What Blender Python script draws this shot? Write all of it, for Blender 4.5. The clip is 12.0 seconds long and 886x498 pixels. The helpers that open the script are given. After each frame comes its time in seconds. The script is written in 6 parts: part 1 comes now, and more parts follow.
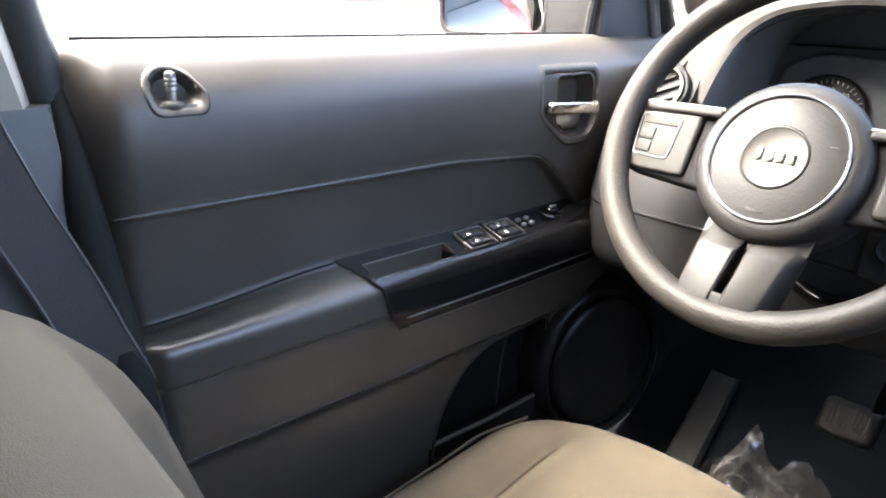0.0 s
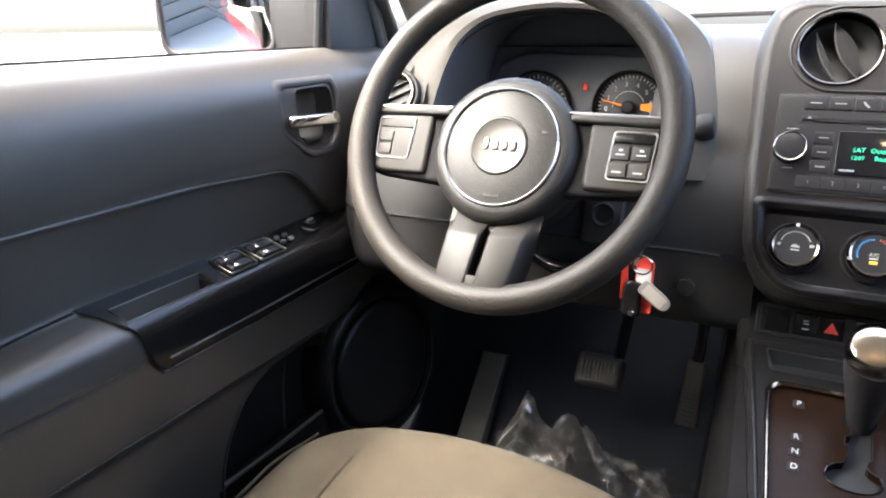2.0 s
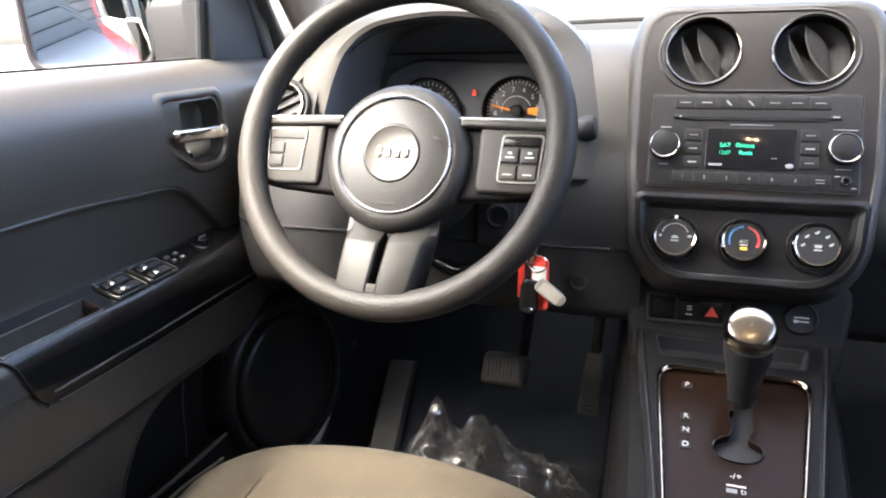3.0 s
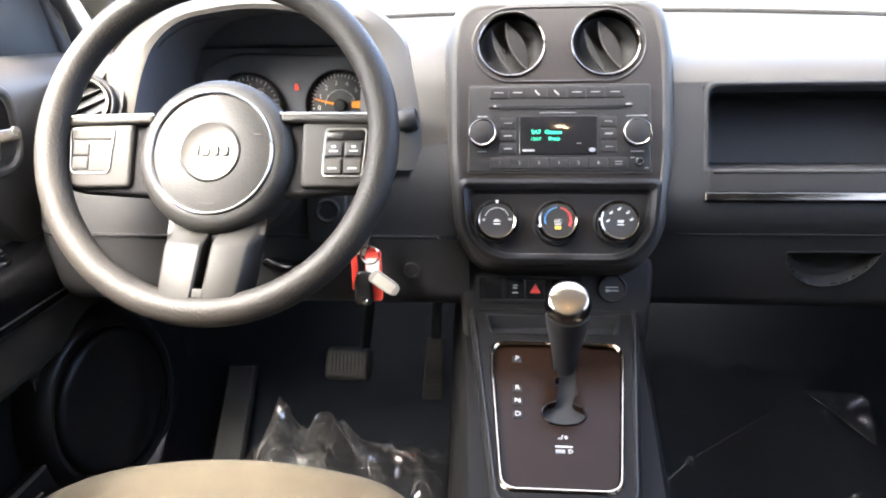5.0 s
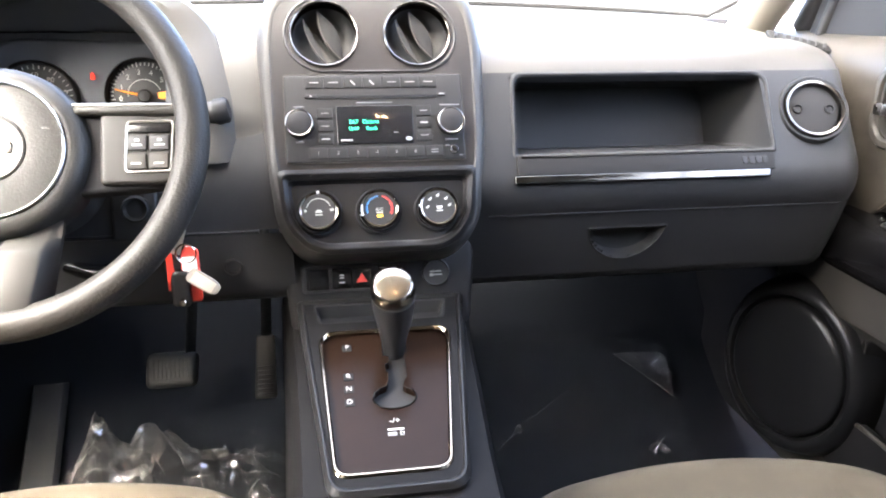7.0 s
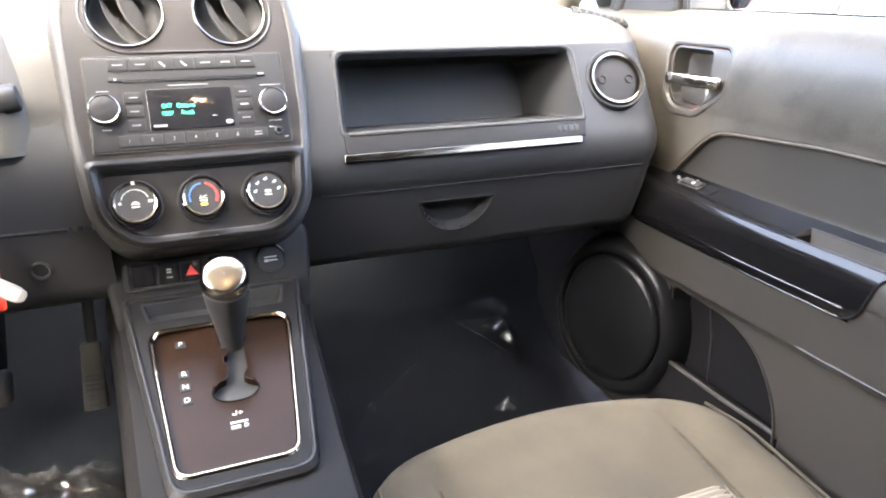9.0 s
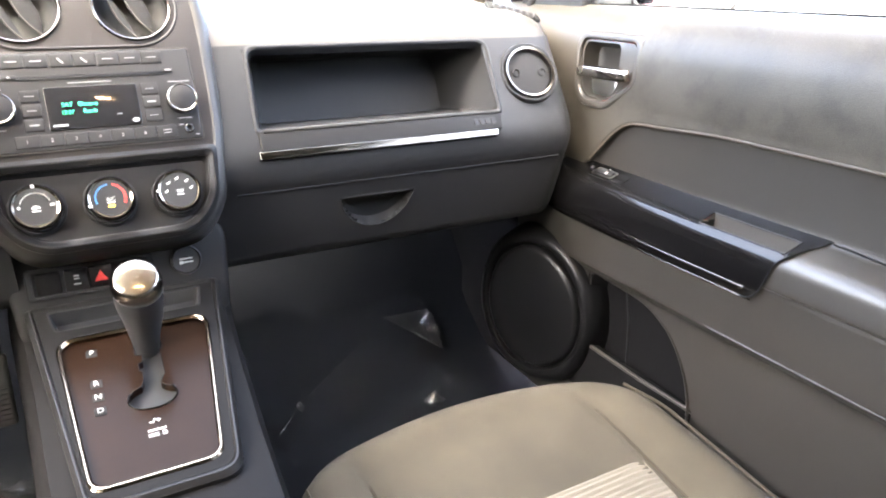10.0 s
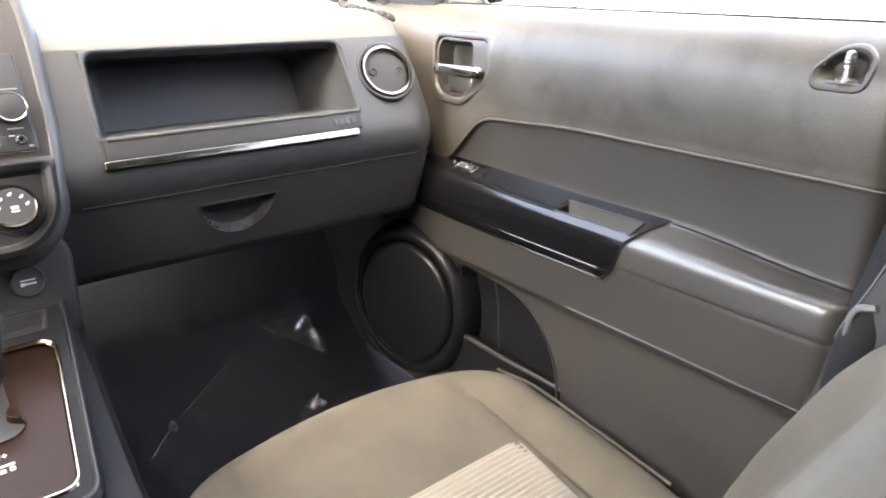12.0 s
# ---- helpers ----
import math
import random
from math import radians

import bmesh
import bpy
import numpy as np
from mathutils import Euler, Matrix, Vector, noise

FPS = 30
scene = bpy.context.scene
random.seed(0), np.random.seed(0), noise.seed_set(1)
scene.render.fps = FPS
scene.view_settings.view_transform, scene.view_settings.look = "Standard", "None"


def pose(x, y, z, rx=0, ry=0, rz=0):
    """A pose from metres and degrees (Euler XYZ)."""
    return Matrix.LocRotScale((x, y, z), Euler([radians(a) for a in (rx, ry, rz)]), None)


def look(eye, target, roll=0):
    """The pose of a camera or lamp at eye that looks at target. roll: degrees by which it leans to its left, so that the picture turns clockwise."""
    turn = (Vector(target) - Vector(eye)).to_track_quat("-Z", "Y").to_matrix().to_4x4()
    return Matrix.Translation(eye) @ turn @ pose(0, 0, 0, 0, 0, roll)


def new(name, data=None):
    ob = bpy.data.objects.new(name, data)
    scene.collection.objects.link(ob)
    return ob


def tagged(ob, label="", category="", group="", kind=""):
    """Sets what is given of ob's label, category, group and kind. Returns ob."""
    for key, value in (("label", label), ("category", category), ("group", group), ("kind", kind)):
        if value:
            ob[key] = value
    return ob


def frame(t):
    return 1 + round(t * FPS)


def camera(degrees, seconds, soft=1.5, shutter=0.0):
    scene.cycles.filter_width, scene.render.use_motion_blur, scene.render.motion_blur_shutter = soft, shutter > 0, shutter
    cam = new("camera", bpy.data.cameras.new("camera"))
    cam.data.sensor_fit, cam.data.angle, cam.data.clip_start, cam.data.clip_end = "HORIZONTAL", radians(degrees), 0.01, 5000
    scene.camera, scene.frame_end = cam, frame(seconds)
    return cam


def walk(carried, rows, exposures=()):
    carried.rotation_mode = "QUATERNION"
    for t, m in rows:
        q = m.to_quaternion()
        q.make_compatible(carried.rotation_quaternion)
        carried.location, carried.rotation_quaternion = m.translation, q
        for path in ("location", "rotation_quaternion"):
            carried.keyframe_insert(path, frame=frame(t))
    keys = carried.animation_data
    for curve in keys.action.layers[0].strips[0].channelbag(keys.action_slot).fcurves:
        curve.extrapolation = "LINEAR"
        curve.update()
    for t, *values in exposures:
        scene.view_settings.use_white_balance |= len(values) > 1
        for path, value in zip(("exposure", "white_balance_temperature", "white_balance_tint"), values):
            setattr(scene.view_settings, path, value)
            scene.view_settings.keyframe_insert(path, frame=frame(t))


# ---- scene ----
cam = camera(65.9, 12.0, 2.0)
PATH = [
    (0, (-0.089, -0.099, 1.018), (-1.474, 1.172, 0.336), 1.8),
    (0.5, (-0.083, -0.098, 1.015), (-1.358, 1.295, 0.355), 0.4),
    (1, (-0.079, -0.098, 1.012), (-1.227, 1.406, 0.365), -0.1),
    (1.5, (-0.078, -0.098, 1.012), (-1.095, 1.504, 0.381), -0.5),
    (2, (-0.075, -0.096, 1.01), (-0.954, 1.588, 0.385), -0.8),
    (2.5, (-0.072, -0.096, 1.01), (-0.817, 1.655, 0.396), -1.3),
    (3, (-0.069, -0.096, 1.01), (-0.693, 1.704, 0.401), -1.5),
    (5, (-0.056, -0.099, 1.009), (-0.233, 1.79, 0.375), -1.2),
    (5.5, (-0.053, -0.1, 1.009), (-0.115, 1.792, 0.363), -1.0),
    (6, (-0.05, -0.102, 1.009), (0.009, 1.787, 0.356), -0.4),
    (6.5, (-0.047, -0.104, 1.008), (0.135, 1.775, 0.347), -0.1),
    (7, (-0.044, -0.105, 1.009), (0.256, 1.758, 0.346), 0.3),
    (9, (-0.032, -0.112, 1.007), (0.689, 1.612, 0.294), 0.4),
    (9.5, (-0.028, -0.116, 1.008), (0.781, 1.564, 0.284), 0.4),
    (10, (-0.026, -0.119, 1.007), (0.881, 1.51, 0.283), 0.7),
    (10.5, (-0.023, -0.122, 1.009), (0.971, 1.455, 0.286), 1.0),
    (11, (-0.022, -0.127, 1.011), (1.046, 1.402, 0.287), 1.0),
    (11.5, (-0.02, -0.13, 1.01), (1.114, 1.352, 0.289), 0.8),
    (12, (-0.016, -0.134, 1.009), (1.176, 1.299, 0.285), 0.7),
]
walk(cam, [(t, look(eye, target, roll)) for t, eye, target, roll in PATH], [(0, 5.40, 6500, 6), (1, 5.36, 6500, 6), (2, 5.05, 6450, 6), (3, 5.12, 6500, 6), (5.5, 5.72, 6450, 6), (7, 6.02, 6550, 6), (9, 6.52, 6780, 6), (12, 6.36, 7250, 6)])

# ---------------------------------------------------------------- light and sky
world = bpy.data.worlds.new("sky")
scene.world = world
world.use_nodes = True
wn = world.node_tree.nodes
sky = wn.new("ShaderNodeTexSky")
sky.sky_type, sky.sun_disc = "NISHITA", False
sky.sun_elevation, sky.sun_rotation = radians(58), radians(217)
sky.air_density, sky.dust_density, sky.ozone_density = 0.5, 5.5, 0.3
world.node_tree.links.new(sky.outputs[0], wn["Background"].inputs[0])
wn["Background"].inputs[1].default_value = 0.15
sun_data = bpy.data.lights.new("sun", "SUN")
sun_data.energy, sun_data.angle, sun_data.color = 0.22, radians(50), (1.0, 0.94, 0.86)
sun = new("sun", sun_data)
sun.matrix_basis = look((-3.0, -4.0, 8.0), (0, 0, 0))

# Daylight that falls in through the driver's window.
win_data = bpy.data.lights.new("driver_window_daylight", "AREA")
win_data.shape, win_data.size, win_data.size_y, win_data.energy, win_data.color = "RECTANGLE", 0.66, 0.34, 0.36, (1.0, 0.92, 0.83)
win = new("driver_window_daylight", win_data)
win.matrix_basis = look((-0.86, 0.36, 1.33), (0.45, 0.31, 0.80))

# ---------------------------------------------------------------- materials
def mat(name, base, rough=0.5, metal=0.0, var=0.12, grain=0.0, grain_size=900.0, blotch=9.0, coat=0.0, sheen=0.0, spec=0.5, smudge=0.0):
    """Painted, moulded or woven surface: colour varies at two scales, roughness with it, grain as fine relief."""
    m = bpy.data.materials.new(name)
    m.use_nodes = True
    nt = m.node_tree
    b = nt.nodes["Principled BSDF"]
    b.inputs["Metallic"].default_value = metal
    b.inputs["Coat Weight"].default_value = coat
    b.inputs["Coat Roughness"].default_value = 0.08
    b.inputs["Sheen Weight"].default_value = sheen
    b.inputs["Specular IOR Level"].default_value = spec
    tc = nt.nodes.new("ShaderNodeTexCoord")
    big = nt.nodes.new("ShaderNodeTexNoise")
    big.inputs["Scale"].default_value, big.inputs["Detail"].default_value = blotch, 6
    fine = nt.nodes.new("ShaderNodeTexNoise")
    fine.inputs["Scale"].default_value, fine.inputs["Detail"].default_value = grain_size, 2
    nt.links.new(tc.outputs["Object"], big.inputs["Vector"])
    nt.links.new(tc.outputs["Object"], fine.inputs["Vector"])
    mixed = nt.nodes.new("ShaderNodeMath")
    mixed.operation = "MULTIPLY_ADD"
    mixed.inputs[1].default_value = 0.35
    nt.links.new(fine.outputs["Fac"], mixed.inputs[0])
    nt.links.new(big.outputs["Fac"], mixed.inputs[2])
    ramp = nt.nodes.new("ShaderNodeMapRange")
    ramp.inputs["From Min"].default_value, ramp.inputs["From Max"].default_value = 0.4, 1.0
    ramp.inputs["To Min"].default_value, ramp.inputs["To Max"].default_value = 1 - var, 1 + var
    nt.links.new(mixed.outputs[0], ramp.inputs["Value"])
    col = nt.nodes.new("ShaderNodeVectorMath")
    col.operation = "SCALE"
    col.inputs[0].default_value = base
    nt.links.new(ramp.outputs[0], col.inputs["Scale"])
    if smudge:
        # rubbed patches with their own ragged outline
        rub = nt.nodes.new("ShaderNodeTexNoise")
        rub.inputs["Scale"].default_value, rub.inputs["Detail"].default_value, rub.inputs["Roughness"].default_value = blotch * 2.2, 9, 0.68
        nt.links.new(tc.outputs["Object"], rub.inputs["Vector"])
        edge = nt.nodes.new("ShaderNodeMapRange")
        edge.inputs["From Min"].default_value, edge.inputs["From Max"].default_value = 0.50, 0.66
        edge.inputs["To Min"].default_value, edge.inputs["To Max"].default_value = 1.0, 1.0 - smudge
        nt.links.new(rub.outputs["Fac"], edge.inputs["Value"])
        worn = nt.nodes.new("ShaderNodeVectorMath")
        worn.operation = "SCALE"
        nt.links.new(col.outputs[0], worn.inputs[0])
        nt.links.new(edge.outputs[0], worn.inputs["Scale"])
        col = worn
    nt.links.new(col.outputs[0], b.inputs["Base Color"])
    rr = nt.nodes.new("ShaderNodeMapRange")
    rr.inputs["From Min"].default_value, rr.inputs["From Max"].default_value = 0.3, 0.7
    rr.inputs["To Min"].default_value, rr.inputs["To Max"].default_value = max(0.0, rough * 0.85), min(1.0, rough * 1.15)
    nt.links.new(big.outputs["Fac"], rr.inputs["Value"])
    nt.links.new(rr.outputs[0], b.inputs["Roughness"])
    if grain:
        bump = nt.nodes.new("ShaderNodeBump")
        bump.inputs["Strength"].default_value, bump.inputs["Distance"].default_value = grain, 0.0006
        nt.links.new(fine.outputs["Fac"], bump.inputs["Height"])
        nt.links.new(bump.outputs[0], b.inputs["Normal"])
    return m


def glow(name, base, strength):
    m = bpy.data.materials.new(name)
    m.use_nodes = True
    b = m.node_tree.nodes["Principled BSDF"]
    b.inputs["Base Color"].default_value = (*base, 1)
    b.inputs["Emission Color"].default_value = (*base, 1)
    b.inputs["Emission Strength"].default_value = strength
    return m


def clear(name, tint, rough, amount, haze=0.0):
    """Thin clear sheet: mostly see-through, with a glossy film and a faint haze."""
    m = bpy.data.materials.new(name)
    m.use_nodes = True
    nt = m.node_tree
    nt.nodes.remove(nt.nodes["Principled BSDF"])
    out = nt.nodes["Material Output"]
    see = nt.nodes.new("ShaderNodeBsdfTransparent")
    see.inputs[0].default_value = (*tint, 1)
    gloss = nt.nodes.new("ShaderNodeBsdfGlossy")
    gloss.inputs["Roughness"].default_value = rough
    mix = nt.nodes.new("ShaderNodeMixShader")
    mix.inputs[0].default_value = amount
    nt.links.new(see.outputs[0], mix.inputs[1])
    nt.links.new(gloss.outputs[0], mix.inputs[2])
    if haze:
        dif = nt.nodes.new("ShaderNodeBsdfTranslucent")
        dif.inputs[0].default_value = (0.8, 0.8, 0.8, 1)
        dif2 = nt.nodes.new("ShaderNodeBsdfDiffuse")
        both = nt.nodes.new("ShaderNodeAddShader")
        nt.links.new(dif.outputs[0], both.inputs[0])
        nt.links.new(dif2.outputs[0], both.inputs[1])
        last = nt.nodes.new("ShaderNodeMixShader")
        last.inputs[0].default_value = haze
        nt.links.new(mix.outputs[0], last.inputs[1])
        nt.links.new(both.outputs[0], last.inputs[2])
        mix = last
    nt.links.new(mix.outputs[0], out.inputs[0])
    return m


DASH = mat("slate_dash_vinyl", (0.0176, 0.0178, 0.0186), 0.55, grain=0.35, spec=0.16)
# Same slate as the fascia, lightened in colour where daylight falls on it.
DASHLIT = mat("lit_slate_vinyl", (0.037, 0.0345, 0.0305), 0.55, grain=0.35, spec=0.2)
DOOR = mat("slate_door_plastic", (0.0385, 0.0348, 0.0300), 0.40, grain=0.3, var=0.14, spec=0.42)
ARM = mat("slate_armrest_vinyl", (0.0285, 0.0258, 0.0222), 0.34, grain=0.3, var=0.14, spec=0.62)
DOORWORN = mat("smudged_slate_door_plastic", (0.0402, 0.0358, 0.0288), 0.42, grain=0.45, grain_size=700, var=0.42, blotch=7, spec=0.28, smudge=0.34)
# Darker than the upper trim; also puts shade into handle and lock recesses.
INSERT_AND_SHADE = mat("slate_insert_and_recess_shade", (0.0228, 0.0203, 0.0172), 0.48, grain=0.25, var=0.08, spec=0.3)
BLACK = mat("satin_black_plastic", (0.017, 0.0168, 0.0175), 0.48, grain=0.15, spec=0.3)
MATTE = mat("matte_black_plastic", (0.0125, 0.0125, 0.0135), 0.75, grain=0.2, spec=0.10)
GLOSSWORN = mat("scuffed_gloss_black_plastic", (0.0035, 0.0033, 0.0034), 0.15, spec=0.28, var=0.25, blotch=30, smudge=-0.9)
GLOSS = mat("gloss_black_plastic", (0.0055, 0.0053, 0.0055), 0.20, spec=0.30, var=0.10, blotch=30)
SPEAKER = mat("satin_black_speaker_plastic", (0.0060, 0.0060, 0.0066), 0.34, grain=0.25, grain_size=1200, spec=0.20)
# Lightened so the highlight along the bead is in its colour.
BEADGLINT = mat("slate_bead_highlight", (0.058, 0.047, 0.035), 0.40, spec=0.2)
FLAP = mat("matt_grey_vent_flap", (0.014, 0.0137, 0.014), 0.7, grain=0.2, spec=0.12)
RADIOBLACK = mat("matt_radio_black", (0.0115, 0.0112, 0.0118), 0.5, grain=0.1, spec=0.22)
COVER = mat("slate_pillar_cover", (0.055, 0.056, 0.058), 0.5, grain=0.3)
# Console plastic; also lays shade into door pockets and grab slots.
CONSOLE_AND_SHADE = mat("satin_black_console_and_shade", (0.0075, 0.0073, 0.0076), 0.5, grain=0.2, spec=0.05)
RAIL = mat("satin_black_rail", (0.010, 0.0098, 0.010), 0.36, grain=0.15, spec=0.16)
SHELL = mat("slate_stack_shell", (0.031, 0.0296, 0.0282), 0.48, grain=0.3, spec=0.22)
STACK = mat("black_brown_stack_plastic", (0.0145, 0.0132, 0.0137), 0.38, grain=0.12, spec=0.32)
# Brown in this gloss black plate stands for warm cabin light reflected there.
PLATE = mat("gloss_black_plate_warm_glow", (0.0100, 0.0054, 0.0035), 0.21, spec=0.055, var=0.25, blotch=16)
WHEEL = mat("grey_grained_wheel_urethane", (0.0205, 0.0184, 0.0161), 0.52, spec=0.21, grain=1.0, grain_size=330)
SPOKE = mat("warm_grey_spoke_paint", (0.0140, 0.0129, 0.0113), 0.55, var=0.06, grain=0.1, spec=0.28)
HUB = mat("grey_airbag_cover", (0.0170, 0.0162, 0.0148), 0.50, grain=0.4, grain_size=500, spec=0.35)
CHROME = mat("chrome", (0.52, 0.47, 0.41), 0.10, metal=1.0, var=0.04)
BADGE = mat("brushed_badge_metal", (0.095, 0.091, 0.084), 0.48, metal=1.0, var=0.08)
RIM = mat("smoked_chrome_rim", (0.19, 0.172, 0.150), 0.16, metal=1.0, var=0.1)
DARKCHROME = mat("dark_chrome", (0.12, 0.108, 0.095), 0.16, metal=1.0, var=0.05)
CAPTOP = mat("brushed_cap_metal", (0.38, 0.335, 0.265), 0.19, metal=1.0, var=0.1)
# Strong blotches in the metal's colour draw the strip's broken glints.
STRIP = mat("patchy_smoked_chrome", (0.085, 0.083, 0.078), 0.20, metal=1.0, var=0.75, blotch=34)
SATIN = mat("satin_silver", (0.45, 0.44, 0.42), 0.30, metal=1.0, var=0.06)
FABRIC = mat("grey_beige_seat_cloth", (0.0605, 0.0510, 0.0362), 0.92, grain=0.8, grain_size=1500, sheen=0.05, var=0.24, blotch=14, spec=0.12)
STITCH = mat("dark_seam_cloth", (0.042, 0.035, 0.025), 0.95, spec=0.1)
RIBCLOTH = mat("pale_ribbed_seat_cloth", (0.150, 0.130, 0.100), 0.92, grain=0.8, grain_size=1800, sheen=0.1, spec=0.15)
SEATSHELL = mat("charcoal_seat_shell", (0.03, 0.03, 0.03), 0.6, grain=0.3)
PLATEFRAME = mat("patchy_smoked_chrome", (0.25, 0.208, 0.163), 0.16, metal=1.0, var=0.25, grain=0.35, grain_size=110, blotch=40)
CARPET = mat("black_carpet", (0.0090, 0.0102, 0.0128), 0.95, grain=1.0, grain_size=700, spec=0.06)
CREAM = mat("light_grey_pillar_trim", (0.26, 0.235, 0.195), 0.6, grain=0.3)
PILLARDARK = mat("grey_painted_anchor", (0.07, 0.066, 0.06), 0.55, grain=0.2)
DULLMETAL = mat("dull_silver", (0.22, 0.213, 0.20), 0.38, metal=1.0, var=0.06)
# Lifted bluish colour: the haze over the dark hood is painted in.
HOODHAZE = mat("haze_lifted_lining", (0.105, 0.110, 0.122), 0.6, grain=0.6)
HEADLINE = mat("light_grey_headliner", (0.22, 0.205, 0.18), 0.95, grain=0.5)
RUBBER = mat("black_rubber", (0.010, 0.010, 0.010), 0.85, grain=0.3, spec=0.15)
PEDAL = mat("worn_pedal_rubber", (0.023, 0.021, 0.020), 0.65, grain=0.3, var=0.2)
BELT = mat("charcoal_webbing", (0.026, 0.025, 0.025), 0.75, grain=0.8, grain_size=1200)
BELTEDGE = mat("grey_belt_edge", (0.06, 0.06, 0.062), 0.7, grain=0.6, grain_size=1200)
RED = mat("red_car_paint", (0.42, 0.022, 0.015), 0.28, coat=1.0, var=0.05)
KEYRED = mat("red_key_tag_plastic", (0.45, 0.03, 0.018), 0.4)
KEYCLEAR = mat("frosted_grey_key_tag", (0.13, 0.122, 0.11), 0.4)
TAGCARD = mat("pale_tag_card", (0.24, 0.225, 0.20), 0.6)
DIMPRINT = mat("dim_white_print", (0.21, 0.21, 0.21), 0.6, var=0.02)
WHITE = mat("white_print", (0.40, 0.40, 0.39), 0.6, var=0.02)
GREYPRINT = mat("grey_print", (0.16, 0.16, 0.165), 0.6, var=0.02)
BLUEPRINT = mat("blue_print", (0.06, 0.30, 0.70), 0.6, var=0.02)
REDPRINT = mat("red_print", (0.70, 0.05, 0.04), 0.6, var=0.02)
SCREEN = mat("dark_radio_display", (0.008, 0.008, 0.009), 0.07, var=0.02)
DIAL = mat("black_gauge_face", (0.030, 0.030, 0.032), 0.5)
DIALPRINT = mat("pale_gauge_print", (0.70, 0.70, 0.68), 0.6, var=0.02)
CONCRETE = mat("pale_concrete", (0.34, 0.33, 0.315), 0.9, var=0.15, grain=0.5, grain_size=60, blotch=0.6)
# Siding colour is cut down to include the shade on the boards.
SIDING = mat("shade_darkened_siding", (0.11, 0.11, 0.11), 0.7, var=0.2, blotch=0.8)
SIDEDARK = mat("dark_siding_joint", (0.03, 0.03, 0.03), 0.8)
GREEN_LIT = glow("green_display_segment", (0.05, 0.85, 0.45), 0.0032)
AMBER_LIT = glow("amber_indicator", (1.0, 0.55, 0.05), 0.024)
RED_LIT = glow("red_warning_lamp", (1.0, 0.06, 0.03), 0.012)
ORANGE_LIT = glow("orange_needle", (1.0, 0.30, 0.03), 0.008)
WARM_LIT = glow("lit_warm_lamp_lens", (1.0, 0.62, 0.34), 9.0)
TINTED = clear("dark_privacy_glass", (0.05, 0.055, 0.055), 0.03, 0.04)
GLASS = clear("window_glass", (0.96, 0.98, 0.97), 0.02, 0.03)
FLATFILM = clear("clear_flat_film", (0.98, 0.98, 0.98), 0.14, 0.008, 0.0010)
SHEENFILM = clear("slack_film", (0.97, 0.97, 0.97), 0.62, 0.005, 0.0008)
FAINTFOLD = clear("faint_film_fold", (0.94, 0.94, 0.94), 0.3, 0.13, 0.03)
FOLDFILM = clear("creased_film_edge", (0.9, 0.9, 0.9), 0.25, 0.35, 0.05)
FILM = clear("clear_plastic_film", (0.93, 0.93, 0.92), 0.17, 0.13, 0.008)

# ---------------------------------------------------------------- shape helpers
def loft(loops, closed=True, cap0=False, cap1=False, wrap=False, skip=None):
    """Skin over rows of points; each row has as many points as the next."""
    n, k = len(loops), len(loops[0])
    verts = [tuple(p) for row in loops for p in row]
    faces = []
    for i in range(n if wrap else n - 1):
        a, b = i * k, ((i + 1) % n) * k
        for j in range(k if closed else k - 1):
            j2 = (j + 1) % k
            if skip and skip(i, j):
                continue
            faces.append((a + j, a + j2, b + j2, b + j))
    if cap0:
        faces.append(tuple(range(k - 1, -1, -1)))
    if cap1:
        faces.append(tuple((n - 1) * k + j for j in range(k)))
    return verts, faces


def join(*geos):
    verts, faces = [], []
    for v, f in geos:
        o = len(verts)
        verts += list(v)
        faces += [tuple(i + o for i in face) for face in f]
    return verts, faces


def moved(geo, m):
    return [tuple(m @ Vector(v)) for v in geo[0]], geo[1]


def from_bm(bm):
    bm.verts.ensure_lookup_table()
    geo = [tuple(v.co) for v in bm.verts], [tuple(v.index for v in f.verts) for f in bm.faces]
    bm.free()
    return geo


def rbox(sx, sy, sz, bevel=0.003, seg=2, m=None):
    bm = bmesh.new()
    bmesh.ops.create_cube(bm, size=1.0, matrix=Matrix.Diagonal((sx, sy, sz, 1)))
    if bevel:
        bmesh.ops.bevel(bm, geom=bm.edges[:], offset=min(bevel, 0.49 * min(sx, sy, sz)), segments=seg, profile=0.5, affect="EDGES")
    bm.verts.index_update()
    geo = from_bm(bm)
    return moved(geo, m) if m else geo


def rounded(pts, r, seg=5):
    """A polygon with its corners rounded; r is one radius or one for each corner."""
    out, n = [], len(pts)
    for i in range(n):
        p, a, b = Vector(pts[i]), Vector(pts[i - 1]), Vector(pts[(i + 1) % n])
        ri = r[i] if isinstance(r, (list, tuple)) else r
        da, db = (a - p), (b - p)
        ra = min(ri, 0.49 * da.length, 0.49 * db.length)
        s, e = p + da.normalized() * ra, p + db.normalized() * ra
        for k in range(seg + 1):
            t = k / seg
            q = s * (1 - t) ** 2 + p * 2 * t * (1 - t) + e * t ** 2
            out.append((q.x, q.y))
    return out


def scaled(loop, d):
    """The loop drawn in by about d all round."""
    cx = sum(p[0] for p in loop) / len(loop)
    cy = sum(p[1] for p in loop) / len(loop)
    w = max(p[0] for p in loop) - min(p[0] for p in loop)
    h = max(p[1] for p in loop) - min(p[1] for p in loop)
    return [(cx + (p[0] - cx) * (1 - 2 * d / w), cy + (p[1] - cy) * (1 - 2 * d / h)) for p in loop]


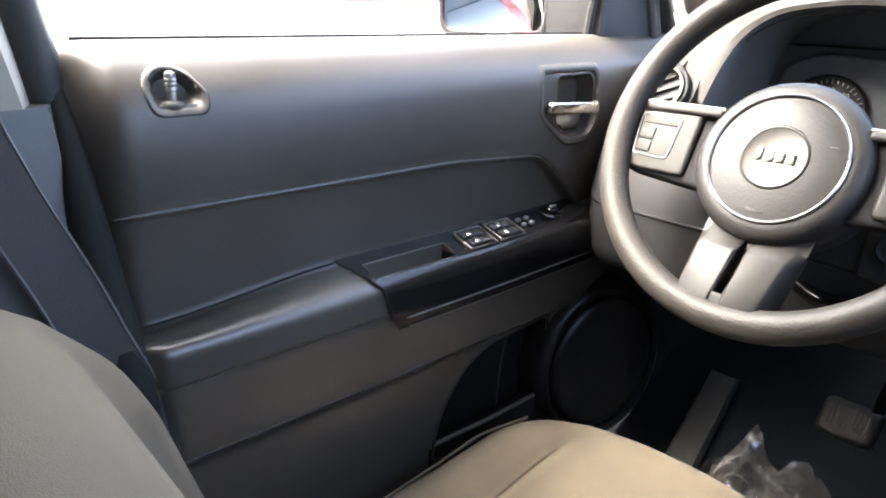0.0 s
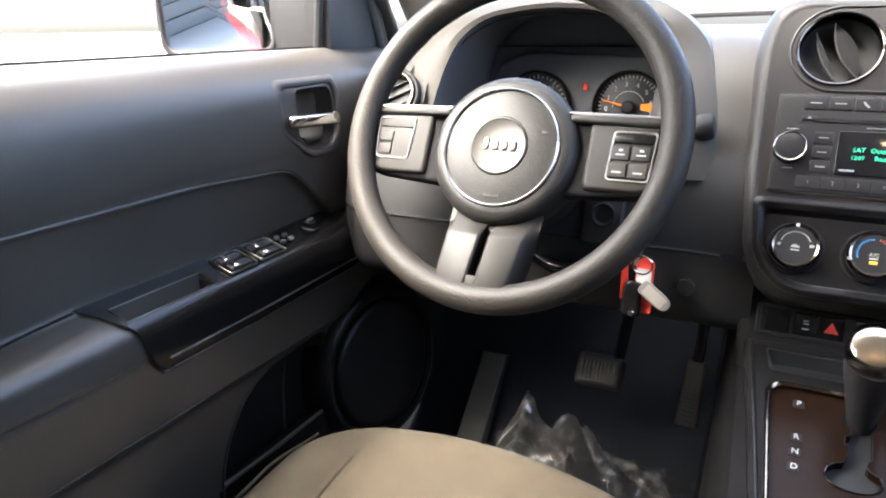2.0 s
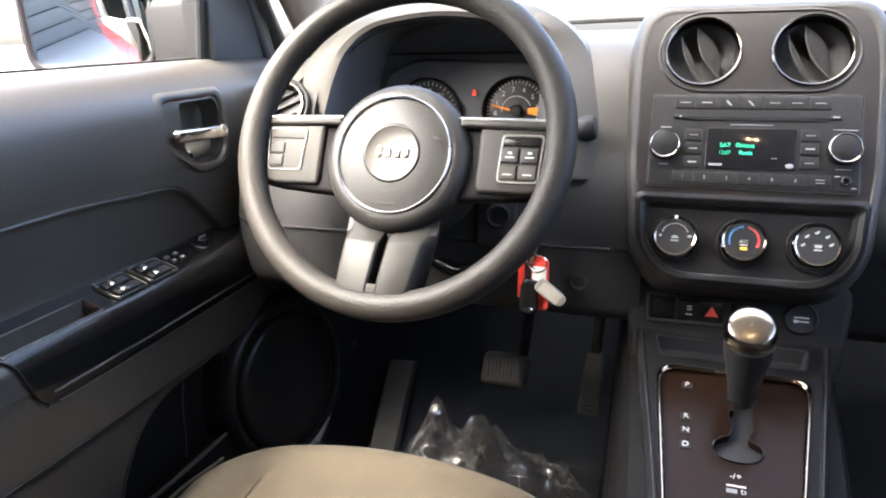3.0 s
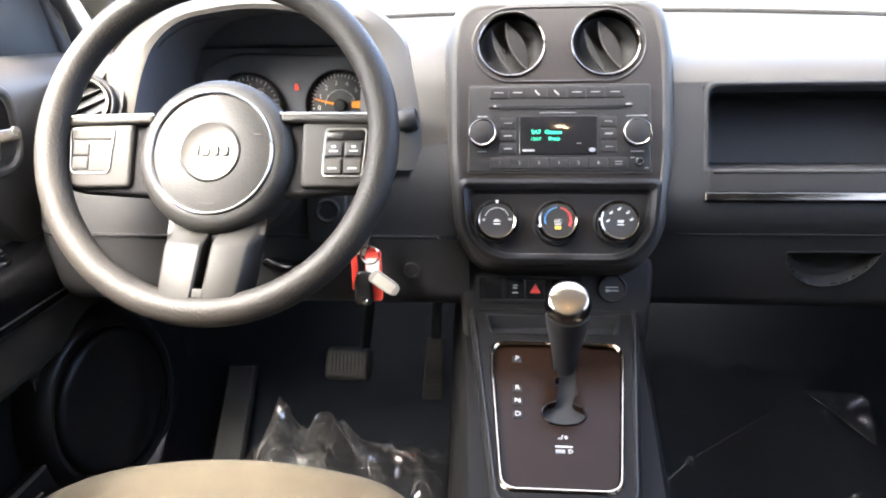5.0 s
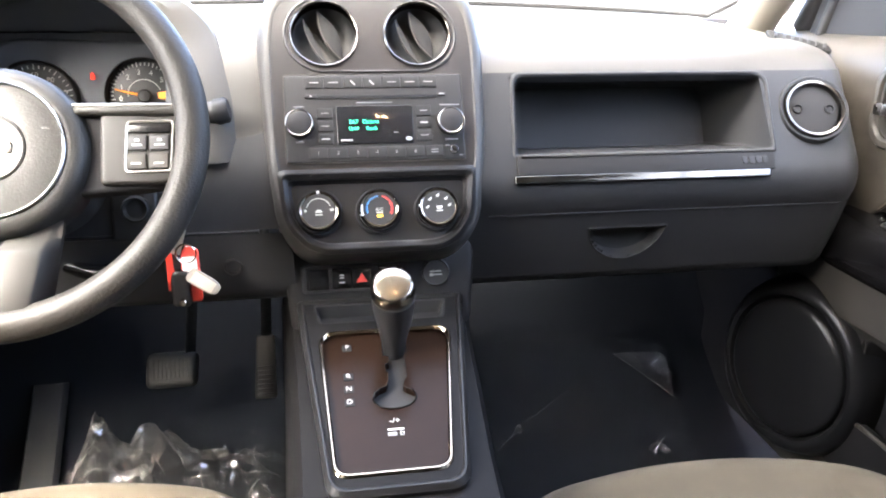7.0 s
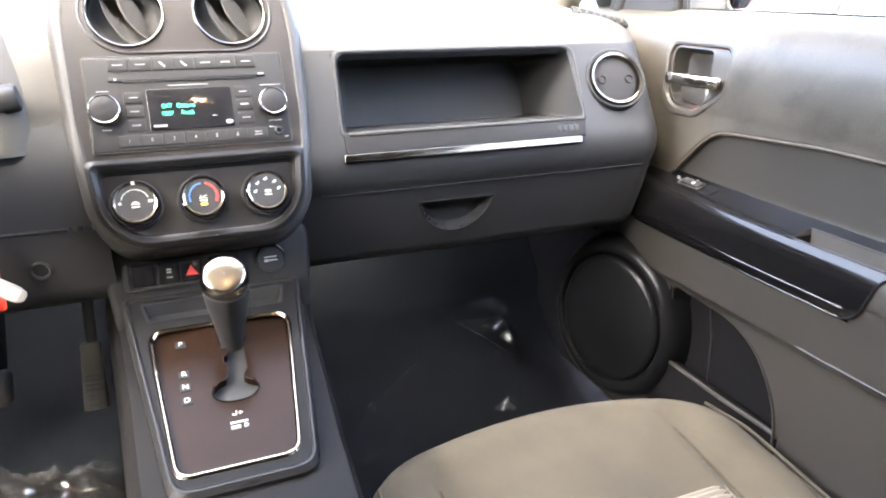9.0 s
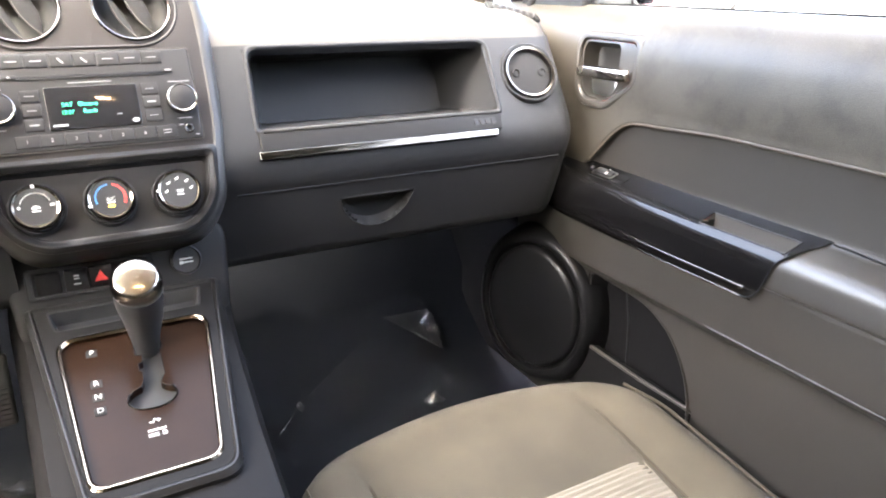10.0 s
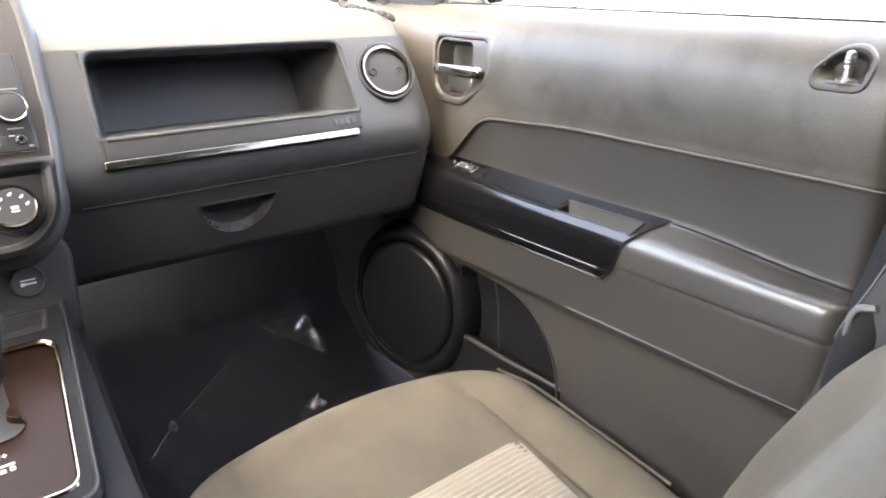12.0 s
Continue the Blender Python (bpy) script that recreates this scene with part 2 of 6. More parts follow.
def slab(loop, back, front, edge=0.003, m=None, seg=3):
    """A plate of the loop's outline from depth back to front, with a rounded front edge."""
    rows = [[(x, y, back) for x, y in loop]]
    for k in range(seg + 1):
        a = math.pi / 2 * k / seg
        inner = scaled(loop, edge * (1 - math.cos(a)))
        rows.append([(x, y, front - edge + edge * math.sin(a)) for x, y in inner])
    geo = loft(rows, cap0=True, cap1=True)
    return moved(geo, m) if m else geo


def frame_ring(outer, inner, back, front, edge=0.002, m=None):
    """A closed border between two loops of equal count, rounded towards its face."""
    o2, i2 = scaled(outer, edge), scaled(inner, -edge)
    rows = [[(x, y, back) for x, y in outer], [(x, y, front - edge) for x, y in outer], [(x, y, front) for x, y in o2],
            [(x, y, front) for x, y in i2], [(x, y, front - edge) for x, y in inner], [(x, y, back) for x, y in inner]]
    geo = loft(rows, wrap=True)
    return moved(geo, m) if m else geo


def circle(r, n=40, cx=0.0, cy=0.0, ry=None):
    return [(cx + r * math.cos(2 * math.pi * k / n), cy + (ry or r) * math.sin(2 * math.pi * k / n)) for k in range(n)]


def lathe(profile, n=40, m=None, cap=True):
    """Profile of (radius, height) turned about z."""
    rows = [[(r * math.cos(2 * math.pi * k / n), r * math.sin(2 * math.pi * k / n), h) for k in range(n)] for r, h in profile]
    geo = loft(rows, cap0=cap, cap1=cap)
    return moved(geo, m) if m else geo


def sweep(path, radius, n=10, closed=False, flat=1.0):
    """A tube along points; radius is one value or one for each point."""
    pts = [Vector(p) for p in path]
    rows, side = [], None
    for i, p in enumerate(pts):
        a = pts[i - 1] if (i or closed) else p
        b = pts[(i + 1) % len(pts)] if (i < len(pts) - 1 or closed) else p
        d = (b - a).normalized()
        if side is None:
            side = d.orthogonal().normalized()
        side = (side - d * side.dot(d)).normalized()
        up = d.cross(side)
        r = radius[i] if isinstance(radius, (list, tuple)) else radius
        rows.append([tuple(p + side * r * math.cos(2 * math.pi * k / n) + up * r * flat * math.sin(2 * math.pi * k / n)) for k in range(n)])
    return loft(rows, cap0=not closed, cap1=not closed, wrap=closed)


def curve_points(pts, n):
    """Points evenly along a smooth curve through the given ones."""
    p = [Vector(q) for q in pts]
    p = [p[0] * 2 - p[1]] + p + [p[-1] * 2 - p[-2]]
    fine = []
    for i in range(1, len(p) - 2):
        for k in range(16):
            t = k / 16
            fine.append(0.5 * (2 * p[i] + (p[i + 1] - p[i - 1]) * t + (2 * p[i - 1] - 5 * p[i] + 4 * p[i + 1] - p[i + 2]) * t * t
                               + (3 * p[i] - p[i - 1] - 3 * p[i + 1] + p[i + 2]) * t ** 3))
    fine.append(p[-2])
    acc = [0.0]
    for a, b in zip(fine, fine[1:]):
        acc.append(acc[-1] + (b - a).length)
    out, j = [], 0
    for k in range(n):
        d = acc[-1] * k / (n - 1)
        while j < len(acc) - 2 and acc[j + 1] < d:
            j += 1
        t = (d - acc[j]) / max(1e-9, acc[j + 1] - acc[j])
        out.append(fine[j].lerp(fine[j + 1], min(1, max(0, t))))
    return out


def smooth(a, b, t):
    t = min(1.0, max(0.0, (t - a) / (b - a)))
    return t * t * (3 - 2 * t)


def make_mesh(name, geo, material, sharp=38):
    me = bpy.data.meshes.new(name)
    me.from_pydata([tuple(v) for v in geo[0]], [], [tuple(f) for f in geo[1]])
    bm = bmesh.new()
    bm.from_mesh(me)
    bmesh.ops.remove_doubles(bm, verts=bm.verts[:], dist=1e-6)
    bmesh.ops.recalc_face_normals(bm, faces=bm.faces[:])
    bm.to_mesh(me)
    bm.free()
    me.shade_smooth()
    me.set_sharp_from_angle(angle=radians(sharp))
    me.materials.append(material)
    return me


def thing(name, at, label, category, group=""):
    ob = new(name)
    ob.location = at
    ob.empty_display_size = 0.05
    return tagged(ob, label, category, group)


def part(name, geo, material, parent, label="", sharp=38):
    ob = new(name, make_mesh(name, geo, material, sharp))
    ob.parent = parent
    if parent.type == "EMPTY":
        ob.matrix_parent_inverse = Matrix.Translation(-Vector(parent.location))
    return tagged(ob, label) if label else ob


def structure(name, geo, material, label, category, sharp=38):
    return tagged(new(name, make_mesh(name, geo, material, sharp)), label, category, kind="structure")


def lettering(name, text, size, m, material, parent, label="", align="CENTER"):
    cu = bpy.data.curves.new(name, "FONT")
    cu.body, cu.size, cu.extrude, cu.align_x, cu.align_y = text, size, 0.0002, align, "CENTER"
    tmp = new(name, cu)
    dg = bpy.context.evaluated_depsgraph_get()
    me = bpy.data.meshes.new_from_object(tmp.evaluated_get(dg))
    bpy.data.objects.remove(tmp)
    me.transform(m)
    me.materials.clear()
    me.materials.append(material)
    ob = new(name, me)
    ob.parent = parent
    if parent.type == "EMPTY":
        ob.matrix_parent_inverse = Matrix.Translation(-Vector(parent.location))
    return tagged(ob, label) if label else ob


def face_frame(x, y, z, tilt, turn=0.0):
    """Axes of a face that looks back at the seats: x right, y up along it, z out of it; tilt leans its top forward."""
    return Matrix.Translation((x, y, z)) @ Matrix.Rotation(radians(turn), 4, "Z") @ Matrix.Rotation(radians(90 - tilt), 4, "X")


def at(m, x, y, z=0.0, rz=0.0):
    return m @ Matrix.Translation((x, y, z)) @ Matrix.Rotation(radians(rz), 4, "Z")


def bar(name, w, h, m, material, parent, t=0.0006):
    return part(name, rbox(w, h, t, 0, m=m), material, parent)

# ---------------------------------------------------------------- the setting: ground, shell of the car, openings
structure("ground", rbox(400, 400, 0.4, 0, m=pose(0, 0, -0.45)), CONCRETE, "pale dry concrete yard round the car", "ground")

floor_rows = []
for k in range(41):
    x = -0.72 + 1.44 * k / 40
    hump = 0.16 * (1 - smooth(0.09, 0.15, abs(x)))
    row = [(x, -1.75, 0.30 + hump), (x, 0.0, 0.30 + hump), (x, 0.45, 0.29 + hump), (x, 0.72, 0.29 + hump), (x, 0.84, 0.305 + hump), (x, 0.96, 0.37 + hump), (x, 1.10, 0.53 + hump * 0.6), (x, 1.20, 0.72)]
    floor_rows.append(curve_points(row, 48))
structure("floor", loft(floor_rows, closed=False), CARPET, "black carpeted car floor rising to the toe board", "car floor")
structure("wall_firewall", rbox(1.5, 0.04, 0.70, 0.01, m=pose(0, 1.225, 0.645)), MATTE, "black padded bulkhead behind the dashboard", "bulkhead")

# Roof with headliner, and the tail of the cabin with its window opening.
roof_rows = []
for k in range(25):
    x = -0.62 + 1.24 * k / 24
    drop = 0.045 * (abs(x) / 0.62) ** 3
    roof_rows.append([(x, 0.56, 1.40 - drop), (x, 0.44, 1.435 - drop), (x, 0.2, 1.475 - drop), (x, -0.8, 1.51 - drop), (x, -1.75, 1.47 - drop), (x, -1.75, 1.51 - drop), (x, -0.8, 1.55 - drop), (x, 0.2, 1.515 - drop), (x, 0.44, 1.465 - drop), (x, 0.56, 1.42 - drop)])
structure("ceiling", loft(roof_rows, cap0=True, cap1=True), HEADLINE, "light grey cloth headliner of the car roof", "headliner")
structure("wall_tail", join(rbox(1.42, 0.05, 0.72, 0.01, m=pose(0, -1.74, 0.62)), rbox(0.14, 0.05, 0.52, 0.01, m=pose(-0.62, -1.74, 1.23)), rbox(0.14, 0.05, 0.52, 0.01, m=pose(0.62, -1.74, 1.23))), CREAM, "light grey tailgate trim under the rear window", "tailgate trim")

for s, side in ((-1, "left"), (1, "right")):
    low = join(rbox(0.05, 1.70, 0.68, 0.01, m=pose(s * 0.735, -0.90, 0.62)), rbox(0.05, 0.10, 0.56, 0.01, m=pose(s * 0.70, -1.10, 1.22, 0, -s * 8, 0)))
    structure("wall_rear_" + side, low, CREAM, "light grey trim beside the rear seats", "side trim")
    structure("wall_kick_" + side, rbox(0.05, 0.32, 0.66, 0.012, m=pose(s * 0.690, 1.06, 0.625)), MATTE, "black kick panel beside the footwell", "kick panel")
    # Pillar behind the front door: pale upper trim over a slate lower cover.
    up = [[(s * (0.70 - 0.16 * t), 0.035 - 0.12 * t - 0.01, 0.93 + 0.52 * t), (s * (0.665 - 0.16 * t), 0.012 - 0.12 * t, 0.93 + 0.52 * t),
           (s * (0.655 - 0.16 * t), -0.05 - 0.12 * t, 0.93 + 0.52 * t), (s * (0.665 - 0.16 * t), -0.12 - 0.12 * t, 0.93 + 0.52 * t), (s * (0.72 - 0.16 * t), -0.13 - 0.12 * t, 0.93 + 0.52 * t)] for t in [k / 8 for k in range(9)]]
    structure("pillar_mid_" + side, loft(up, cap0=True, cap1=True), CREAM, "pale grey trim of the pillar behind the front door", "pillar trim")
    lo = [[(s * 0.72, 0.045 + 0.05 * t, 0.935 - 0.66 * t), (s * (0.668 - 0.03 * t), 0.028 + 0.05 * t, 0.935 - 0.66 * t), (s * (0.652 - 0.03 * t), -0.02 + 0.03 * t, 0.935 - 0.66 * t),
           (s * (0.655 - 0.03 * t), -0.12, 0.935 - 0.66 * t), (s * 0.72, -0.14, 0.935 - 0.66 * t)] for t in [k / 8 for k in range(9)]]
    structure("pillar_cover_" + side, loft(lo, cap0=True, cap1=True), COVER, "slate plastic cover at the foot of the door pillar", "pillar trim")
    structure("trim_door_gap_" + side, rbox(0.02, 0.22, 0.68, 0.004, m=pose(s * 0.722, 0.05, 0.62)), RUBBER, "black rubber strip behind the closed door", "seal")
    # Rear privacy glass and the upright of the door frame.
    pane = [[(s * 0.715, y, 0.95), (s * 0.60, y, 1.46)] for y in (-1.76, -1.2, -0.6, -0.10)]
    structure("window_rear_" + side, loft(pane, closed=False), TINTED, "dark tinted rear side window", "car window")
    structure("trim_door_upright_" + side, sweep(curve_points([(s * 0.590, -0.060, 1.44), (s * 0.650, -0.020, 1.20), (s * 0.700, 0.020, 1.00), (s * 0.706, 0.036, 0.93)], 16), 0.022, 10), BLACK, "black upright of the door frame", "door frame")
    # Windscreen pillar.
    ap = []
    for t in [k / 10 for k in range(11)]:
        c = Vector((s * (0.655 - 0.075 * t), 1.02 - 0.47 * t, 0.965 + 0.43 * t))
        w = 0.040 + 0.01 * t
        ap.append([tuple(c + Vector((s * w * math.cos(a) * 0.9, w * math.sin(a) * 1.2, 0))) for a in [2 * math.pi * k / 14 for k in range(14)]])
    structure("pillar_front_" + side, loft(ap, cap0=True, cap1=True), CREAM, "pale grey windscreen pillar trim", "pillar trim")
    # Door frame above the window.
    fr = sweep(curve_points([(s * 0.715, 0.94, 0.985), (s * 0.670, 0.72, 1.22), (s * 0.605, 0.52, 1.37), (s * 0.580, 0.30, 1.42), (s * 0.580, 0.02, 1.45), (s * 0.59, -0.08, 1.44)], 30), 0.024, 10)
    structure("trim_door_frame_" + side, fr, BLACK, "black door frame round the side window", "door frame")
    # Outer skin of the car, red, seen in the mirror.
    sk = [[(s * (0.80 + 0.035 * math.sin(math.pi * (z - 0.15) / 0.85)), y, z) for z in [0.12 + 0.80 * k / 14 for k in range(15)]] for y in (-2.1, -1.6, -1.0, -0.4, 0.2, 0.7, 0.95)]
    structure("car_side_" + side, loft(sk, closed=False), RED, "glossy red outer side of the car", "car body")

for s, side in ((-1, "left"), (1, "right")):
    qp = [[(s * (0.79 - 0.22 * (z - 0.96)), y, z) for z in (0.96, 1.05, 1.15, 1.25, 1.35, 1.45)] for y in (-2.1, -1.7, -1.3)]
    structure("car_quarter_" + side, loft(qp, closed=False), RED, "glossy red rear quarter of the car", "car body")
structure("window_tail", loft([[(-0.58, -1.75, 0.95), (0.58, -1.75, 0.95)], [(-0.54, -1.75, 1.49), (0.54, -1.75, 1.49)]], closed=False), TINTED, "dark tinted tailgate window", "car window")
ws = [[(-0.60 + 1.20 * i / 20, 1.17 - 0.05 * (abs(-0.60 + 1.2 * i / 20) / 0.6) ** 2 - 0.61 * t, 0.995 + 0.415 * t) for i in range(21)] for t in (0, 0.25, 0.5, 0.75, 1.0)]
screen_ob = structure("windscreen", loft(ws, closed=False), GLASS, "clear laminated windscreen glass", "windscreen")
screen_ob.visible_shadow = False
foot = [(x, 1.10, 1.0205 - 0.0215 * (abs(x) / 0.63) ** 2) for x in [-0.63 + 1.26 * i / 30 for i in range(31)]]
frit = sweep([(-0.71, 1.05, 1.06), (-0.685, 1.09, 1.028)] + foot + [(0.685, 1.09, 1.028), (0.71, 1.05, 1.06)], 0.0035, 8, flat=0.7)
structure("trim_windscreen_seal", frit, RUBBER, "black rubber seal along the windscreen foot", "seal")

# Yard: a clad shed behind the car, standing askew to it.
shed = thing("shed", (-4.5, -7.5, -0.25), "clad shed, boards dark as in shade, with an added unseen roof", "shed")
SH = Matrix.Translation((-4.5, -7.5, 2.6)) @ Matrix.Rotation(radians(-28), 4, "Z")
part("wall", rbox(18, 0.3, 5.7, 0.02, m=SH), SIDEDARK, shed)
for k in range(12):
    part("board", rbox(18, 0.10, 0.42, 0.03, m=SH @ Matrix.Translation((0, 0.17, -2.6 + 0.46 * k))), SIDING, shed)
# Unseen roof added to shade the boards and the car's rear side.
part("shade_roof", rbox(18, 4.2, 0.14, 0.02, m=SH @ Matrix.Translation((0, 2.2, 0.8))), SIDEDARK, shed, "unseen flat roof added for shade")

# Lit courtesy lamp in the roof, between the seats.
dome = thing("roof_lamp", (0.018, 0.072, 1.50), "lit roof lamp with two warm lenses in the headliner", "car lamp")
part("housing", rbox(0.17, 0.11, 0.016, 0.006, m=pose(0.018, 0.072, 1.484)), CREAM, dome)
for sx in (-1, 1):
    part("lens", rbox(0.018, 0.016, 0.006, 0.002, m=pose(0.018 + sx * 0.019, 0.072, 1.475)), WARM_LIT, dome, "lit frosted lens")

# ---------------------------------------------------------------- dashboard
dash = thing("dashboard", (0.0, 0.95, 0.60), "slate grey moulded dashboard with open tray and glove box", "dashboard")
FACE_Y, FACE_Z, FACE_SLOPE = 0.632, 0.823, 0.62


def face_y(z):
    return FACE_Y + (z - FACE_Z) * FACE_SLOPE


def fascia_y(z):
    """The face leans back above the rail and rolls to upright towards the lid."""
    return face_y(z) + max(0.0, 0.836 - z) ** 2 * 11.0


def dash_end(x):
    """How far the dashboard draws forward at its rounded ends."""
    e = max(0.0, abs(x) - 0.575) / 0.075
    return 0.085 * e * e


BIN_X, BIN_Z = (0.163, 0.484), (0.850, 0.934)
upper = [(1.20, 1.003), (1.05, 0.994), (0.92, 0.985), (0.83, 0.976), (0.80, 0.9725), (0.77, 0.9690), (0.745, 0.9640), (0.727, 0.9580), (0.7150, 0.9510), (0.7075, 0.9440), (0.7035, 0.9383)]
xs = sorted(set([0.118 + 0.532 * k / 56 for k in range(57)] + [BIN_X[0], BIN_X[1]]))
rows = [[(x, p.y + dash_end(x), p.z - 0.012 * max(0.0, (abs(x) - 0.56) / 0.09) ** 2) for p in curve_points([(0, a, b) for a, b in upper], 40)] for x in xs]
part("top_pad", loft(rows, closed=False), DASHLIT, dash, "soft slate top pad, lightened as lit")
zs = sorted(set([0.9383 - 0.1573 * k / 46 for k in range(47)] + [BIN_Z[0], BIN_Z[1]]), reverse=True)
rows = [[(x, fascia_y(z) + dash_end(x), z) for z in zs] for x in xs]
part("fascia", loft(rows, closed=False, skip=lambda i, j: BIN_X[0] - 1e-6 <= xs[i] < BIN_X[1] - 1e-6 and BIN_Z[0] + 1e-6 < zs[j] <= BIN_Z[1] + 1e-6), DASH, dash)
# Tray let into the fascia, with its lining and border.
deep = 0.10
b0, b1 = BIN_X
c0, c1 = BIN_Z
F = face_frame(0, face_y(0.892), 0.892, math.degrees(math.atan(FACE_SLOPE)))
vz = math.cos(math.atan(FACE_SLOPE))


def fv(z):
    return (z - 0.892) / vz


mouth = rounded([(b0, fv(c0)), (b1, fv(c0)), (b1 + 0.006, fv(c1)), (b0 + 0.006, fv(c1))], [0.006, 0.006, 0.018, 0.012])
back = [(0.5 * (b0 + b1) - 0.004 + (x - 0.5 * (b0 + b1)) * 0.80, y * 0.86 + 0.004) for x, y in mouth]
tray = [[(F @ Vector((x, y, 0.001))) for x, y in mouth], [(F @ Vector((x, y, -0.012))) for x, y in scaled(mouth, 0.002)]]
for t in (0.35, 0.7, 0.93, 1.0):
    tray.append([Vector((x, face_y(0.892 + y * vz) + deep * t * (1.0 if t < 1 else 0.97), 0.892 + y * vz - 0.022 * t)) for x, y in
                 [(mx * (1 - t) + bx * t + (0.006 if t == 1 else 0) * (1 if bx < 0.32 else -1), my * (1 - t) + by * t) for (mx, my), (bx, by) in zip(mouth, back)]])
part("tray", loft(tray, cap1=True), DASH, dash, "open slate storage tray", sharp=30)
part("tray_border", frame_ring(scaled(mouth, -0.005), scaled(mouth, 0.0005), -0.002, 0.0022, 0.002, F), DASH, dash)
# Pale lip paints the light caught along the tray's front edge.
part("tray_lip", sweep([F @ Vector((b0 + 0.004 + (b1 - b0 - 0.006) * k / 12, fv(c0) - 0.0022, 0.0030)) for k in range(13)], 0.0024, 8), DASHLIT, dash, "rolled tray lip, pale as if lit")
# Rail under the tray with its bright strip.
RAILF = face_frame(0.5 * (b0 + b1) - 0.002, face_y(0.8385), 0.8385, 31.8)
part("rail", slab(rounded([(-0.160, -0.0125), (0.160, -0.0125), (0.162, 0.0125), (-0.160, 0.0125)], 0.003), -0.004, 0.0035, 0.0015, RAILF), FLAP, dash)
STRIPF = face_frame(0.316, face_y(0.824), 0.824, 31.8)
part("bright_strip", slab(rounded([(-0.159, -0.0048), (0.157, -0.0048), (0.158, 0.0048), (-0.159, 0.0048)], 0.001), -0.003, 0.0045, 0.0014, STRIPF), STRIP, dash, "long chrome strip, glints in its colour")
for k, w in enumerate((0.006, 0.007, 0.007, 0.007)):
    part("raised_mark", slab(rounded([(-w / 2, -0.0045), (w / 2, -0.0045), (w / 2, 0.0045), (-w / 2, 0.0045)], 0.002), 0, 0.0008, 0.0004, at(RAILF, 0.121 + 0.0088 * k, -0.001, 0.0034)), DASH, dash)
# Glove box lid below the fascia.
seam_z = 0.781
lid = [(0.6393, seam_z), (0.644, 0.765), (0.653, 0.735), (0.664, 0.705), (0.671, 0.690), (0.684, 0.680), (0.73, 0.673), (0.85, 0.668)]
lidc = curve_points([(0, a, b) for a, b in lid], 90)
gx = [0.105 + 0.535 * k / 110 for k in range(111)]
MOON = rounded([(0.2553, 0.7582), (0.2626, 0.7362), (0.2835, 0.7184), (0.3065, 0.7132), (0.3274, 0.7184), (0.3462, 0.7362), (0.3546, 0.7587)], [0.003, 0.02, 0.02, 0.02, 0.02, 0.02, 0.003], 5)


def lid_y(z):
    return float(np.interp(z, [0.705, 0.735, 0.765, 0.781], [0.664, 0.653, 0.644, 0.6393]))


def in_moon(x, z):
    return 0.2574 < x < 0.3525 and 0.7158 + 0.0397 * (abs(x - 0.305) / 0.0496) ** 2.4 < z < 0.757


rows = [[(x, p.y + dash_end(x), p.z) for p in lidc] for x in gx]
part("glove_box_lid", loft(rows, closed=False, skip=lambda i, j: in_moon(0.5 * (gx[i] + gx[min(i + 1, 110)]), 0.5 * (lidc[j].z + lidc[min(j + 1, 89)].z))), DASH, dash, "slate glove box lid", sharp=60)
latch = [[(x, lid_y(z) - 0.0012, z) for x, z in scaled(MOON, -0.003)], [(x, lid_y(z) - 0.0020, z) for x, z in scaled(MOON, -0.001)], [(x, lid_y(z) + 0.001, z) for x, z in scaled(MOON, 0.001)],
         [(x, lid_y(z) + 0.012, z + 0.004 * (0.758 - z) / 0.042) for x, z in scaled(MOON, 0.005)], [(x, lid_y(z) + 0.016, z + 0.012 * (0.758 - z) / 0.042) for x, z in scaled(MOON, 0.012)]]
part("latch_scoop", loft(latch, cap1=True), DASH, dash, "half-moon finger scoop of the lid")
part("lid_seam", sweep([(0.13 + 0.5 * k / 20, fascia_y(seam_z) + dash_end(0.13 + 0.5 * k / 20) - 0.0003, seam_z) for k in range(21)], 0.0016, 6), MATTE, dash)

# Driver's half: lower panel, knee panel and top deck.
dx = [-0.650 + 0.555 * k / 52 for k in range(53)]
rows = [[(x, p.y + dash_end(x), p.z - 0.012 * max(0.0, (abs(x) - 0.56) / 0.09) ** 2) for p in curve_points([(0, a, b) for a, b in upper], 40)] for x in dx]
HOLE = lambda x: -0.545 < x < -0.185
part("top_pad", loft(rows, closed=False, skip=lambda i, j: HOLE(dx[i]) and rows[0][j + 1][1] < 0.93), DASHLIT, dash, "soft slate top pad, lightened as lit")
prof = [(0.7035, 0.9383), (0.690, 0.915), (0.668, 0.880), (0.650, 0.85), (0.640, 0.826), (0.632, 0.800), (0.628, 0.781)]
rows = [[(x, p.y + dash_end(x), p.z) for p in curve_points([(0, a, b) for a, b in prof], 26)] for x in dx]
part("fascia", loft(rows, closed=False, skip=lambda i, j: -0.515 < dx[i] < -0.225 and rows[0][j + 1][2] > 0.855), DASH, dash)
prof = [(0.628, 0.776), (0.630, 0.75), (0.635, 0.72), (0.643, 0.700), (0.67, 0.685), (0.82, 0.675)]
rows = [[(x, p.y + dash_end(x), p.z) for p in curve_points([(0, a, b) for a, b in prof], 26)] for x in dx]
part("knee_panel", loft(rows, closed=False), DASH, dash)
part("panel_seam", sweep([(-0.63 + 0.5 * k / 20, 0.6285 + dash_end(-0.63 + 0.5 * k / 20), 0.7785) for k in range(21)], 0.0022, 6), MATTE, dash)
SOCK = face_frame(-0.161, 0.632, 0.738, -6)
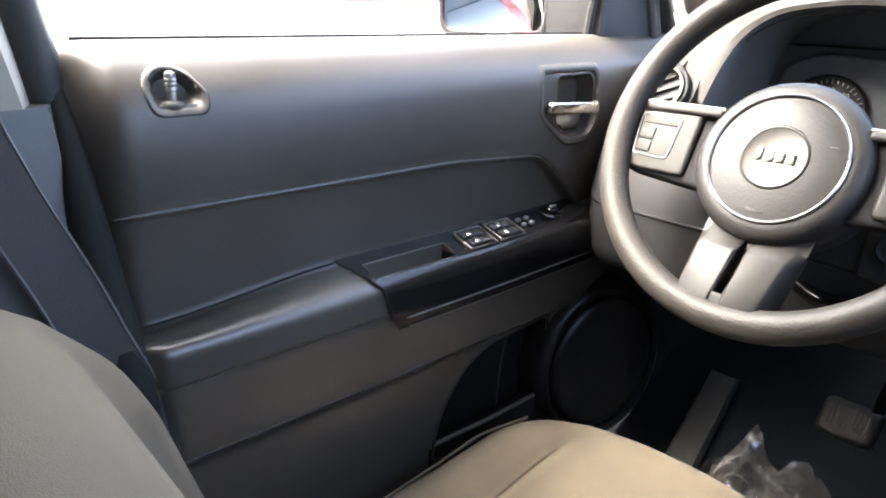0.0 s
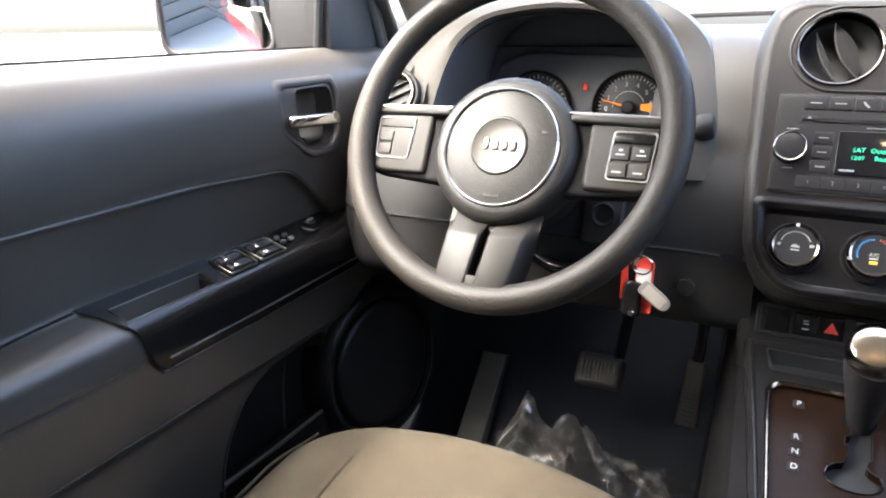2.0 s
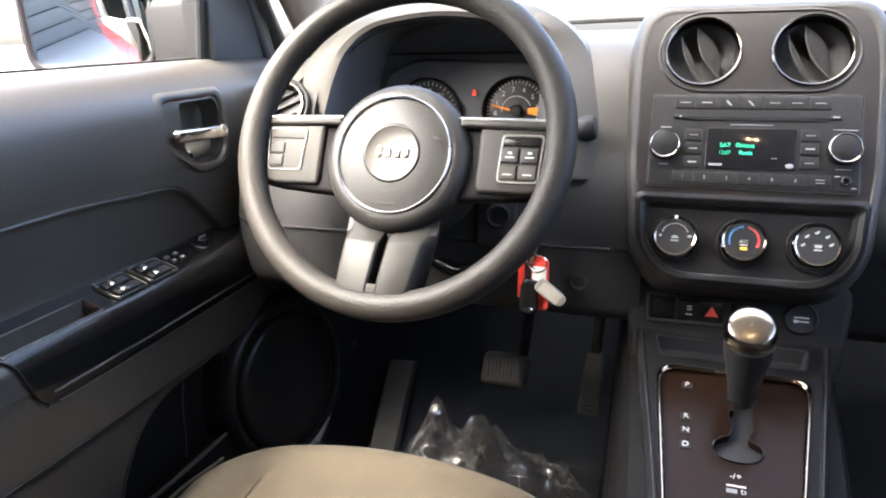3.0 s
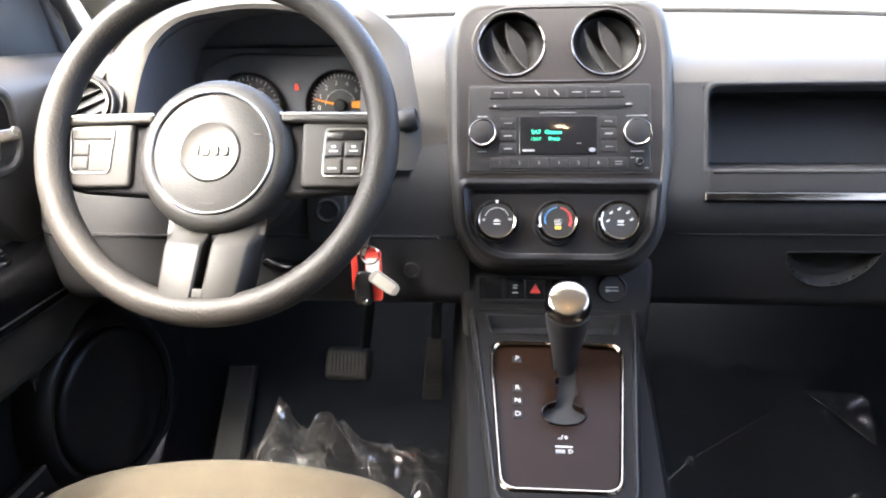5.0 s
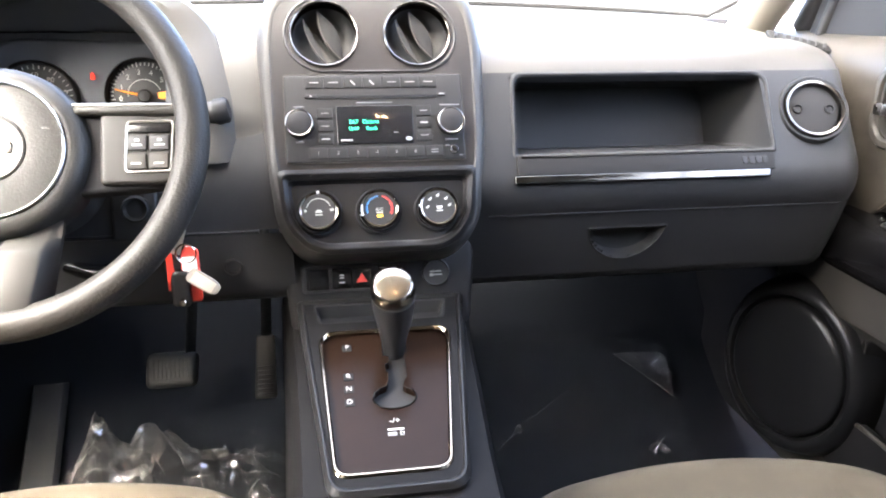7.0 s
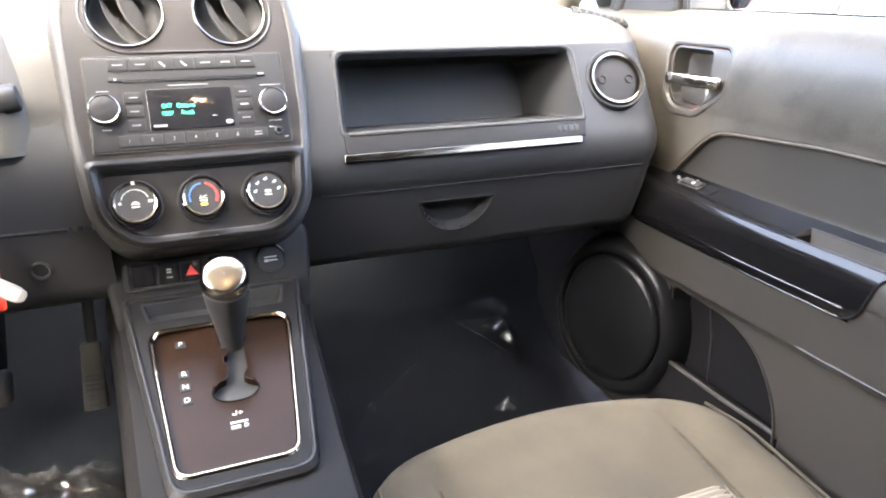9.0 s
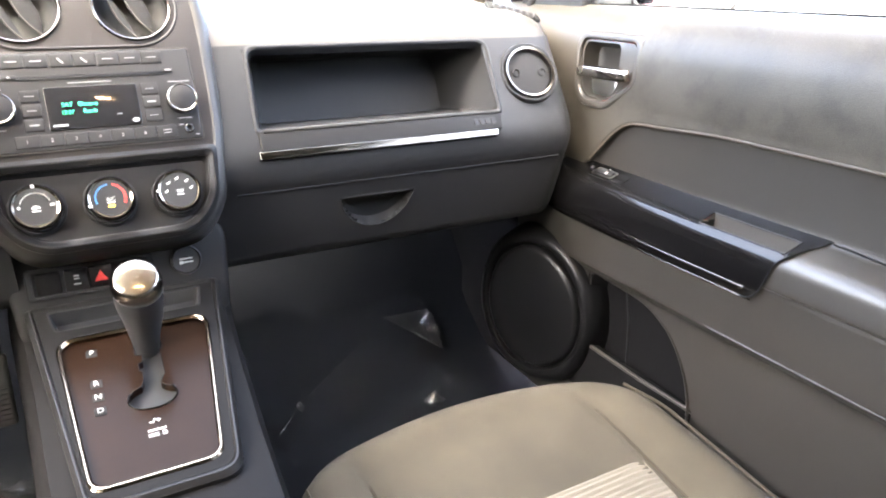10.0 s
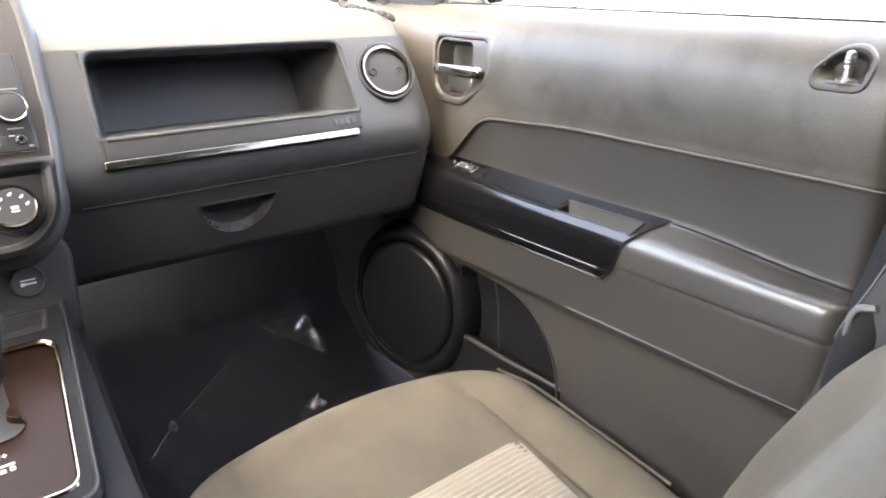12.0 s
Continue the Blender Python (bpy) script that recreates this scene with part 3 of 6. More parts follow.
part("power_socket", lathe([(0.0095, -0.006), (0.0100, 0.002), (0.009, 0.003), (0.0075, 0.002), (0.0075, -0.02)], 24, SOCK), BLACK, dash)

# Binnacle hood over the gauges.
inner = [(-0.512, 0.850), (-0.501, 0.912), (-0.489, 0.958), (-0.472, 0.990), (-0.443, 1.0125), (-0.406, 1.0215), (-0.350, 1.0260), (-0.288, 1.0185), (-0.238, 0.991), (-0.212, 0.945), (-0.205, 0.850)]
outer = [(-0.592, 0.850), (-0.572, 0.925), (-0.540, 0.975), (-0.494, 1.016), (-0.425, 1.041), (-0.345, 1.048), (-0.266, 1.040), (-0.214, 1.022), (-0.178, 0.990), (-0.160, 0.945), (-0.151, 0.900), (-0.149, 0.850)]
inn = [(p.x, p.z) for p in curve_points([(a, 0, b) for a, b in inner], 48)]
out_ = [(p.x, p.z) for p in curve_points([(a, 0, b) for a, b in outer], 48)]


def lip_y(z, x):
    """Where the hood's mouth stands; beside the stack it comes forward of the dash's roll."""
    far = 0.688 + 0.045 * (z - 0.85) / 0.18
    near = float(np.interp(z, [0.85, 0.89, 0.915, 0.936, 0.955, 0.972, 0.99], [0.646, 0.660, 0.674, 0.688, 0.702, 0.717, 0.723]))
    return far + (near - far) * smooth(-0.26, -0.20, x)


lean = lambda x: 1 - smooth(-0.30, -0.22, x)
mid = [((a[0] * 0.35 + b[0] * 0.65), (a[1] * 0.35 + b[1] * 0.65)) for a, b in zip(inn, out_)]
rows = [[(x, lip_y(z, x) + 0.16, z - 0.004) for x, z in inn], [(x, lip_y(z, x) + 0.03, z) for x, z in inn], [(x, lip_y(z, x) + 0.004 - 0.008 * lean(x), z + 0.001) for x, z in inn],
        [(x * 0.8 + u * 0.2, lip_y(z, x) - 0.004 - 0.001 * lean(x), z * 0.8 + v * 0.2 + 0.002) for (x, z), (u, v) in zip(inn, out_)],
        [(x, lip_y(z, x) - 0.004 + 0.009 * lean(x), z + 0.002) for x, z in mid], [(x, lip_y(z, x) + 0.010 + 0.008 * lean(x), z + 0.001) for x, z in out_], [(x, lip_y(z, x) + 0.05, z + 0.001) for x, z in out_],
        [(x * 0.97 - 0.011, lip_y(z, x) + 0.16, z - 0.012) for x, z in out_], [(x * 0.9 - 0.036, lip_y(z, x) + 0.30, 0.93 + (z - 0.93) * 0.55) for x, z in out_], [(x * 0.85 - 0.054, lip_y(z, x) + 0.42, 0.90 + (z - 0.9) * 0.4) for x, z in out_]]
# The hood wears the lightened slate, daylight included in its colour.
part("gauge_hood", loft(rows[2:], closed=False), DASHLIT, dash, "slate gauge hood, lightened as lit")
part("hood_lining", loft(rows[:3], closed=False), HOODHAZE, dash, "gauge hood lining, haze lifted into its colour")
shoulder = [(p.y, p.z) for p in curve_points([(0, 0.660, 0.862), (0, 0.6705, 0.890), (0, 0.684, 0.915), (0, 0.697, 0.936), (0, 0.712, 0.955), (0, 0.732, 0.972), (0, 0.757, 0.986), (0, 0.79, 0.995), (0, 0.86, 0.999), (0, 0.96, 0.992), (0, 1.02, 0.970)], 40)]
part("hood_shoulder", loft([[(x, y + back_, z - drop) for y, z in shoulder] for x, back_, drop in ((-0.215, 0.0, 0.006), (-0.190, 0.0, 0.002), (-0.165, 0.0, 0.0), (-0.148, 0.0, 0.0), (-0.130, 0.0, 0.002), (-0.112, 0.0, 0.006), (-0.090, 0.0, 0.012))], closed=False), DASHLIT, dash)
part("hood_bead", sweep([(x, lip_y(z, x) + 0.010, z - 0.0045 * smooth(0.985, 1.012, z)) for x, z in inn if z > 0.975 and x < -0.26], 0.0009, 6), DASHLIT, dash)

# Air vents at the two ends, and the defroster outlets.
def round_vent(parent, m, r, closed_disc):
    v = part("air_vent", lathe([(r * 1.16, -0.004), (r * 1.16, 0.002), (r * 1.10, 0.005), (r * 1.02, 0.004), (r * 0.98, -0.002), (r * 0.96, -0.03)], 44, m, cap=False), DASH, parent, "round air vent")
    part("ring", lathe([(r * 1.00, 0.000), (r * 1.00, 0.005), (r * 0.95, 0.0078), (r * 0.88, 0.0070), (r * 0.83, 0.0035), (r * 0.82, -0.008)], 44, m, cap=False), DARKCHROME, v, "chrome vent ring")
    if closed_disc:
        part("disc", lathe([(r * 0.86, -0.006), (r * 0.84, 0.0005), (r * 0.6, 0.0020), (0.0005, 0.0026)], 40, m, cap=False), FLAP, v, "black closed vent flap")
        for sx in (-1, 1):
            part("dimple", lathe([(r * 0.17, 0.000), (r * 0.17, 0.0036), (r * 0.13, 0.0040), (r * 0.10, 0.0022)], 20, at(m, sx * r * 0.52, 0.0, 0.0), cap=True), FLAP, v)
    else:
        part("duct", lathe([(r * 0.83, 0.002), (r * 0.80, -0.020), (r * 0.5, -0.030), (0.0005, -0.032)], 36, m, cap=False), MATTE, v, "dark open duct")
        for k in (-1, 0, 1):
            part("blade", rbox(2 * r * math.sqrt(0.62 - 0.2 * k * k), 0.0025, 0.012, 0.001, m=at(m, 0.0, k * r * 0.42, -0.008, 24)), DASH, v)
    return v


round_vent(dash, face_frame(0.5455, 0.672 + dash_end(0.5455) - 0.001, 0.893, 31.0, -10), 0.0375, True)
round_vent(dash, face_frame(-0.556, 0.684, 0.921, 30.0, 8), 0.035, False)
DEF = Matrix.Translation((0.6080, 0.806, 0.9665)) @ Matrix.Rotation(radians(-10), 4, "Z") @ Matrix.Rotation(radians(12), 4, "Y") @ Matrix.Rotation(radians(24), 4, "X")
defr = part("defroster_outlet", slab(rounded([(-0.046, -0.014), (0.046, -0.010), (0.046, 0.010), (-0.046, 0.016)], 0.006), -0.002, 0.0025, 0.001, DEF), RUBBER, dash, "black side defroster outlet")
for k in range(7):
    part("louvre", rbox(0.004, 0.020, 0.003, 0.001, m=at(DEF, -0.036 + 0.012 * k, 0.0, 0.0035, -22)), DASH, defr)
for k in range(3):
    part("moulded_mark", rbox(0.008, 0.003, 0.0008, 0.0003, m=pose(0.334 + 0.011 * k, 0.80, 0.9728, 8)), MATTE, dash)
part("front_outlet", rbox(0.40, 0.004, 0.003, 0.001, m=pose(0.0, 1.05, 0.9945, 4)), DASH, dash, "long dark windscreen outlet")
part("deck_panel", rbox(0.26, 0.10, 0.004, 0.002, m=pose(0.0, 0.93, 0.9885, 4)), DASHLIT, dash)

# ---------------------------------------------------------------- gauges
gauges = thing("instrument_cluster", (-0.36, 0.85, 0.86), "dark instrument cluster with two round dials", "gauges")
part("back_panel", slab(scaled(inn, -0.004), -0.002, 0.002, 0.001, Matrix(((1, 0, 0, 0), (0, 0, -1, 0.868), (0, 1, 0, 0), (0, 0, 0, 1)))), HOODHAZE, gauges)
part("dial_carrier", slab(rounded([(-0.487, 0.845), (-0.215, 0.845), (-0.215, 0.952), (-0.25, 0.966), (-0.43, 0.972), (-0.478, 0.952)], 0.015), 0, 0.012, 0.006, Matrix(((1, 0, 0, 0), (0, 0, -1, 0.862), (0, 1, 0, 0), (0, 0, 0, 1)))), HOODHAZE, gauges, "dial carrier, haze lifted into its colour")


def dial(name, x, y, z, r, numbers, start, stop, needle):
    m = face_frame(x, y, z, 6)
    d = part(name, lathe([(r, -0.010), (r, 0.0), (r * 0.97, 0.001), (0.0005, 0.001)], 48, m, cap=False), DIAL, gauges, "black dial with white figures")
    part("rim", lathe([(r * 1.06, -0.010), (r * 1.06, 0.008), (r * 1.02, 0.010), (r * 0.99, 0.006), (r * 0.99, 0.0)], 48, m, cap=False), BLACK, d)
    n = len(numbers)
    for k, s in enumerate(numbers):
        a = radians(start + (stop - start) * k / (n - 1))
        lettering("figure", s, r * 0.20, at(m, r * 0.66 * math.cos(a), r * 0.66 * math.sin(a), 0.0016), DIALPRINT, d)
    for k in range((n - 1) * 4 + 1):
        a = start + (stop - start) * k / ((n - 1) * 4)
        long = k % 4 == 0
        part("tick", rbox(r * (0.14 if long else 0.08), r * 0.022, 0.0005, 0, m=at(m, 0, 0, 0.0016, a) @ Matrix.Translation((r * 0.88, 0, 0))), DIALPRINT, d)
    arc = [(r * 0.46 * math.cos(radians(a)), r * 0.46 * math.sin(radians(a)), 0.0018) for a in range(20, 181, 8)]
    part("inner_arc", moved(sweep(arc, 0.0005, 6), m), DIALPRINT, d)
    part("hub_cap", lathe([(r * 0.19, 0.001), (r * 0.19, 0.006), (r * 0.15, 0.008), (0.0005, 0.0085)], 24, m, cap=False), BLACK, d)
    part("needle", slab([(0.004, -0.0016), (r * 0.80, -0.0006), (r * 0.80, 0.0006), (0.004, 0.0016)], 0.004, 0.006, 0.0003, at(m, 0, 0, 0, needle)), ORANGE_LIT, d, "orange needle")
    return d, m


tach, TM = dial("rev_counter", -0.2825, 0.846, 0.9005, 0.0455, list("01234567"), 186, -16, 166)
part("red_zone", slab([(0.016, -0.0030), (0.036, -0.0060), (0.036, 0.0070), (0.016, 0.0045)], 0.0012, 0.0022, 0.0004, TM), ORANGE_LIT, tach, "orange upper rev band")
dial("speedometer", -0.412, 0.846, 0.897, 0.0465, ["0", "20", "40", "60", "80", "100", "120"], 200, -20, 200)
LM = face_frame(-0.343, 0.846, 0.926, 6)
part("warning_lamp", slab(rounded([(-0.003, -0.0045), (0.003, -0.0045), (0.003, 0.001), (0.001, 0.005), (-0.002, 0.004)], 0.001), 0, 0.0008, 0.0003, LM), RED_LIT, gauges, "lit red warning lamp")

# ---------------------------------------------------------------- centre stack
SF = face_frame(0.003, 0.62, 0.80, 26.57)
stack = thing("center_stack", (0.003, 0.62, 0.735), "dark centre stack with twin round vents", "centre console")
shape = [(-0.083, -0.0505), (0.083, -0.0505), (0.113, -0.014), (0.126, 0.06), (0.129, 0.20), (0.118, 0.262), (-0.118, 0.262), (-0.128, 0.20), (-0.124, 0.06), (-0.112, -0.014)]
shell = rounded(shape, [0.035, 0.035, 0.03, 0.05, 0.05, 0.03, 0.03, 0.05, 0.05, 0.03], 6)
rows = [[(SF @ Vector((x * 1.02, y, -0.16))) for x, y in shell]]
for off, z in ((-0.003, -0.04), (-0.002, -0.022), (0.000, -0.012), (0.003, -0.004), (0.0065, 0.001), (0.0105, 0.0040), (0.0140, 0.0045), (0.0165, 0.003), (0.0175, -0.002)):
    rows.append([(SF @ Vector((x, y, z))) for x, y in scaled(shell, off)])
part("shell", loft(rows, cap0=True), SHELL, stack, "slate outer shell")
upper_p = rounded([(-0.109, 0.044), (0.109, 0.044), (0.113, 0.12), (0.111, 0.22), (0.100, 0.247), (-0.100, 0.247), (-0.111, 0.22), (-0.113, 0.12)], [0.006, 0.006, 0.03, 0.03, 0.02, 0.02, 0.03, 0.03], 6)


def plate_with_holes(outer, holes, z0, z1, m):
    """A plate with round holes, filled between its outline and the holes' edges."""
    bm = bmesh.new()
    edges = []
    for loop in [outer] + holes:
        vs = [bm.verts.new((x, y, z1)) for x, y in loop]
        edges += [bm.edges.new((vs[i], vs[(i + 1) % len(vs)])) for i in range(len(vs))]
    bmesh.ops.triangle_fill(bm, edges=edges, use_beauty=True)
    bm.verts.index_update()
    g = from_bm(bm)
    walls = [loft([[(x, y, z1) for x, y in lp], [(x, y, z0) for x, y in lp]]) for lp in [outer] + holes]
    return moved(join(g, *walls), m)


VENTS = ((-0.0525, 0.2015), (0.0520, 0.2015))
part("bezel", plate_with_holes(upper_p, [circle(0.0362, 40, *c) for c in VENTS], -0.012, 0.0035, SF), STACK, stack, "brown-black satin bezel", sharp=30)
lip = [(-0.052 + 0.0440 * math.cos(radians(a)), 0.2015 + 0.0440 * math.sin(radians(a)), 0.0034) for a in range(90, 271, 10)] + [(0.052 + 0.0440 * math.cos(radians(a)), 0.2015 + 0.0440 * math.sin(radians(a)), 0.0034) for a in range(-90, 91, 10)]
part("vent_lip", moved(sweep(lip, 0.0016, 8, closed=True), SF), STACK, stack, "rounded lip round both vents")
for cx, cy in VENTS:
    m = at(SF, cx, cy, 0.0)
    v = part("air_vent", lathe([(0.0362, 0.003), (0.0358, -0.007), (0.0320, -0.014), (0.022, -0.019), (0.0005, -0.021)], 44, m, cap=False), DASH, stack, "round swivelling air vent")
    part("ring", lathe([(0.0386, 0.0032), (0.0385, 0.0052), (0.0374, 0.0064), (0.0361, 0.0056), (0.0355, 0.002), (0.0352, -0.006)], 48, m, cap=False), DARKCHROME, v, "thin bright vent ring")
    for x0, bulge, wide, depth in ((-0.0225, 0.006, 0.003, -0.010), (-0.0065, 0.0075, 0.013, -0.007)):
        # curved blade, its ends on the ring, leaning over to the right, its edge paler
        top, foot = Vector((x0, 0.031 * math.sqrt(max(0.05, 1 - (x0 / 0.031) ** 2)))), Vector((x0 + 0.025, -0.031 * math.sqrt(max(0.05, 1 - ((x0 + 0.025) / 0.031) ** 2))))
        nrm = Vector((-(foot - top).y, (foot - top).x)).normalized() * -1
        near = [top.lerp(foot, k / 17) + nrm * bulge * 4 * (k / 17) * (1 - k / 17) for k in range(18)]
        away = [top.lerp(foot, 1 - k / 17) - nrm * (wide - bulge * 0.4) * 4 * (k / 17) * (1 - k / 17) for k in range(1, 17)]
        B = at(m, 0, 0, depth) @ Matrix.Rotation(radians(8), 4, "Y")
        blade = part("blade", slab([tuple(p) for p in near + away], -0.0016, 0.0010, 0.0008, B), FLAP, v)
        part("blade_edge", moved(sweep([(p.x, p.y, 0.0012) for p in near], 0.0009, 6), B), DASHLIT, blade)

# ---------------------------------------------------------------- radio
radio = thing("car_radio", (0.003, 0.66, 0.85), "black car radio with two knobs and green display", "car radio")
RF = at(SF, 0.0, 0.103, 0.0)
part("faceplate", slab(rounded([(-0.0985, -0.0495), (0.0985, -0.0495), (0.0985, 0.0495), (-0.0985, 0.0495)], 0.003), -0.01, 0.0065, 0.0015, RF), RADIOBLACK, radio)
part("faceplate_edge", sweep([RF @ Vector((x, y, 0.0052)) for x, y in rounded([(-0.0990, -0.0500), (0.0990, -0.0500), (0.0990, 0.0500), (-0.0990, 0.0500)], 0.003)], 0.0007, 6, closed=True), DASHLIT, radio)
part("display", slab(rounded([(-0.043, -0.030), (0.041, -0.030), (0.041, 0.0135), (-0.043, 0.0135)], 0.002), 0, 0.0072, 0.0004, RF), SCREEN, radio, "dark display with green lettering")
part("disc_slot", rbox(0.134, 0.003, 0.002, 0.0008, m=at(RF, 0.003, 0.0250, 0.0062)), MATTE, radio)
part("slot_lip", rbox(0.134, 0.0012, 0.002, 0.0004, m=at(RF, 0.003, 0.0227, 0.0068)), DASH, radio)
for n, x in enumerate((-0.066, -0.045, -0.023, -0.002, 0.0195, 0.040, 0.061)):
    b = part("button", slab(rounded([(-0.0098, -0.0065), (0.0098, -0.0065), (0.0098, 0.0065), (-0.0098, 0.0065)], 0.001), 0.005, 0.0074, 0.0006, at(RF, x, 0.0405)), RADIOBLACK, radio)
    if n in (2, 3):
        part("icon", slab(rounded([(-0.0026, 0.0030), (-0.001, 0.0012), (0.001, -0.001), (0.0028, -0.0024), (0.0014, -0.0036), (-0.0018, -0.0008), (-0.0036, 0.0020)], 0.0008), 0, 0.0004, 0.0001, at(RF, x, 0.0405, 0.0074)), DIMPRINT, b)
    else:
        bar("print_bar", 0.0100, 0.0008, at(RF, x, 0.0405, 0.0076), DIMPRINT, b)
for n in range(6):
    b = part("preset_button", slab(rounded([(-0.0102, -0.0062), (0.0102, -0.0062), (0.0102, 0.0062), (-0.0102, 0.0062)], 0.001), 0.005, 0.0074, 0.0006, at(RF, -0.064 + 0.0212 * n, -0.0395)), RADIOBLACK, radio)
    lettering("figure", str(n + 1), 0.0052, at(RF, -0.064 + 0.0212 * n, -0.0395, 0.0077), DIMPRINT, b)
b = part("button", slab(rounded([(-0.0098, -0.0062), (0.0098, -0.0062), (0.0098, 0.0062), (-0.0098, 0.0062)], 0.001), 0.005, 0.0074, 0.0006, at(RF, 0.0635, -0.0395)), RADIOBLACK, radio)
bar("print_bar", 0.008, 0.0008, at(RF, 0.0635, -0.038, 0.0076), DIMPRINT, b)
bar("print_bar", 0.008, 0.0008, at(RF, 0.0635, -0.041, 0.0076), DIMPRINT, b)
part("aux_socket", lathe([(0.0048, 0.006), (0.0048, 0.0082), (0.0040, 0.0086), (0.0022, 0.0080), (0.0020, 0.004)], 24, at(RF, 0.0855, -0.0385)), GLOSS, radio)
bar("print_bar", 0.005, 0.001, at(RF, 0.0785, -0.0335, 0.0068), DIMPRINT, radio)
bar("print_bar", 0.004, 0.001, at(RF, 0.093, -0.045, 0.0068), DIMPRINT, radio)
for sx, marks in ((-1, ((0.0055, 0.0012), (-0.0090, 0.0016), (-0.0235, 0.0024))), (1, ((0.0070, 0.0012), (-0.0068, 0.0028), (-0.0215, 0.0012)))):
    for y, h in marks:
        b = part("button", slab(rounded([(-0.0085, -0.0060), (0.0085, -0.0060), (0.0085, 0.0060), (-0.0085, 0.0060)], 0.0015), 0.005, 0.0074, 0.0006, at(RF, sx * 0.0545 - 0.001, y)), RADIOBLACK, radio)
        bar("print_bar", 0.0085, h * 0.6, at(RF, sx * 0.0545 - 0.001, y, 0.0076), DIMPRINT, b)
for sx in (-1, 1):
    k = part("knob", lathe([(0.0155, 0.005), (0.0155, 0.008), (0.0148, 0.0130), (0.0130, 0.0142), (0.0005, 0.0138)], 44, at(RF, sx * 0.0835, -0.0065), cap=False), RADIOBLACK, radio)
    part("knob_rim", lathe([(0.0152, 0.0125), (0.0149, 0.0143), (0.0142, 0.0149), (0.0134, 0.0145)], 44, at(RF, sx * 0.0835, -0.0065), cap=False), RIM, k, "bright knob rim")
    bar("print_bar", 0.011 if sx < 0 else 0.022, 0.0008, at(RF, sx * 0.0835, 0.0135, 0.0068), DIMPRINT, radio)
    bar("print_bar", 0.009 if sx < 0 else 0.014, 0.0008, at(RF, sx * 0.0835, -0.0265, 0.0068), DIMPRINT, radio)
bar("print_bar", 0.040, 0.0008, at(RF, -0.001, 0.0172, 0.0068), GREYPRINT, radio)
eject = part("eject_button", rbox(0.013, 0.004, 0.0024, 0.0006, m=at(RF, -0.070, 0.0250, 0.0068)), RADIOBLACK, radio)
part("eject_mark", slab([(-0.002, -0.001), (0.002, -0.001), (0.0, 0.0014)], 0, 0.0004, 0.0001, at(RF, -0.070, 0.0250, 0.0080)), DIMPRINT, eject)
b = part("button", rbox(0.009, 0.004, 0.0024, 0.0006, m=at(RF, 0.075, 0.0260, 0.0068)), RADIOBLACK, radio)
bar("print_bar", 0.006, 0.0014, at(RF, 0.075, 0.0260, 0.0081), DIMPRINT, b)
D = at(RF, 0, 0, 0.0076)
lettering("display_text", "SAT", 0.0060, at(D, -0.0245, -0.0050), GREEN_LIT, radio, "green display word")
lettering("display_text", "Octane", 0.0060, at(D, -0.0060, -0.0050), GREEN_LIT, radio, "green display word")
lettering("display_text", "Rock", 0.0060, at(D, -0.0050, -0.0125), GREEN_LIT, radio, "green display word")
lettering("display_text", "12:07", 0.0052, at(D, -0.0250, -0.0128), GREEN_LIT, radio, "green display clock")
bar("print_bar", 0.013, 0.0022, at(D, -0.033, -0.0255), DIMPRINT, radio)
bar("print_bar", 0.005, 0.0008, at(D, 0.0215, -0.0175), DIMPRINT, radio)
part("disc_mark", slab(circle(0.0038, 16, ry=0.0024), 0, 0.0004, 0.0001, at(D, 0.0355, -0.0250)), GREYPRINT, radio)

# ---------------------------------------------------------------- climate panel
clim = thing("climate_panel", (0.003, 0.60, 0.75), "recessed black climate panel with three chrome-edged dials", "climate control")
u = rounded([(-0.070, -0.0415), (0.070, -0.0415), (0.098, -0.014), (0.104, 0.040), (-0.104, 0.040), (-0.098, -0.014)], [0.03, 0.03, 0.03, 0.008, 0.008, 0.03], 8)
part("panel", loft([[SF @ Vector((x, y, 0.006)) for x, y in scaled(u, -0.003)], [SF @ Vector((x, y, 0.0065)) for x, y in u], [SF @ Vector((x, y, 0.001)) for x, y in scaled(u, 0.004)], [SF @ Vector((x, y, -0.004)) for x, y in scaled(u, 0.008)]], cap1=True), RADIOBLACK, clim)
part("panel_rim", frame_ring(scaled(u, -0.006), scaled(u, 0.0045), 0.002, 0.0095, 0.0045, SF), RAIL, clim, "satin black rolled rim")
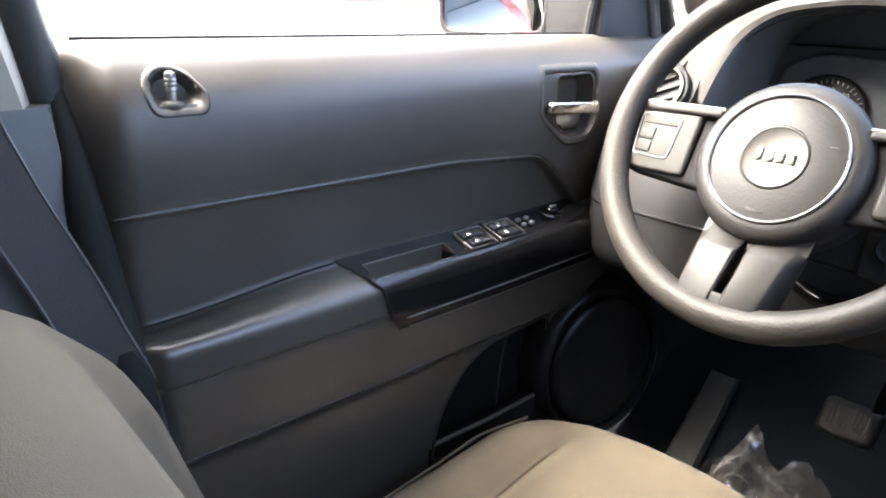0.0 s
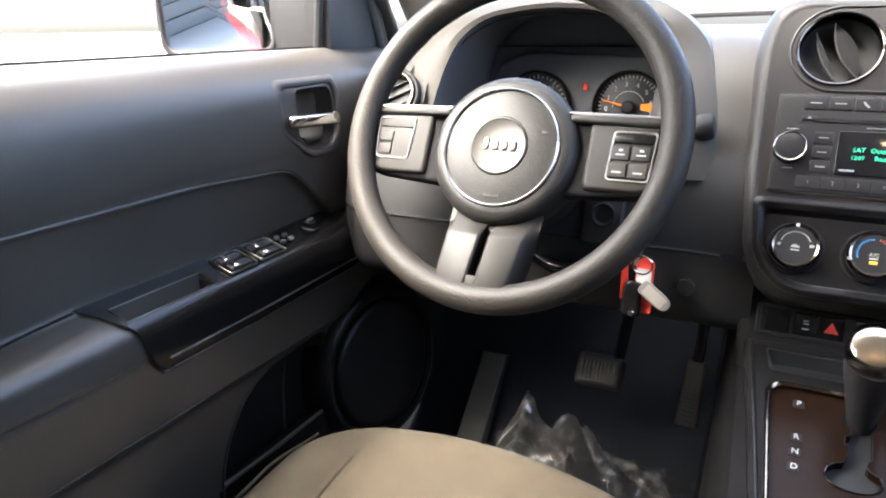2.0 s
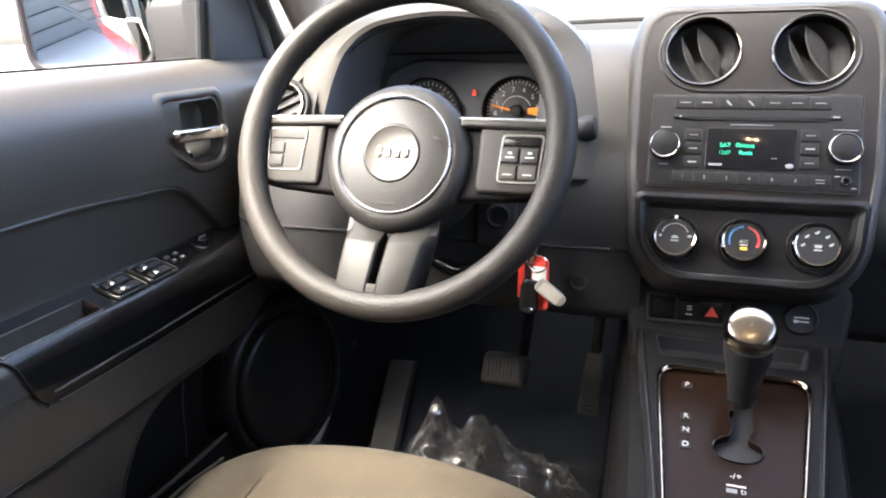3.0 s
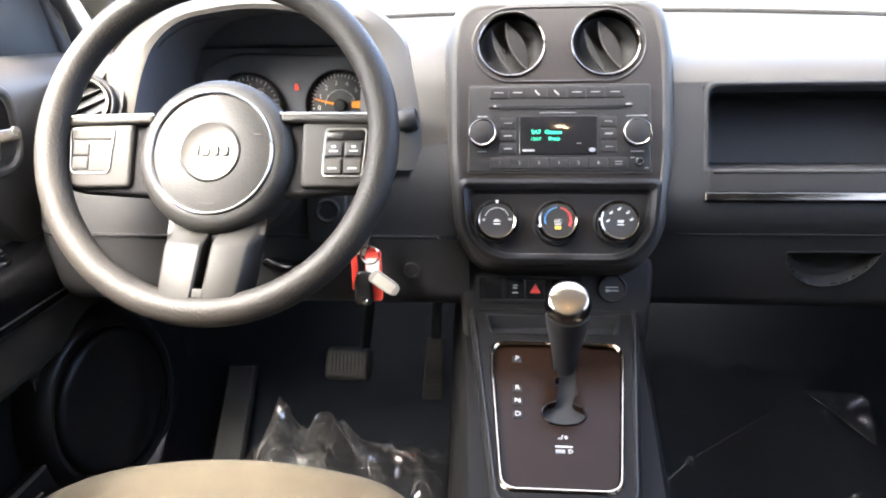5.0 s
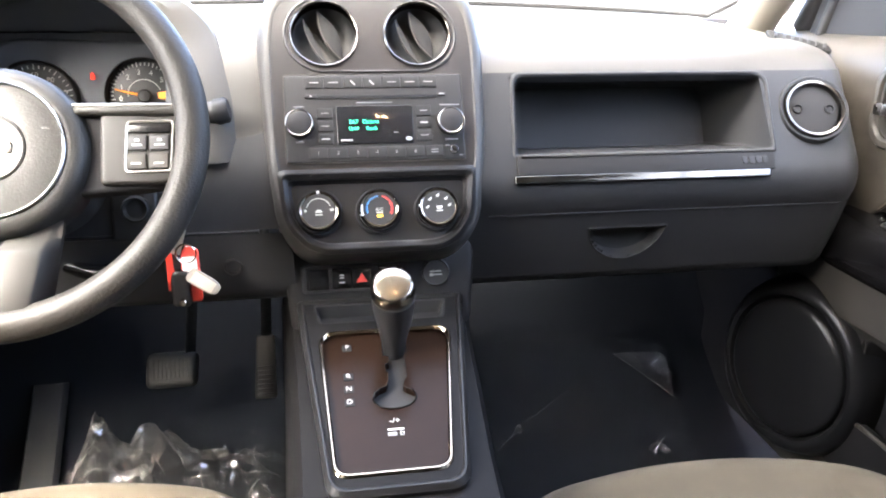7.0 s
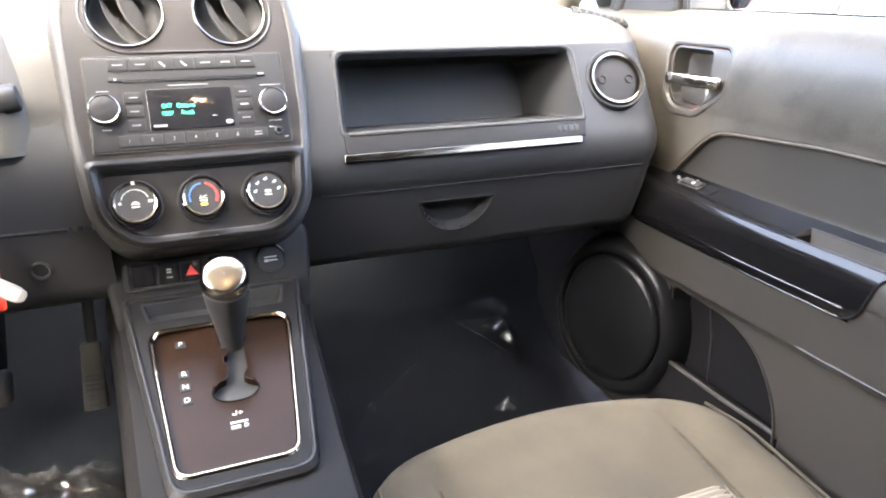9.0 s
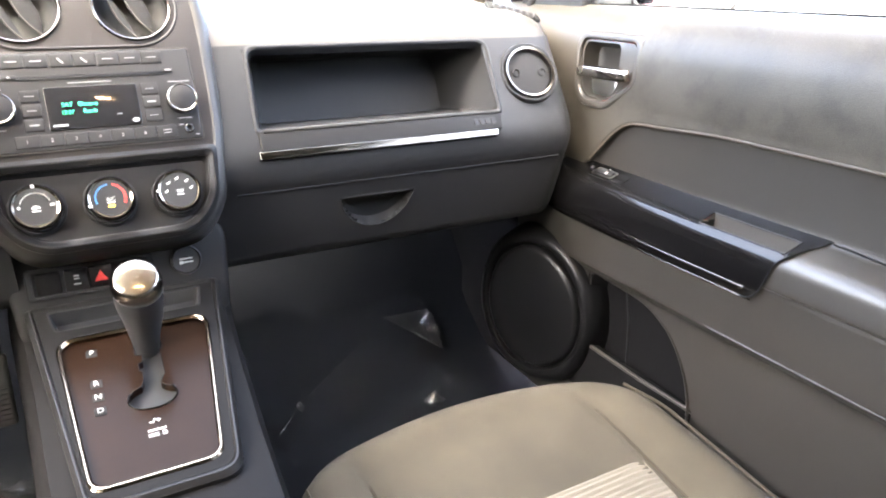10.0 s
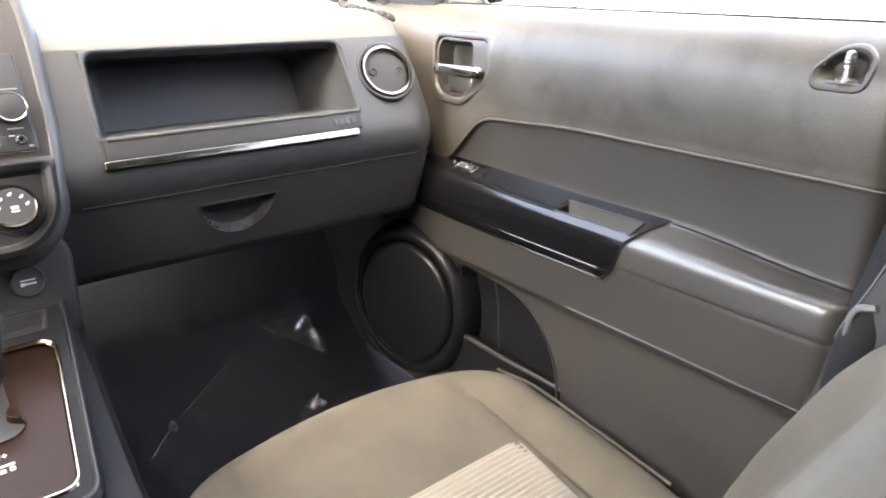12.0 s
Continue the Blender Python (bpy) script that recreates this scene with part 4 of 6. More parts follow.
for n, x in enumerate((-0.0645, 0.0, 0.0645)):
    m = at(SF, x - 0.002, -0.001, 0.0)
    k = part("dial_knob", lathe([(0.0215, -0.004), (0.0215, 0.004), (0.0198, 0.014), (0.0185, 0.0155), (0.0005, 0.0150)], 48, m, cap=False), BLACK, clim, "black rotary dial")
    part("dial_rim", lathe([(0.0220, 0.010), (0.0215, 0.0145), (0.0200, 0.0168), (0.0180, 0.0160)], 48, m, cap=False), RIM, k, "chrome dial rim")
    part("collar", lathe([(0.0255, -0.004), (0.0255, 0.0005), (0.0235, 0.002), (0.0215, 0.001)], 48, m, cap=False), MATTE, k)
    T = at(m, 0, 0, 0.0156)
    if n == 0:
        part("arc_print", moved(sweep([(0.0130 * math.cos(radians(a)), 0.0130 * math.sin(radians(a)), 0) for a in range(20, 165, 8)], 0.0007, 6, flat=0.3), T), WHITE, k)
        bar("print_bar", 0.004, 0.0024, at(T, 0.0140, 0.0005), WHITE, k)
        part("off_mark", lathe([(0.0015, 0), (0.0015, 0.0004), (0.0009, 0.0004), (0.0009, 0)], 16, at(T, -0.0140, 0.0)), WHITE, k)
        part("icon", slab(rounded([(-0.0042, -0.001), (0.0042, -0.001), (0.0030, 0.0008), (0.0012, 0.0020), (-0.0018, 0.0020)], 0.0006), 0, 0.0004, 0.0001, at(T, 0.0, -0.0012)), WHITE, k)
        bar("print_bar", 0.0075, 0.0013, at(T, 0.0, -0.0045), WHITE, k)
        bar("pointer", 0.0032, 0.0030, at(m, 0.0, 0.0195, 0.0168), WHITE, k)
    elif n == 1:
        part("cold_print", join(*[rbox(0.0017, 0.0009, 0.0004, 0, m=T @ Matrix.Rotation(radians(a), 4, "Z") @ Matrix.Translation((0.0136, 0, 0))) for a in range(98, 206, 9)]), BLUEPRINT, k)
        part("warm_print", join(*[rbox(0.0017 + 0.0012 * (1 - (a + 24) / 108), 0.0011, 0.0004, 0, m=T @ Matrix.Rotation(radians(a), 4, "Z") @ Matrix.Translation((0.0136, 0, 0))) for a in range(-24, 84, 9)]), REDPRINT, k)
        lettering("figure", "A/C", 0.0052, at(T, 0.0, -0.0012), WHITE, k)
        bar("print_bar", 0.0070, 0.0013, at(T, 0.0, -0.0045), WHITE, k)
        part("indicator", rbox(0.0062, 0.0026, 0.0008, 0.0003, m=at(T, 0.0, -0.0082)), AMBER_LIT, k, "lit amber indicator")
        bar("pointer", 0.0034, 0.0026, at(m, -0.0190, -0.0065, 0.0168), WHITE, k)
    else:
        for a in (5, 45, 92, 138, 182):
            part("icon", slab(rounded([(-0.0020, -0.0016), (0.0004, -0.0016), (0.0022, 0.0010), (0.0010, 0.0020), (-0.0008, 0.0002), (-0.0020, 0.0004)], 0.0005), 0, 0.0004, 0.0001, at(T, 0.0122 * math.cos(radians(a)), 0.0122 * math.sin(radians(a)))), WHITE, k)
        part("icon", slab(rounded([(-0.0028, -0.0014), (0.0028, -0.0014), (0.0036, 0.0016), (-0.0036, 0.0016)], 0.0008), 0, 0.0004, 0.0001, at(T, 0.0008, -0.0014)), WHITE, k)
        bar("print_bar", 0.0070, 0.0013, at(T, 0.0008, -0.0048), WHITE, k)
        bar("pointer", 0.0034, 0.0026, at(m, -0.0200, 0.0010, 0.0168), WHITE, k)

# ---------------------------------------------------------------- console under the stack
cons = thing("center_console", (0.0, 0.50, 0.33), "dark floor console between the front seats", "console")
base = []
for y, z, w, wb in ((0.02, 0.60, 0.085, 0.105), (0.18, 0.604, 0.085, 0.105), (0.34, 0.612, 0.088, 0.11), (0.42, 0.622, 0.092, 0.115), (0.52, 0.646, 0.098, 0.122), (0.60, 0.655, 0.104, 0.128), (0.655, 0.670, 0.108, 0.130), (0.70, 0.70, 0.112, 0.132), (0.95, 0.72, 0.118, 0.135)):
    base.append([(-wb, y, 0.30), (-wb + 0.006, y, 0.45), (-w - 0.006, y, z - 0.05), (-w, y, z - 0.014), (-w + 0.006, y, z - 0.004), (-w + 0.018, y, z - 0.002), (0, y, z - 0.002),
                 (w - 0.018, y, z - 0.002), (w - 0.006, y, z - 0.004), (w, y, z - 0.014), (w + 0.006, y, z - 0.05), (wb - 0.006, y, 0.45), (wb, y, 0.30)])
part("body", loft(base, cap0=True, cap1=True), CONSOLE_AND_SHADE, cons)
lowst = rounded([(-0.105, -0.075), (0.105, -0.075), (0.112, 0.02), (0.10, 0.05), (-0.10, 0.05), (-0.112, 0.02)], 0.02, 6)
LS = face_frame(0.003, 0.640, 0.722, 14)
part("stack_foot", slab(lowst, -0.18, 0.0, 0.008, LS), RADIOBLACK, cons)
SWF = at(LS, 0.0, -0.008, 0.0)
sw = part("switch_bank", frame_ring(rounded([(-0.092, -0.0165), (0.030, -0.0165), (0.030, 0.0165), (-0.092, 0.0165)], 0.004), rounded([(-0.086, -0.0125), (0.024, -0.0125), (0.024, 0.0125), (-0.086, 0.0125)], 0.003), -0.002, 0.003, 0.0012, SWF), DASH, cons, "row of black switches")
for n, x in enumerate((-0.0715, -0.0455, -0.0225, 0.008)):
    b = part("switch", slab(rounded([(-0.0112, -0.0115), (0.0112, -0.0115), (0.0112, 0.0115), (-0.0112, 0.0115)], 0.002), -0.001, 0.0012, 0.0008, at(SWF, x, 0)), GLOSS, sw)
    if n == 1:
        for yy in (0.004, 0.001, -0.0045):
            bar("print_bar", 0.0065 if yy < 0 else 0.005, 0.0013, at(SWF, x, yy, 0.0014), WHITE, b)
    if n == 2:
        part("hazard_mark", slab([(-0.0066, -0.005), (0.0066, -0.005), (0.0, 0.0062)], 0, 0.0004, 0.0001, at(SWF, x, 0, 0.0013)), REDPRINT, b, "red hazard triangle")
pw = part("power_outlet", lathe([(0.0165, -0.004), (0.0165, 0.003), (0.0150, 0.0045), (0.0140, 0.003), (0.0005, 0.003)], 32, at(SWF, 0.064, 0.002), cap=False), BLACK, cons, "capped power outlet")
bar("print_bar", 0.014, 0.0012, at(SWF, 0.0635, 0.0035, 0.0036), WHITE, pw)
part("key_print", join(rbox(0.011, 0.0014, 0.0005, 0, m=at(SWF, 0.0655, -0.0005, 0.0035)), rbox(0.004, 0.0034, 0.0005, 0, m=at(SWF, 0.0585, -0.0005, 0.0035))), WHITE, pw)
# Frame and plate round the gear lever, sloping down towards the seats.
PT = math.degrees(math.atan(0.27))
PM = Matrix.Translation((0.0, 0.486, 0.6450)) @ Matrix.Rotation(radians(PT), 4, "X")
outl = rounded([(-0.061, -0.111), (0.057, -0.111), (0.094, 0.152), (-0.092, 0.152)], [0.018, 0.018, 0.006, 0.006], 6)
inl = rounded([(-0.056, -0.093), (0.045, -0.093), (0.0715, 0.094), (-0.0695, 0.094)], [0.014, 0.014, 0.020, 0.020], 8)
tr = rounded([(-0.068, -0.014), (0.068, -0.014), (0.074, 0.016), (-0.074, 0.016)], 0.004)
part("surround", plate_with_holes(outl, [inl, [(x, y + 0.125) for x, y in tr]], -0.02, 0.006, PM), CONSOLE_AND_SHADE, cons, "satin black gear surround", sharp=30)
part("surround_rail", frame_ring(scaled(outl, -0.004), scaled(outl, 0.007), -0.02, 0.0085, 0.0045, PM), RAIL, cons)
part("bright_frame", frame_ring(scaled(inl, -0.0030), scaled(inl, 0.0022), -0.004, 0.0085, 0.002, PM), PLATEFRAME, cons, "chrome frame round the plate")
slot = [(-0.004, 0.074), (-0.004, 0.058), (0.002, 0.056), (0.0015, 0.047), (-0.003, 0.045), (-0.003, 0.035), (0.000, 0.033), (-0.001, 0.022), (-0.004, 0.014), (-0.011, 0.011), (-0.0175, 0.004), (-0.018, -0.005), (-0.011, -0.014),
        (0.003, -0.017), (0.017, -0.014), (0.0245, -0.005), (0.024, 0.005), (0.016, 0.010), (0.013, 0.014), (0.015, 0.020), (0.018, 0.024), (0.0185, 0.058), (0.022, 0.062), (0.022, 0.074)]
part("gear_plate", plate_with_holes(inl, [slot], -0.006, 0.0025, PM), PLATE, cons, "glossy gear plate, warm reflection in its colour", sharp=30)
part("slot_floor", rbox(0.07, 0.13, 0.004, 0, m=PM @ Matrix.Translation((0.004, 0.02, -0.008))), DASH, cons)
part("slot_edge", moved(sweep([(x, y, 0.0024) for x, y in slot], 0.0006, 6, closed=True), PM), MATTE, cons)
part("lower_slot_rim", moved(sweep(curve_points([(-0.016, 0.006, 0.003), (-0.018, -0.005, 0.003), (-0.011, -0.014, 0.003), (0.003, -0.017, 0.003), (0.017, -0.014, 0.003), (0.0245, -0.005, 0.003), (0.022, 0.007, 0.003)], 24), 0.0007, 6), PM), DARKCHROME, cons)
for ch, y in (("P", 0.073), ("R", 0.030), ("N", 0.0125), ("D", -0.005)):
    tile = part("gear_tile", slab(rounded([(-0.0050, -0.0050), (0.0050, -0.0050), (0.0050, 0.0050), (-0.0050, 0.0050)], 0.001), 0, 0.0033, 0.0006, at(PM, -0.041, y)), MATTE, cons)
    lettering("letter", ch, 0.0082, at(PM, -0.041, y, 0.0040), WHITE, tile)
lettering("marking", "-/+", 0.0085, at(PM, 0.0005, -0.0320, 0.0027), WHITE, cons)
bar("print_bar", 0.0155, 0.0016, at(PM, 0.0005, -0.0425, 0.0028), WHITE, cons)
bar("print_bar", 0.0085, 0.0040, at(PM, -0.0030, -0.0480, 0.0028), GREYPRINT, cons)
lettering("marking", "D", 0.0062, at(PM, 0.0062, -0.0480, 0.0029), WHITE, cons)
part("coin_tray", loft([[PM @ Vector((x, y + 0.125, 0.0075)) for x, y in scaled(tr, -0.002)], [PM @ Vector((x, y + 0.125, 0.0070)) for x, y in scaled(tr, 0.0005)], [PM @ Vector((x * 0.93, y * 0.80 + 0.123, -0.007)) for x, y in tr]], cap1=True), DASH, cons, "shallow black tray", sharp=25)

lever = thing("gear_lever", (0.010, 0.562, 0.665), "gear lever with black grip and chrome cap", "gear lever")
ax = [(0.009, 0.556, 0.652), (0.009, 0.551, 0.680), (0.009, 0.543, 0.705), (0.008, 0.536, 0.725), (0.008, 0.5315, 0.735)]
lp = curve_points(ax, 16)
part("grip", sweep(lp, [0.0110, 0.0114, 0.0120, 0.0128, 0.0136, 0.0146, 0.0156, 0.0166, 0.0176, 0.0186, 0.0196, 0.0205, 0.0212, 0.0217, 0.022, 0.0222], 28), BLACK, lever)
KM = Matrix.Translation((0.0075, 0.531, 0.741)) @ Vector((-0.04, -0.66, 0.75)).to_track_quat("Z", "Y").to_matrix().to_4x4()
part("cap", lathe([(0.0205, -0.016), (0.0224, -0.009), (0.0230, 0.000), (0.0226, 0.0065), (0.0208, 0.0112), (0.0182, 0.0136), (0.0172, 0.0138)], 44, KM, cap=False), RIM, lever, "chrome cap")
part("cap_insert", lathe([(0.0173, 0.0137), (0.0140, 0.0148), (0.007, 0.0154), (0.0005, 0.0155)], 40, KM, cap=False), CAPTOP, lever, "brushed metal cap centre")

# ---------------------------------------------------------------- steering wheel and column
wheel = thing("steering_wheel", (-0.347, 0.566, 0.904), "grey steering wheel with round airbag hub and chrome ring", "steering wheel")
WF = face_frame(-0.346, 0.564, 0.900, 26.26)
R0, R1 = 0.1720, 0.0155
rows = []
for k in range(96):
    a = 2 * math.pi * k / 96
    rows.append([WF @ Vector(((R0 + R1 * math.cos(b)) * math.cos(a), (R0 + R1 * math.cos(b)) * math.sin(a), R1 * 1.05 * math.sin(b))) for b in [2 * math.pi * j / 20 for j in range(20)]])
part("rim", loft(rows, wrap=True), WHEEL, wheel, "grained grey rim")
HC = at(WF, 0.0, -0.0145, -0.010)
hub = part("airbag_cover", lathe([(0.070, -0.050), (0.079, -0.030), (0.0805, -0.004), (0.0785, 0.006), (0.073, 0.0125), (0.0655, 0.0150), (0.0615, 0.0145), (0.058, 0.0155), (0.040, 0.0185), (0.0315, 0.0190), (0.0310, 0.0180), (0.0005, 0.0185)], 64, HC, cap=False), HUB, wheel, "grained grey airbag cover", sharp=50)
part("hub_ring", lathe([(0.0632, 0.0135), (0.0630, 0.0168), (0.0618, 0.0178), (0.0606, 0.0168), (0.0604, 0.0135)], 72, HC, cap=False), SATIN, hub, "thin bright metal ring")
badge = part("badge", lathe([(0.0308, 0.0175), (0.0306, 0.0198), (0.0290, 0.0206), (0.0278, 0.0198), (0.0005, 0.0202)], 56, HC, cap=False), BADGE, hub, "round brushed metal badge")
for k, w in enumerate((0.006, 0.0085, 0.0085, 0.0085)):
    part("badge_mark", slab(rounded([(-w / 2, -0.0055), (w / 2, -0.0055), (w / 2, 0.0050 if k else 0.0075), (-w / 2, 0.0050 if k else 0.0075)], 0.002), 0, 0.0011, 0.0005, at(HC, -0.0135 + 0.0098 * k, 0.0, 0.0200)), DARKCHROME, badge)
part("embossed_mark", rbox(0.017, 0.0075, 0.0008, 0.0003, m=at(HC, 0, -0.050, 0.0163)), HUB, hub)
for sx in (-1, 1):
    part("horn_mark", rbox(0.008, 0.0018, 0.0004, 0.0001, m=at(HC, sx * 0.047, 0.018, 0.0172)), HUB, hub)
for sx in (-1, 1):
    arm = rounded([(sx * 0.060, -0.056), (sx * 0.150, -0.050), (sx * 0.171, -0.044), (sx * 0.174, 0.022), (sx * 0.060, 0.026)], [0.004, 0.01, 0.01, 0.004, 0.004])
    part("spoke", slab(arm, -0.028, -0.010, 0.006, WF), MATTE, wheel, "black side spoke")
    pad = rounded([(sx * 0.088, -0.048), (sx * 0.150, -0.048), (sx * 0.170, -0.034), (sx * 0.172, 0.024), (sx * 0.088, 0.024)], [0.006, 0.02, 0.02, 0.005, 0.005])
    sp = part("switch_carrier", slab(pad, -0.02, -0.004, 0.004, WF), SPOKE, wheel, "warm grey switch carrier")
    part("carrier_brow", slab(rounded([(sx * 0.066, 0.018), (sx * 0.165, 0.016), (sx * 0.166, 0.027), (sx * 0.066, 0.028)], 0.003), -0.02, 0.000, 0.004, WF), SPOKE, wheel)
    # Thin pale strip draws the light caught on the brow's edge.
    part("brow_glint", sweep([WF @ Vector((sx * (0.066 + 0.011 * k), 0.0270 - 0.0001 * k, -0.0016)) for k in range(10)], 0.0018, 8), DULLMETAL, wheel, "pale strip for the glint on the spoke edge")
    kx = -0.132 if sx < 0 else 0.1315
    ring = rounded([(kx - 0.0215, -0.0375), (kx + 0.0205, -0.0375), (kx + 0.0235, 0.012), (kx - 0.0195, 0.012)] if sx > 0 else [(kx - 0.0195, -0.0335), (kx + 0.0215, -0.0335), (kx + 0.0245, 0.014), (kx - 0.0235, 0.014)], 0.005)
    part("key_frame", frame_ring(ring, scaled(ring, 0.0013 if sx < 0 else 0.0017), -0.005, -0.0020, 0.0005, WF), DULLMETAL if sx < 0 else SATIN, sp, "thin bright key frame")
    if sx > 0:
        part("key_blank", slab(rounded([(kx - 0.018, 0.000), (kx + 0.0195, 0.000), (kx + 0.0205, 0.0095), (kx - 0.0175, 0.0095)], 0.002), -0.006, -0.0026, 0.0006, WF), GLOSS, sp)
        for i, xx in enumerate((-0.0095, 0.0105)):
            for j, yy in enumerate((-0.0095, -0.0270)):
                # The lower keys get a paler colour for the light on them.
                b = part("key", slab(rounded([(-0.0088, -0.0072), (0.0088, -0.0072), (0.0088, 0.0072), (-0.0088, 0.0072)], 0.0015), 0, 0.0032, 0.001, at(WF, kx + xx + yy * 0.05, yy, -0.0052)), BLACK if j == 0 else DASHLIT, sp, "small black cruise key" if j == 0 else "small cruise key, pale as if lit")
                bar("print_bar", 0.009, 0.0014, at(WF, kx + xx + yy * 0.05, yy - 0.002, -0.0018), WHITE, b)
                if j == 0:
                    bar("print_bar", 0.004, 0.0022, at(WF, kx + xx + yy * 0.05, yy + 0.0025, -0.0018), WHITE, b)
    else:
        part("key_blank", slab(rounded([(kx - 0.0205, 0.0025), (kx + 0.0225, 0.0025), (kx + 0.0235, 0.0125), (kx - 0.0215, 0.0125)], 0.002), -0.006, -0.0028, 0.0006, WF), SPOKE, sp)
        part("key_blank", slab(rounded([(kx - 0.001, -0.0315), (kx + 0.020, -0.0315), (kx + 0.0222, 0.0010), (kx - 0.001, 0.0010)], 0.002), -0.006, -0.0028, 0.0006, WF), SPOKE, sp)
        for yy in (-0.0085, -0.0225):
            b = part("key", slab(rounded([(-0.0082, -0.0060), (0.0082, -0.0060), (0.0082, 0.0060), (-0.0082, 0.0060)], 0.002), 0, 0.0030, 0.001, at(WF, kx - 0.0105, yy, -0.0052)), SPOKE, sp, "small grey menu key")
            part("key_bezel", frame_ring(rounded([(-0.0088, -0.0066), (0.0088, -0.0066), (0.0088, 0.0066), (-0.0088, 0.0066)], 0.002), rounded([(-0.0078, -0.0056), (0.0078, -0.0056), (0.0078, 0.0056), (-0.0078, 0.0056)], 0.002), 0, 0.0026, 0.0004, at(WF, kx - 0.0105, yy, -0.0052)), BLACK, b)
def spoke_row(sx, y, z, wide):
    """Section of one half of the lower spoke, with a chamfered outer flank."""
    xs = [(0.0048, -0.020), (0.0048, z - 0.002), (0.0068, z), (wide - 0.004, z), (wide - 0.001, z - 0.002), (wide + 0.006, -0.014), (wide + 0.006, -0.020)]
    lean = 0.0075 * (y + 0.110) / 0.083
    return [WF @ Vector((sx * a + lean, y, b)) for a, b in xs]


for sx in (-1, 1):
    rows = [spoke_row(sx, y, z, w) for y, z, w in ((-0.078, -0.014, 0.045), (-0.094, -0.008, 0.0445), (-0.104, 0.002, 0.044), (-0.109, 0.0050, 0.0435), (-0.135, 0.0085, 0.0420), (-0.158, 0.0110, 0.0400), (-0.1645, 0.0100, 0.0385), (-0.168, 0.004, 0.0370))]
    part("lower_spoke", loft(rows, cap0=True, cap1=True), SPOKE, wheel, "warm grey lower spoke half")
part("spoke_bridge", slab(rounded([(-0.0110, -0.164), (0.0014, -0.164), (0.0025, -0.150), (-0.0099, -0.150)], 0.001), -0.020, 0.0090, 0.002, WF), SPOKE, wheel)
part("lower_spoke_core", slab(rounded([(-0.035, -0.165), (0.035, -0.165), (0.033, -0.07), (-0.033, -0.07)], 0.004), -0.030, -0.012, 0.003, WF), BLACK, wheel)

column = thing("steering_column", (-0.347, 0.66, 0.82), "black steering column shroud with stalk and ignition lock", "steering column")
rows = []
for z, r, ry in ((-0.045, 0.055, 0.050), (-0.06, 0.064, 0.060), (-0.10, 0.068, 0.066), (-0.16, 0.072, 0.07), (-0.22, 0.075, 0.07)):
    rows.append([WF @ Vector((x, y - 0.012, z)) for x, y in circle(r, 36, ry=ry)])
part("shroud", loft(rows, cap0=True, cap1=True), BLACK, column)
st = curve_points([(-0.285, 0.672, 0.880), (-0.235, 0.668, 0.893), (-0.185, 0.664, 0.901), (-0.166, 0.662, 0.904)], 14)
part("stalk", sweep(st, [0.007] * 9 + [0.0085, 0.010, 0.0115, 0.012, 0.012], 16), BLACK, column, "black column stalk")
part("stalk_end", sweep([(-0.167, 0.662, 0.904), (-0.156, 0.661, 0.906), (-0.153, 0.661, 0.9065)], [0.0135, 0.0135, 0.011], 20), DASH, column)
IG = face_frame(-0.252, 0.634, 0.803, 14)
ign = part("ignition_lock", slab(rounded([(-0.026, -0.030), (0.020, -0.030), (0.020, 0.026), (-0.026, 0.026)], 0.006), -0.03, 0.006, 0.003, IG), BLACK, column, "black ignition lock surround")
part("lock_ring", lathe([(0.014, 0.004), (0.014, 0.010), (0.012, 0.0115), (0.009, 0.009), (0.0005, 0.009)], 32, at(IG, -0.001, 0.004), cap=False), RUBBER, ign)
part("lever_bar", sweep(curve_points([(-0.335, 0.640, 0.746), (-0.30, 0.622, 0.742), (-0.262, 0.618, 0.748)], 10), 0.009, 12), GLOSS, column, "black tilt lever")

keys = thing("key_ring", (-0.199, 0.596, 0.780), "bunch with car key, red tag and grey tag hanging", "keys")
part("key_blade", rbox(0.010, 0.003, 0.034, 0.001, m=pose(-0.207, 0.5965, 0.784, 0, 18, 0)), SATIN, keys)
part("split_ring", sweep([(-0.201 + 0.010 * math.cos(a), 0.5935, 0.769 + 0.010 * math.sin(a)) for a in [2 * math.pi * k / 24 for k in range(24)]], 0.0011, 6, closed=True), CHROME, keys)
part("tag", slab(rounded([(-0.011, -0.027), (0.009, -0.027), (0.008, 0.030), (-0.004, 0.034), (-0.010, 0.026)], 0.004), -0.001, 0.0012, 0.0008, face_frame(-0.1975, 0.5955, 0.7425, 6)), KEYRED, keys, "red plastic dealer tag")
part("tag_paper", slab(rounded([(-0.008, -0.010), (0.007, -0.010), (0.007, 0.006), (-0.008, 0.006)], 0.001), 0, 0.0006, 0.0002, face_frame(-0.1980, 0.5938, 0.7590, 6)), WHITE, keys, "white paper label")
part("second_tag", slab(rounded([(-0.004, -0.022), (0.004, -0.018), (0.004, 0.020), (-0.002, 0.024)], 0.002), -0.001, 0.001, 0.0006, face_frame(-0.2195, 0.5965, 0.7495, 6, 24)), KEYRED, keys, "red plastic tag edge")
part("key_head", slab(rounded([(-0.012, -0.024), (0.008, -0.024), (0.007, -0.004), (0.010, 0.012), (-0.008, 0.016), (-0.012, 0.004)], 0.006), -0.005, 0.005, 0.003, face_frame(-0.2065, 0.5895, 0.7370, 6)), GLOSS, keys, "black plastic key head")
GT = at(face_frame(-0.1830, 0.5845, 0.7385, 6), 0, 0, 0, -36)
